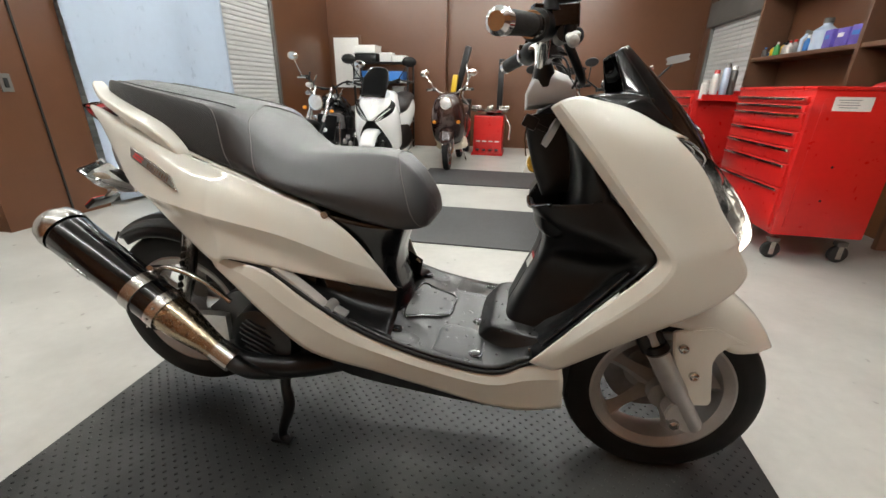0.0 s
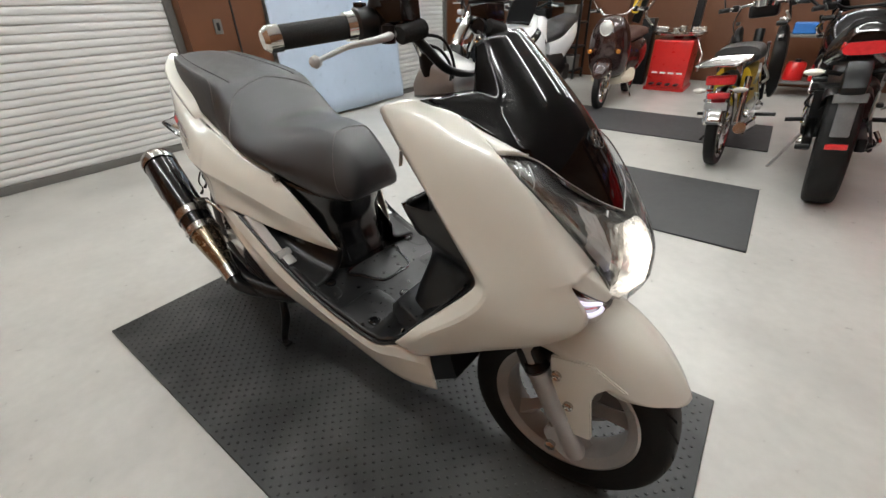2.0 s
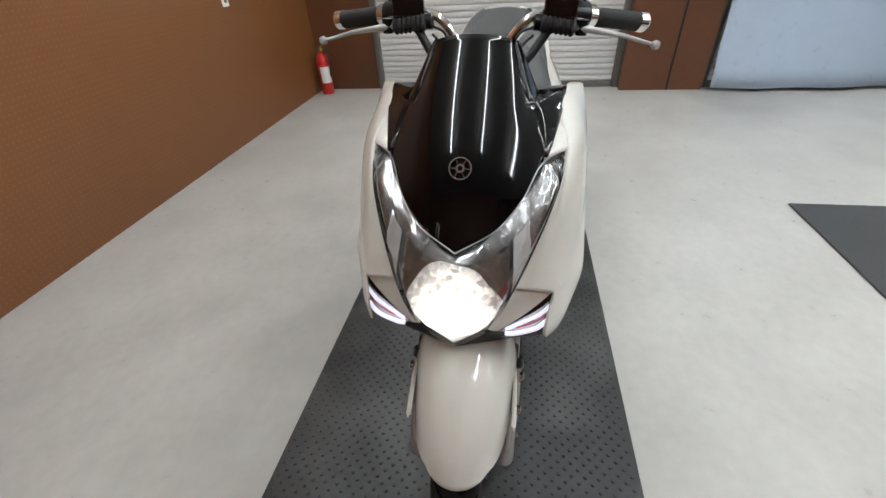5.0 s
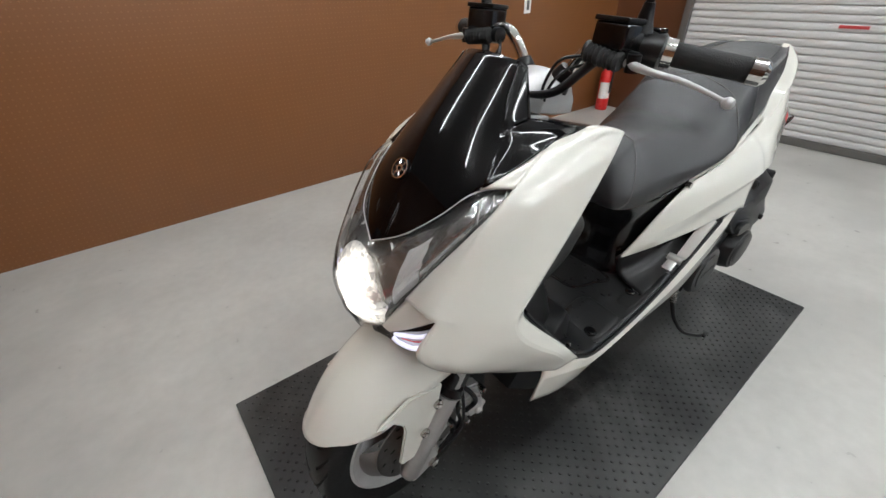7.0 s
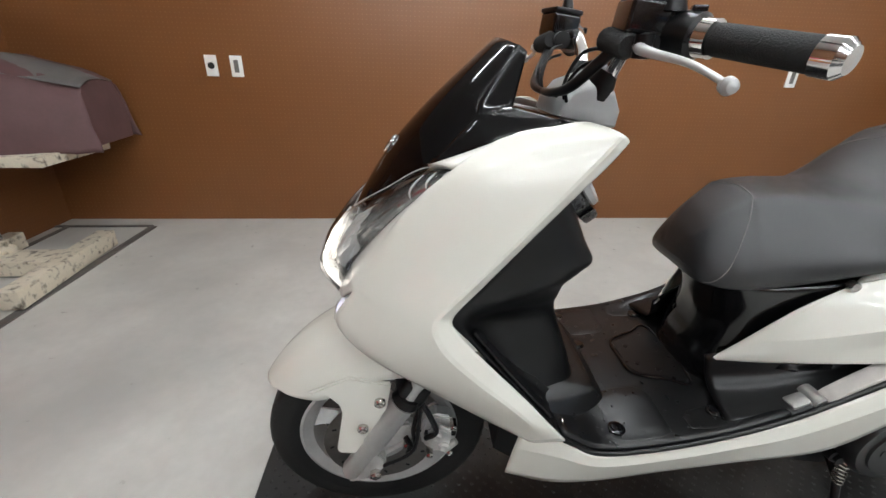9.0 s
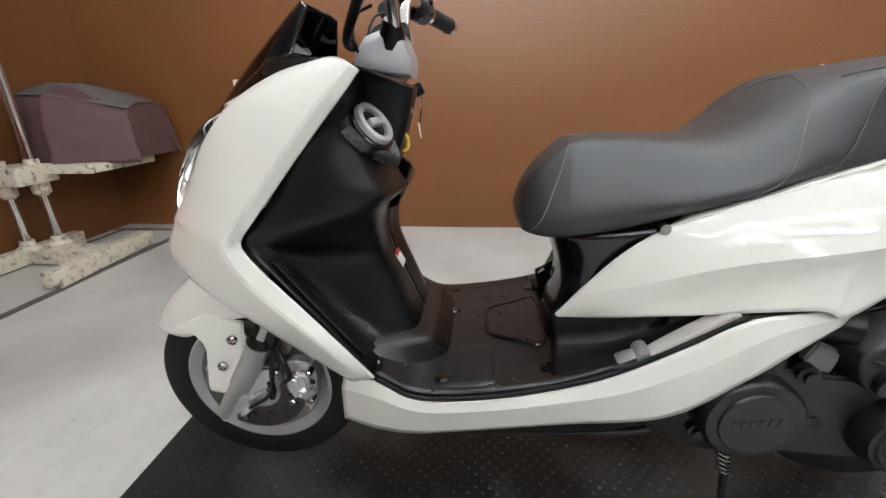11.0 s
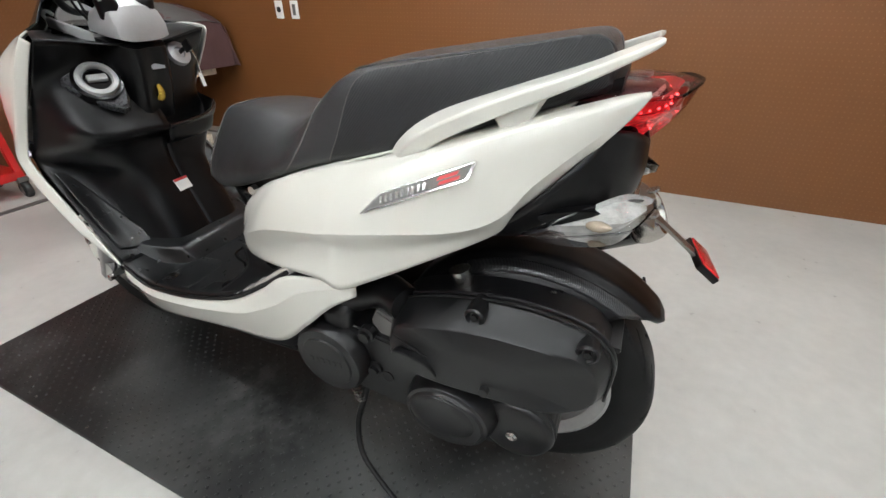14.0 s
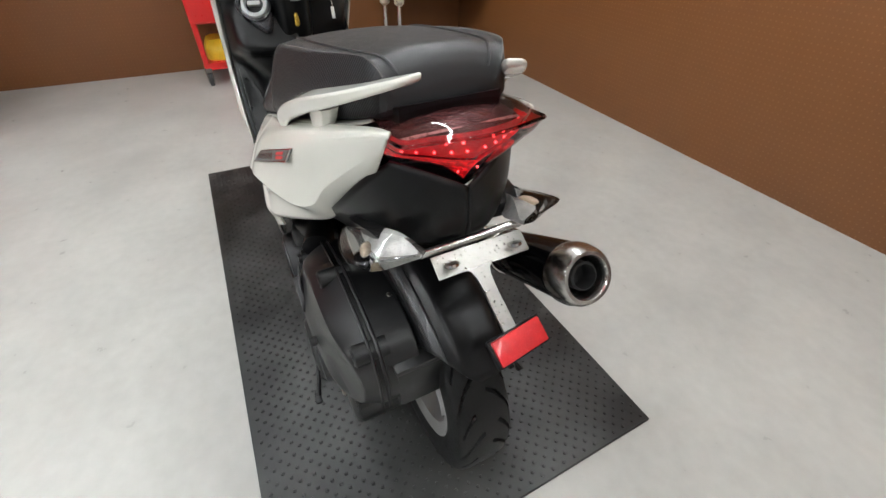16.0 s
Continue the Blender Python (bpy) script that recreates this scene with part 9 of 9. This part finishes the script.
# yellow and black business bike, seen from behind
def business_bike(m):
    t = thing("motorcycle", "small yellow and black step-through bike with chrome rear carrier", "motorcycle", "motorcycles", m)
    f, r = (0.6, 0, 0.27), (-0.6, 0, 0.27)
    spoke_wheel(t, "front_wheel", f, 0.27, 0.075, 0.21, 16, CHROME, tread=0, n=48)
    spoke_wheel(t, "rear_wheel", r, 0.27, 0.085, 0.21, 16, CHROME, tread=0, n=48)
    fork(t, f, (0.42, 0, 0.75), 0.075, 0.015, SATIN, CHROME)
    fender(t, f, 0.29, -50, 60, 0.05, SATIN, "front_mudguard")
    fender(t, r, 0.29, -75, 45, 0.055, CHROME, "rear_mudguard")
    rf_ = solid(t, "mudguard_tail", [sect(-0.83, [(0.03, 0.34), (0.05, 0.36), (0.05, 0.4), (0.02, 0.42)]), sect(-0.76, [(0.04, 0.44), (0.055, 0.47), (0.05, 0.52), (0.02, 0.54)])], CHROME, "chrome mudguard tail", 8)
    part("tail_lamp", box((-0.80, 0, 0.62), (0.06, 0.17, 0.06), 0.015, 3), REDPART, t, "red tail lamp")
    part("tail_lamp", box((-0.80, 0, 0.52), (0.05, 0.13, 0.04), 0.012, 3), REDPART, t, "red lower reflector")
    part("plate_holder", box((-0.83, 0, 0.455), (0.012, 0.13, 0.05), 0.004), SILVER, t)
    for s in (-1, 1):
        part("indicator_stalk", tube([(-0.76, s * 0.05, 0.55), (-0.79, s * 0.08, 0.555)], 0.008, 8), CHROME, t)
        wedge(t, (-0.80, s * 0.115, 0.555), s)
        stem_mirror(t, (0.30, s * 0.26, 1.04), (0.33, s * 0.30, 1.24), 0.055, SATIN)
        part("shock", tube([(-0.58, s * 0.1, 0.30), (-0.5, s * 0.11, 0.6)], 0.022, 12), CHROME, t)
        solid(t, "side_cover", [[(x, s * y, z) for y, z in ((0.06, 0.38), (0.115, 0.42), (0.11, 0.6), (0.06, 0.64))] for x in (-0.42, -0.2, 0.0)], YELLOW, "yellow side cover", 8, 16)
        solid(t, "leg_shield", [[(x, s * y, z) for y, z in ((0.13, a), (0.20, a + 0.03), (0.2, b - 0.05), (0.12, b))] for x, a, b in ((0.42, 0.42, 0.86), (0.38, 0.36, 0.84), (0.34, 0.38, 0.8))], SATIN, "black leg shield", 8, 16)
        part("foot_peg", tube([(-0.05, s * 0.1, 0.26), (-0.05, s * 0.27, 0.26)], 0.014, 10), SATIN, t)
    car = part("carrier", tube([(-0.35, -0.11, 0.73), (-0.92, -0.13, 0.73), (-0.97, 0, 0.73), (-0.92, 0.13, 0.73), (-0.35, 0.11, 0.73)], 0.011, 8, 30), CHROME, t, "chrome rear carrier")
    for k in range(4):
        part("carrier_bar", tube([(-0.45 - 0.13 * k, -0.12, 0.73), (-0.45 - 0.13 * k, 0.12, 0.73)], 0.008, 8), CHROME, car)
    part("carrier_plate", box((-0.7, 0, 0.718), (0.42, 0.16, 0.008), 0.002, 1), SILVER, car)
    solid(t, "seat", [sect(0.05, [(0.05, 0.66), (0.08, 0.69), (0.07, 0.74), (0.03, 0.76)]), sect(-0.15, [(0.1, 0.68), (0.14, 0.72), (0.12, 0.78), (0.05, 0.8)]), sect(-0.42, [(0.1, 0.68), (0.14, 0.72), (0.12, 0.77), (0.05, 0.79)])], SEAT, "black seat")
    part("frame_tube", tube([(0.4, 0, 0.85), (0.25, 0, 0.5), (0.0, 0, 0.45), (-0.4, 0, 0.6), (-0.7, 0, 0.62)], 0.035, 12, 24), SATIN, t)
    part("engine", tube([(0.28, 0, 0.33), (0.1, 0, 0.29), (-0.15, 0, 0.29)], [0.07, 0.1, 0.1], 16), ALU, t, "grey engine")
    part("engine_cover", lathe([(0.001, -0.13), (0.09, -0.12), (0.1, -0.06), (0.1, 0.06), (0.09, 0.12), (0.001, 0.13)], 24, at=(-0.06, 0, 0.28)), ALU, t)
    part("silencer", tube([(0.1, -0.12, 0.2), (-0.3, -0.15, 0.22), (-0.4, -0.155, 0.25), (-0.85, -0.16, 0.32)], [0.015, 0.02, 0.04, 0.038], 14), CHROME, t)
    bars(t, 0.38, 1.02, 0.28, -0.02, CHROME, 0.14)
    part("bar_cover", box((0.40, 0, 0.99), (0.14, 0.2, 0.1), 0.03, 3), SATIN, t, "black headlamp cover")
    part("meter", lathe([(0.001, -0.04), (0.07, -0.03), (0.08, 0.015), (0.001, 0.025)], 20, axis="z", at=(0.33, 0, 1.05)), CHROME, t)
    for s in (-1, 1):
        clutter(t, 11 + s, -0.5, 0.3, s * 0.13, 0.2, 0.55, 15)
        clutter(t, 21 + s, 0.25, 0.45, s * 0.16, 0.7, 1.0, 6, 0.022)
    part("side_stand", tube([(0.0, 0.1, 0.2), (-0.04, 0.2, 0.06), (-0.06, 0.24, 0.008)], 0.01, 8), SATIN, t)
    return t


business_bike(pose(0.727, 3.56, 0, 0, 0, 85) @ pose(0, 0, 0, -7, 0, 0))


# black sport tourer, seen from behind
def sport_bike(m):
    t = thing("motorcycle", "black sport motorcycle with red tail lamp and clear screen", "motorcycle", "motorcycles", m)
    f, r = (0.7, 0, 0.3), (-0.7, 0, 0.315)
    spoke_wheel(t, "front_wheel", f, 0.3, 0.12, 0.215, 5, SATIN, tread=0, n=48)
    spoke_wheel(t, "rear_wheel", r, 0.318, 0.18, 0.215, 5, SATIN, tread=11, n=90)
    fork(t, f, (0.45, 0, 0.9), 0.1, 0.024, SATIN, CHROME)
    fender(t, f, 0.325, -40, 40, 0.07, SATIN, "front_mudguard")
    fender(t, r, 0.345, -20, 55, 0.1, SATIN, "hugger")
    solid(t, "tail", [sect(-0.98, [(0.03, 0.88), (0.07, 0.90), (0.05, 0.94), (0.02, 0.95)]), sect(-0.8, [(0.05, 0.82), (0.10, 0.87), (0.08, 0.95), (0.03, 0.98)]), sect(-0.4, [(0.1, 0.74), (0.15, 0.78), (0.12, 0.85), (0.05, 0.87)])], GLOSSBLACK, "gloss black tail")
    solid(t, "tail_lamp", [sect(-1.0, [(0.05, 0.85), (0.08, 0.865), (0.07, 0.90), (0.03, 0.905)]), sect(-0.93, [(0.06, 0.855), (0.09, 0.87), (0.08, 0.905), (0.03, 0.91)])], REDPART, "wide red tail lamp", 6, 20)
    part("plate_holder", box((-1.045, 0, 0.655), (0.012, 0.13, 0.045), 0.005, 2, (0, 18, 0)), TONGUE, t, "bare plate holder")
    part("holder_stalk", box((-0.98, 0, 0.72), (0.16, 0.1, 0.16), 0.02, 2, (0, 40, 0)), SATIN, t)
    part("fender_tongue", box((-1.04, 0, 0.55), (0.018, 0.075, 0.17), 0.008, 2, (0, 10, 0)), TONGUE, t, "grey mudguard tongue")
    part("rear_reflector", box((-1.075, 0, 0.42), (0.012, 0.09, 0.028), 0.004), REDPART, t, "red reflector")
    for s in (-1, 1):
        part("indicator_stalk", tube([(-0.95, s * 0.06, 0.76), (-0.97, s * 0.12, 0.775)], 0.012, 8), SATIN, t)
        wedge(t, (-0.97, s * 0.165, 0.775), s)
        part("mirror_arm", tube([(0.42, s * 0.25, 1.05), (0.44, s * 0.42, 1.2)], 0.01, 8), SATIN, t)
        part("mirror_head", loft([[(0.43 + a, s * (0.46 + b), 1.23 + c) for a, b, c in ((-0.02, -0.09, -0.03), (0.02, -0.08, 0), (-0.02, -0.09, 0.035), (-0.02, 0.09, 0.05), (0.02, 0.1, 0.02), (-0.02, 0.09, -0.01))], [(0.44 + a, s * (0.46 + b), 1.23 + c) for a, b, c in ((-0.02, -0.085, -0.028), (0.02, -0.075, 0), (-0.02, -0.085, 0.03), (-0.02, 0.085, 0.045), (0.02, 0.095, 0.02), (-0.02, 0.085, -0.01))]], 3, 20), SILVER if s < 0 else SATIN, t, "mirror")
        solid(t, "side_fairing", [[(x, s * y, z) for y, z in ((0.1, a), (0.17, a + 0.05), (0.18, b - 0.08), (0.11, b))] for x, a, b in ((0.62, 0.7, 0.98), (0.4, 0.5, 1.0), (0.15, 0.42, 0.85))], GLOSSBLACK, "black side fairing", 10, 18)
        part("foot_peg", tube([(-0.28, s * 0.14, 0.4), (-0.3, s * 0.26, 0.4)], 0.014, 10), SATIN, t)
        part("heel_plate", plate(round_poly([(-0.2, 0.36), (-0.34, 0.38), (-0.4, 0.55), (-0.32, 0.56)], 16), s * 0.15 - 0.005, s * 0.15 + 0.005), ALU, t)
    solid(t, "fuel_tank", [sect(0.3, [(0.06, 0.82), (0.13, 0.86), (0.11, 0.96), (0.04, 1.0)]), sect(0.1, [(0.1, 0.76), (0.17, 0.82), (0.15, 0.95), (0.05, 1.0)]), sect(-0.15, [(0.06, 0.74), (0.1, 0.77), (0.09, 0.82), (0.03, 0.84)])], GLOSSBLACK, "gloss black tank")
    solid(t, "seat", [sect(-0.1, [(0.06, 0.76), (0.1, 0.78), (0.09, 0.82), (0.04, 0.83)]), sect(-0.45, [(0.1, 0.8), (0.14, 0.83), (0.12, 0.88), (0.05, 0.9)]), sect(-0.85, [(0.05, 0.9), (0.085, 0.93), (0.07, 0.985), (0.03, 1.0)])], SEAT, "black seat")
    part("engine", box((0.1, 0, 0.42), (0.5, 0.34, 0.36), 0.06, 3), ENGINE, t)
    part("swing_arm", box((-0.4, 0.12, 0.34), (0.62, 0.05, 0.08), 0.015), SATIN, t)
    part("swing_arm", box((-0.4, -0.12, 0.34), (0.62, 0.05, 0.08), 0.015), SATIN, t)
    part("silencer", tube([(-0.1, -0.12, 0.22), (-0.25, -0.15, 0.24), (-0.42, -0.16, 0.28)], [0.03, 0.045, 0.045], 18), SATIN, t)
    ws = patch([[(0.62, y, 1.0 - y * y) for y in (-0.17, -0.08, 0, 0.08, 0.17)], [(0.5, y, 1.14 - 1.5 * y * y) for y in (-0.17, -0.08, 0, 0.08, 0.17)], [(0.40, y * 0.9, 1.27 - 3.0 * y * y) for y in (-0.17, -0.08, 0, 0.08, 0.17)]], 14, 14)
    wso = part("windscreen", ws, CLEARLENS, t, "clear windscreen")
    wso.visible_shadow = False
    bars(t, 0.40, 1.04, 0.27, 0.02, SATIN)
    part("side_stand", tube([(-0.1, 0.14, 0.3), (-0.18, 0.26, 0.1), (-0.2, 0.32, 0.008)], 0.012, 8), ALU, t)
    for s in (-1, 1):
        clutter(t, 31 + s, -0.75, 0.2, s * 0.15, 0.25, 0.7, 18, 0.035)
        clutter(t, 41 + s, 0.2, 0.5, s * 0.2, 0.85, 1.12, 8, 0.03)
    part("chain_guard", box((-0.5, 0.15, 0.42), (0.4, 0.02, 0.05), 0.008), SATIN, t)
    return t


sport_bike(pose(1.325, 3.27, 0, 0, 0, 87) @ pose(0, 0, 0, -7, 0, 0))
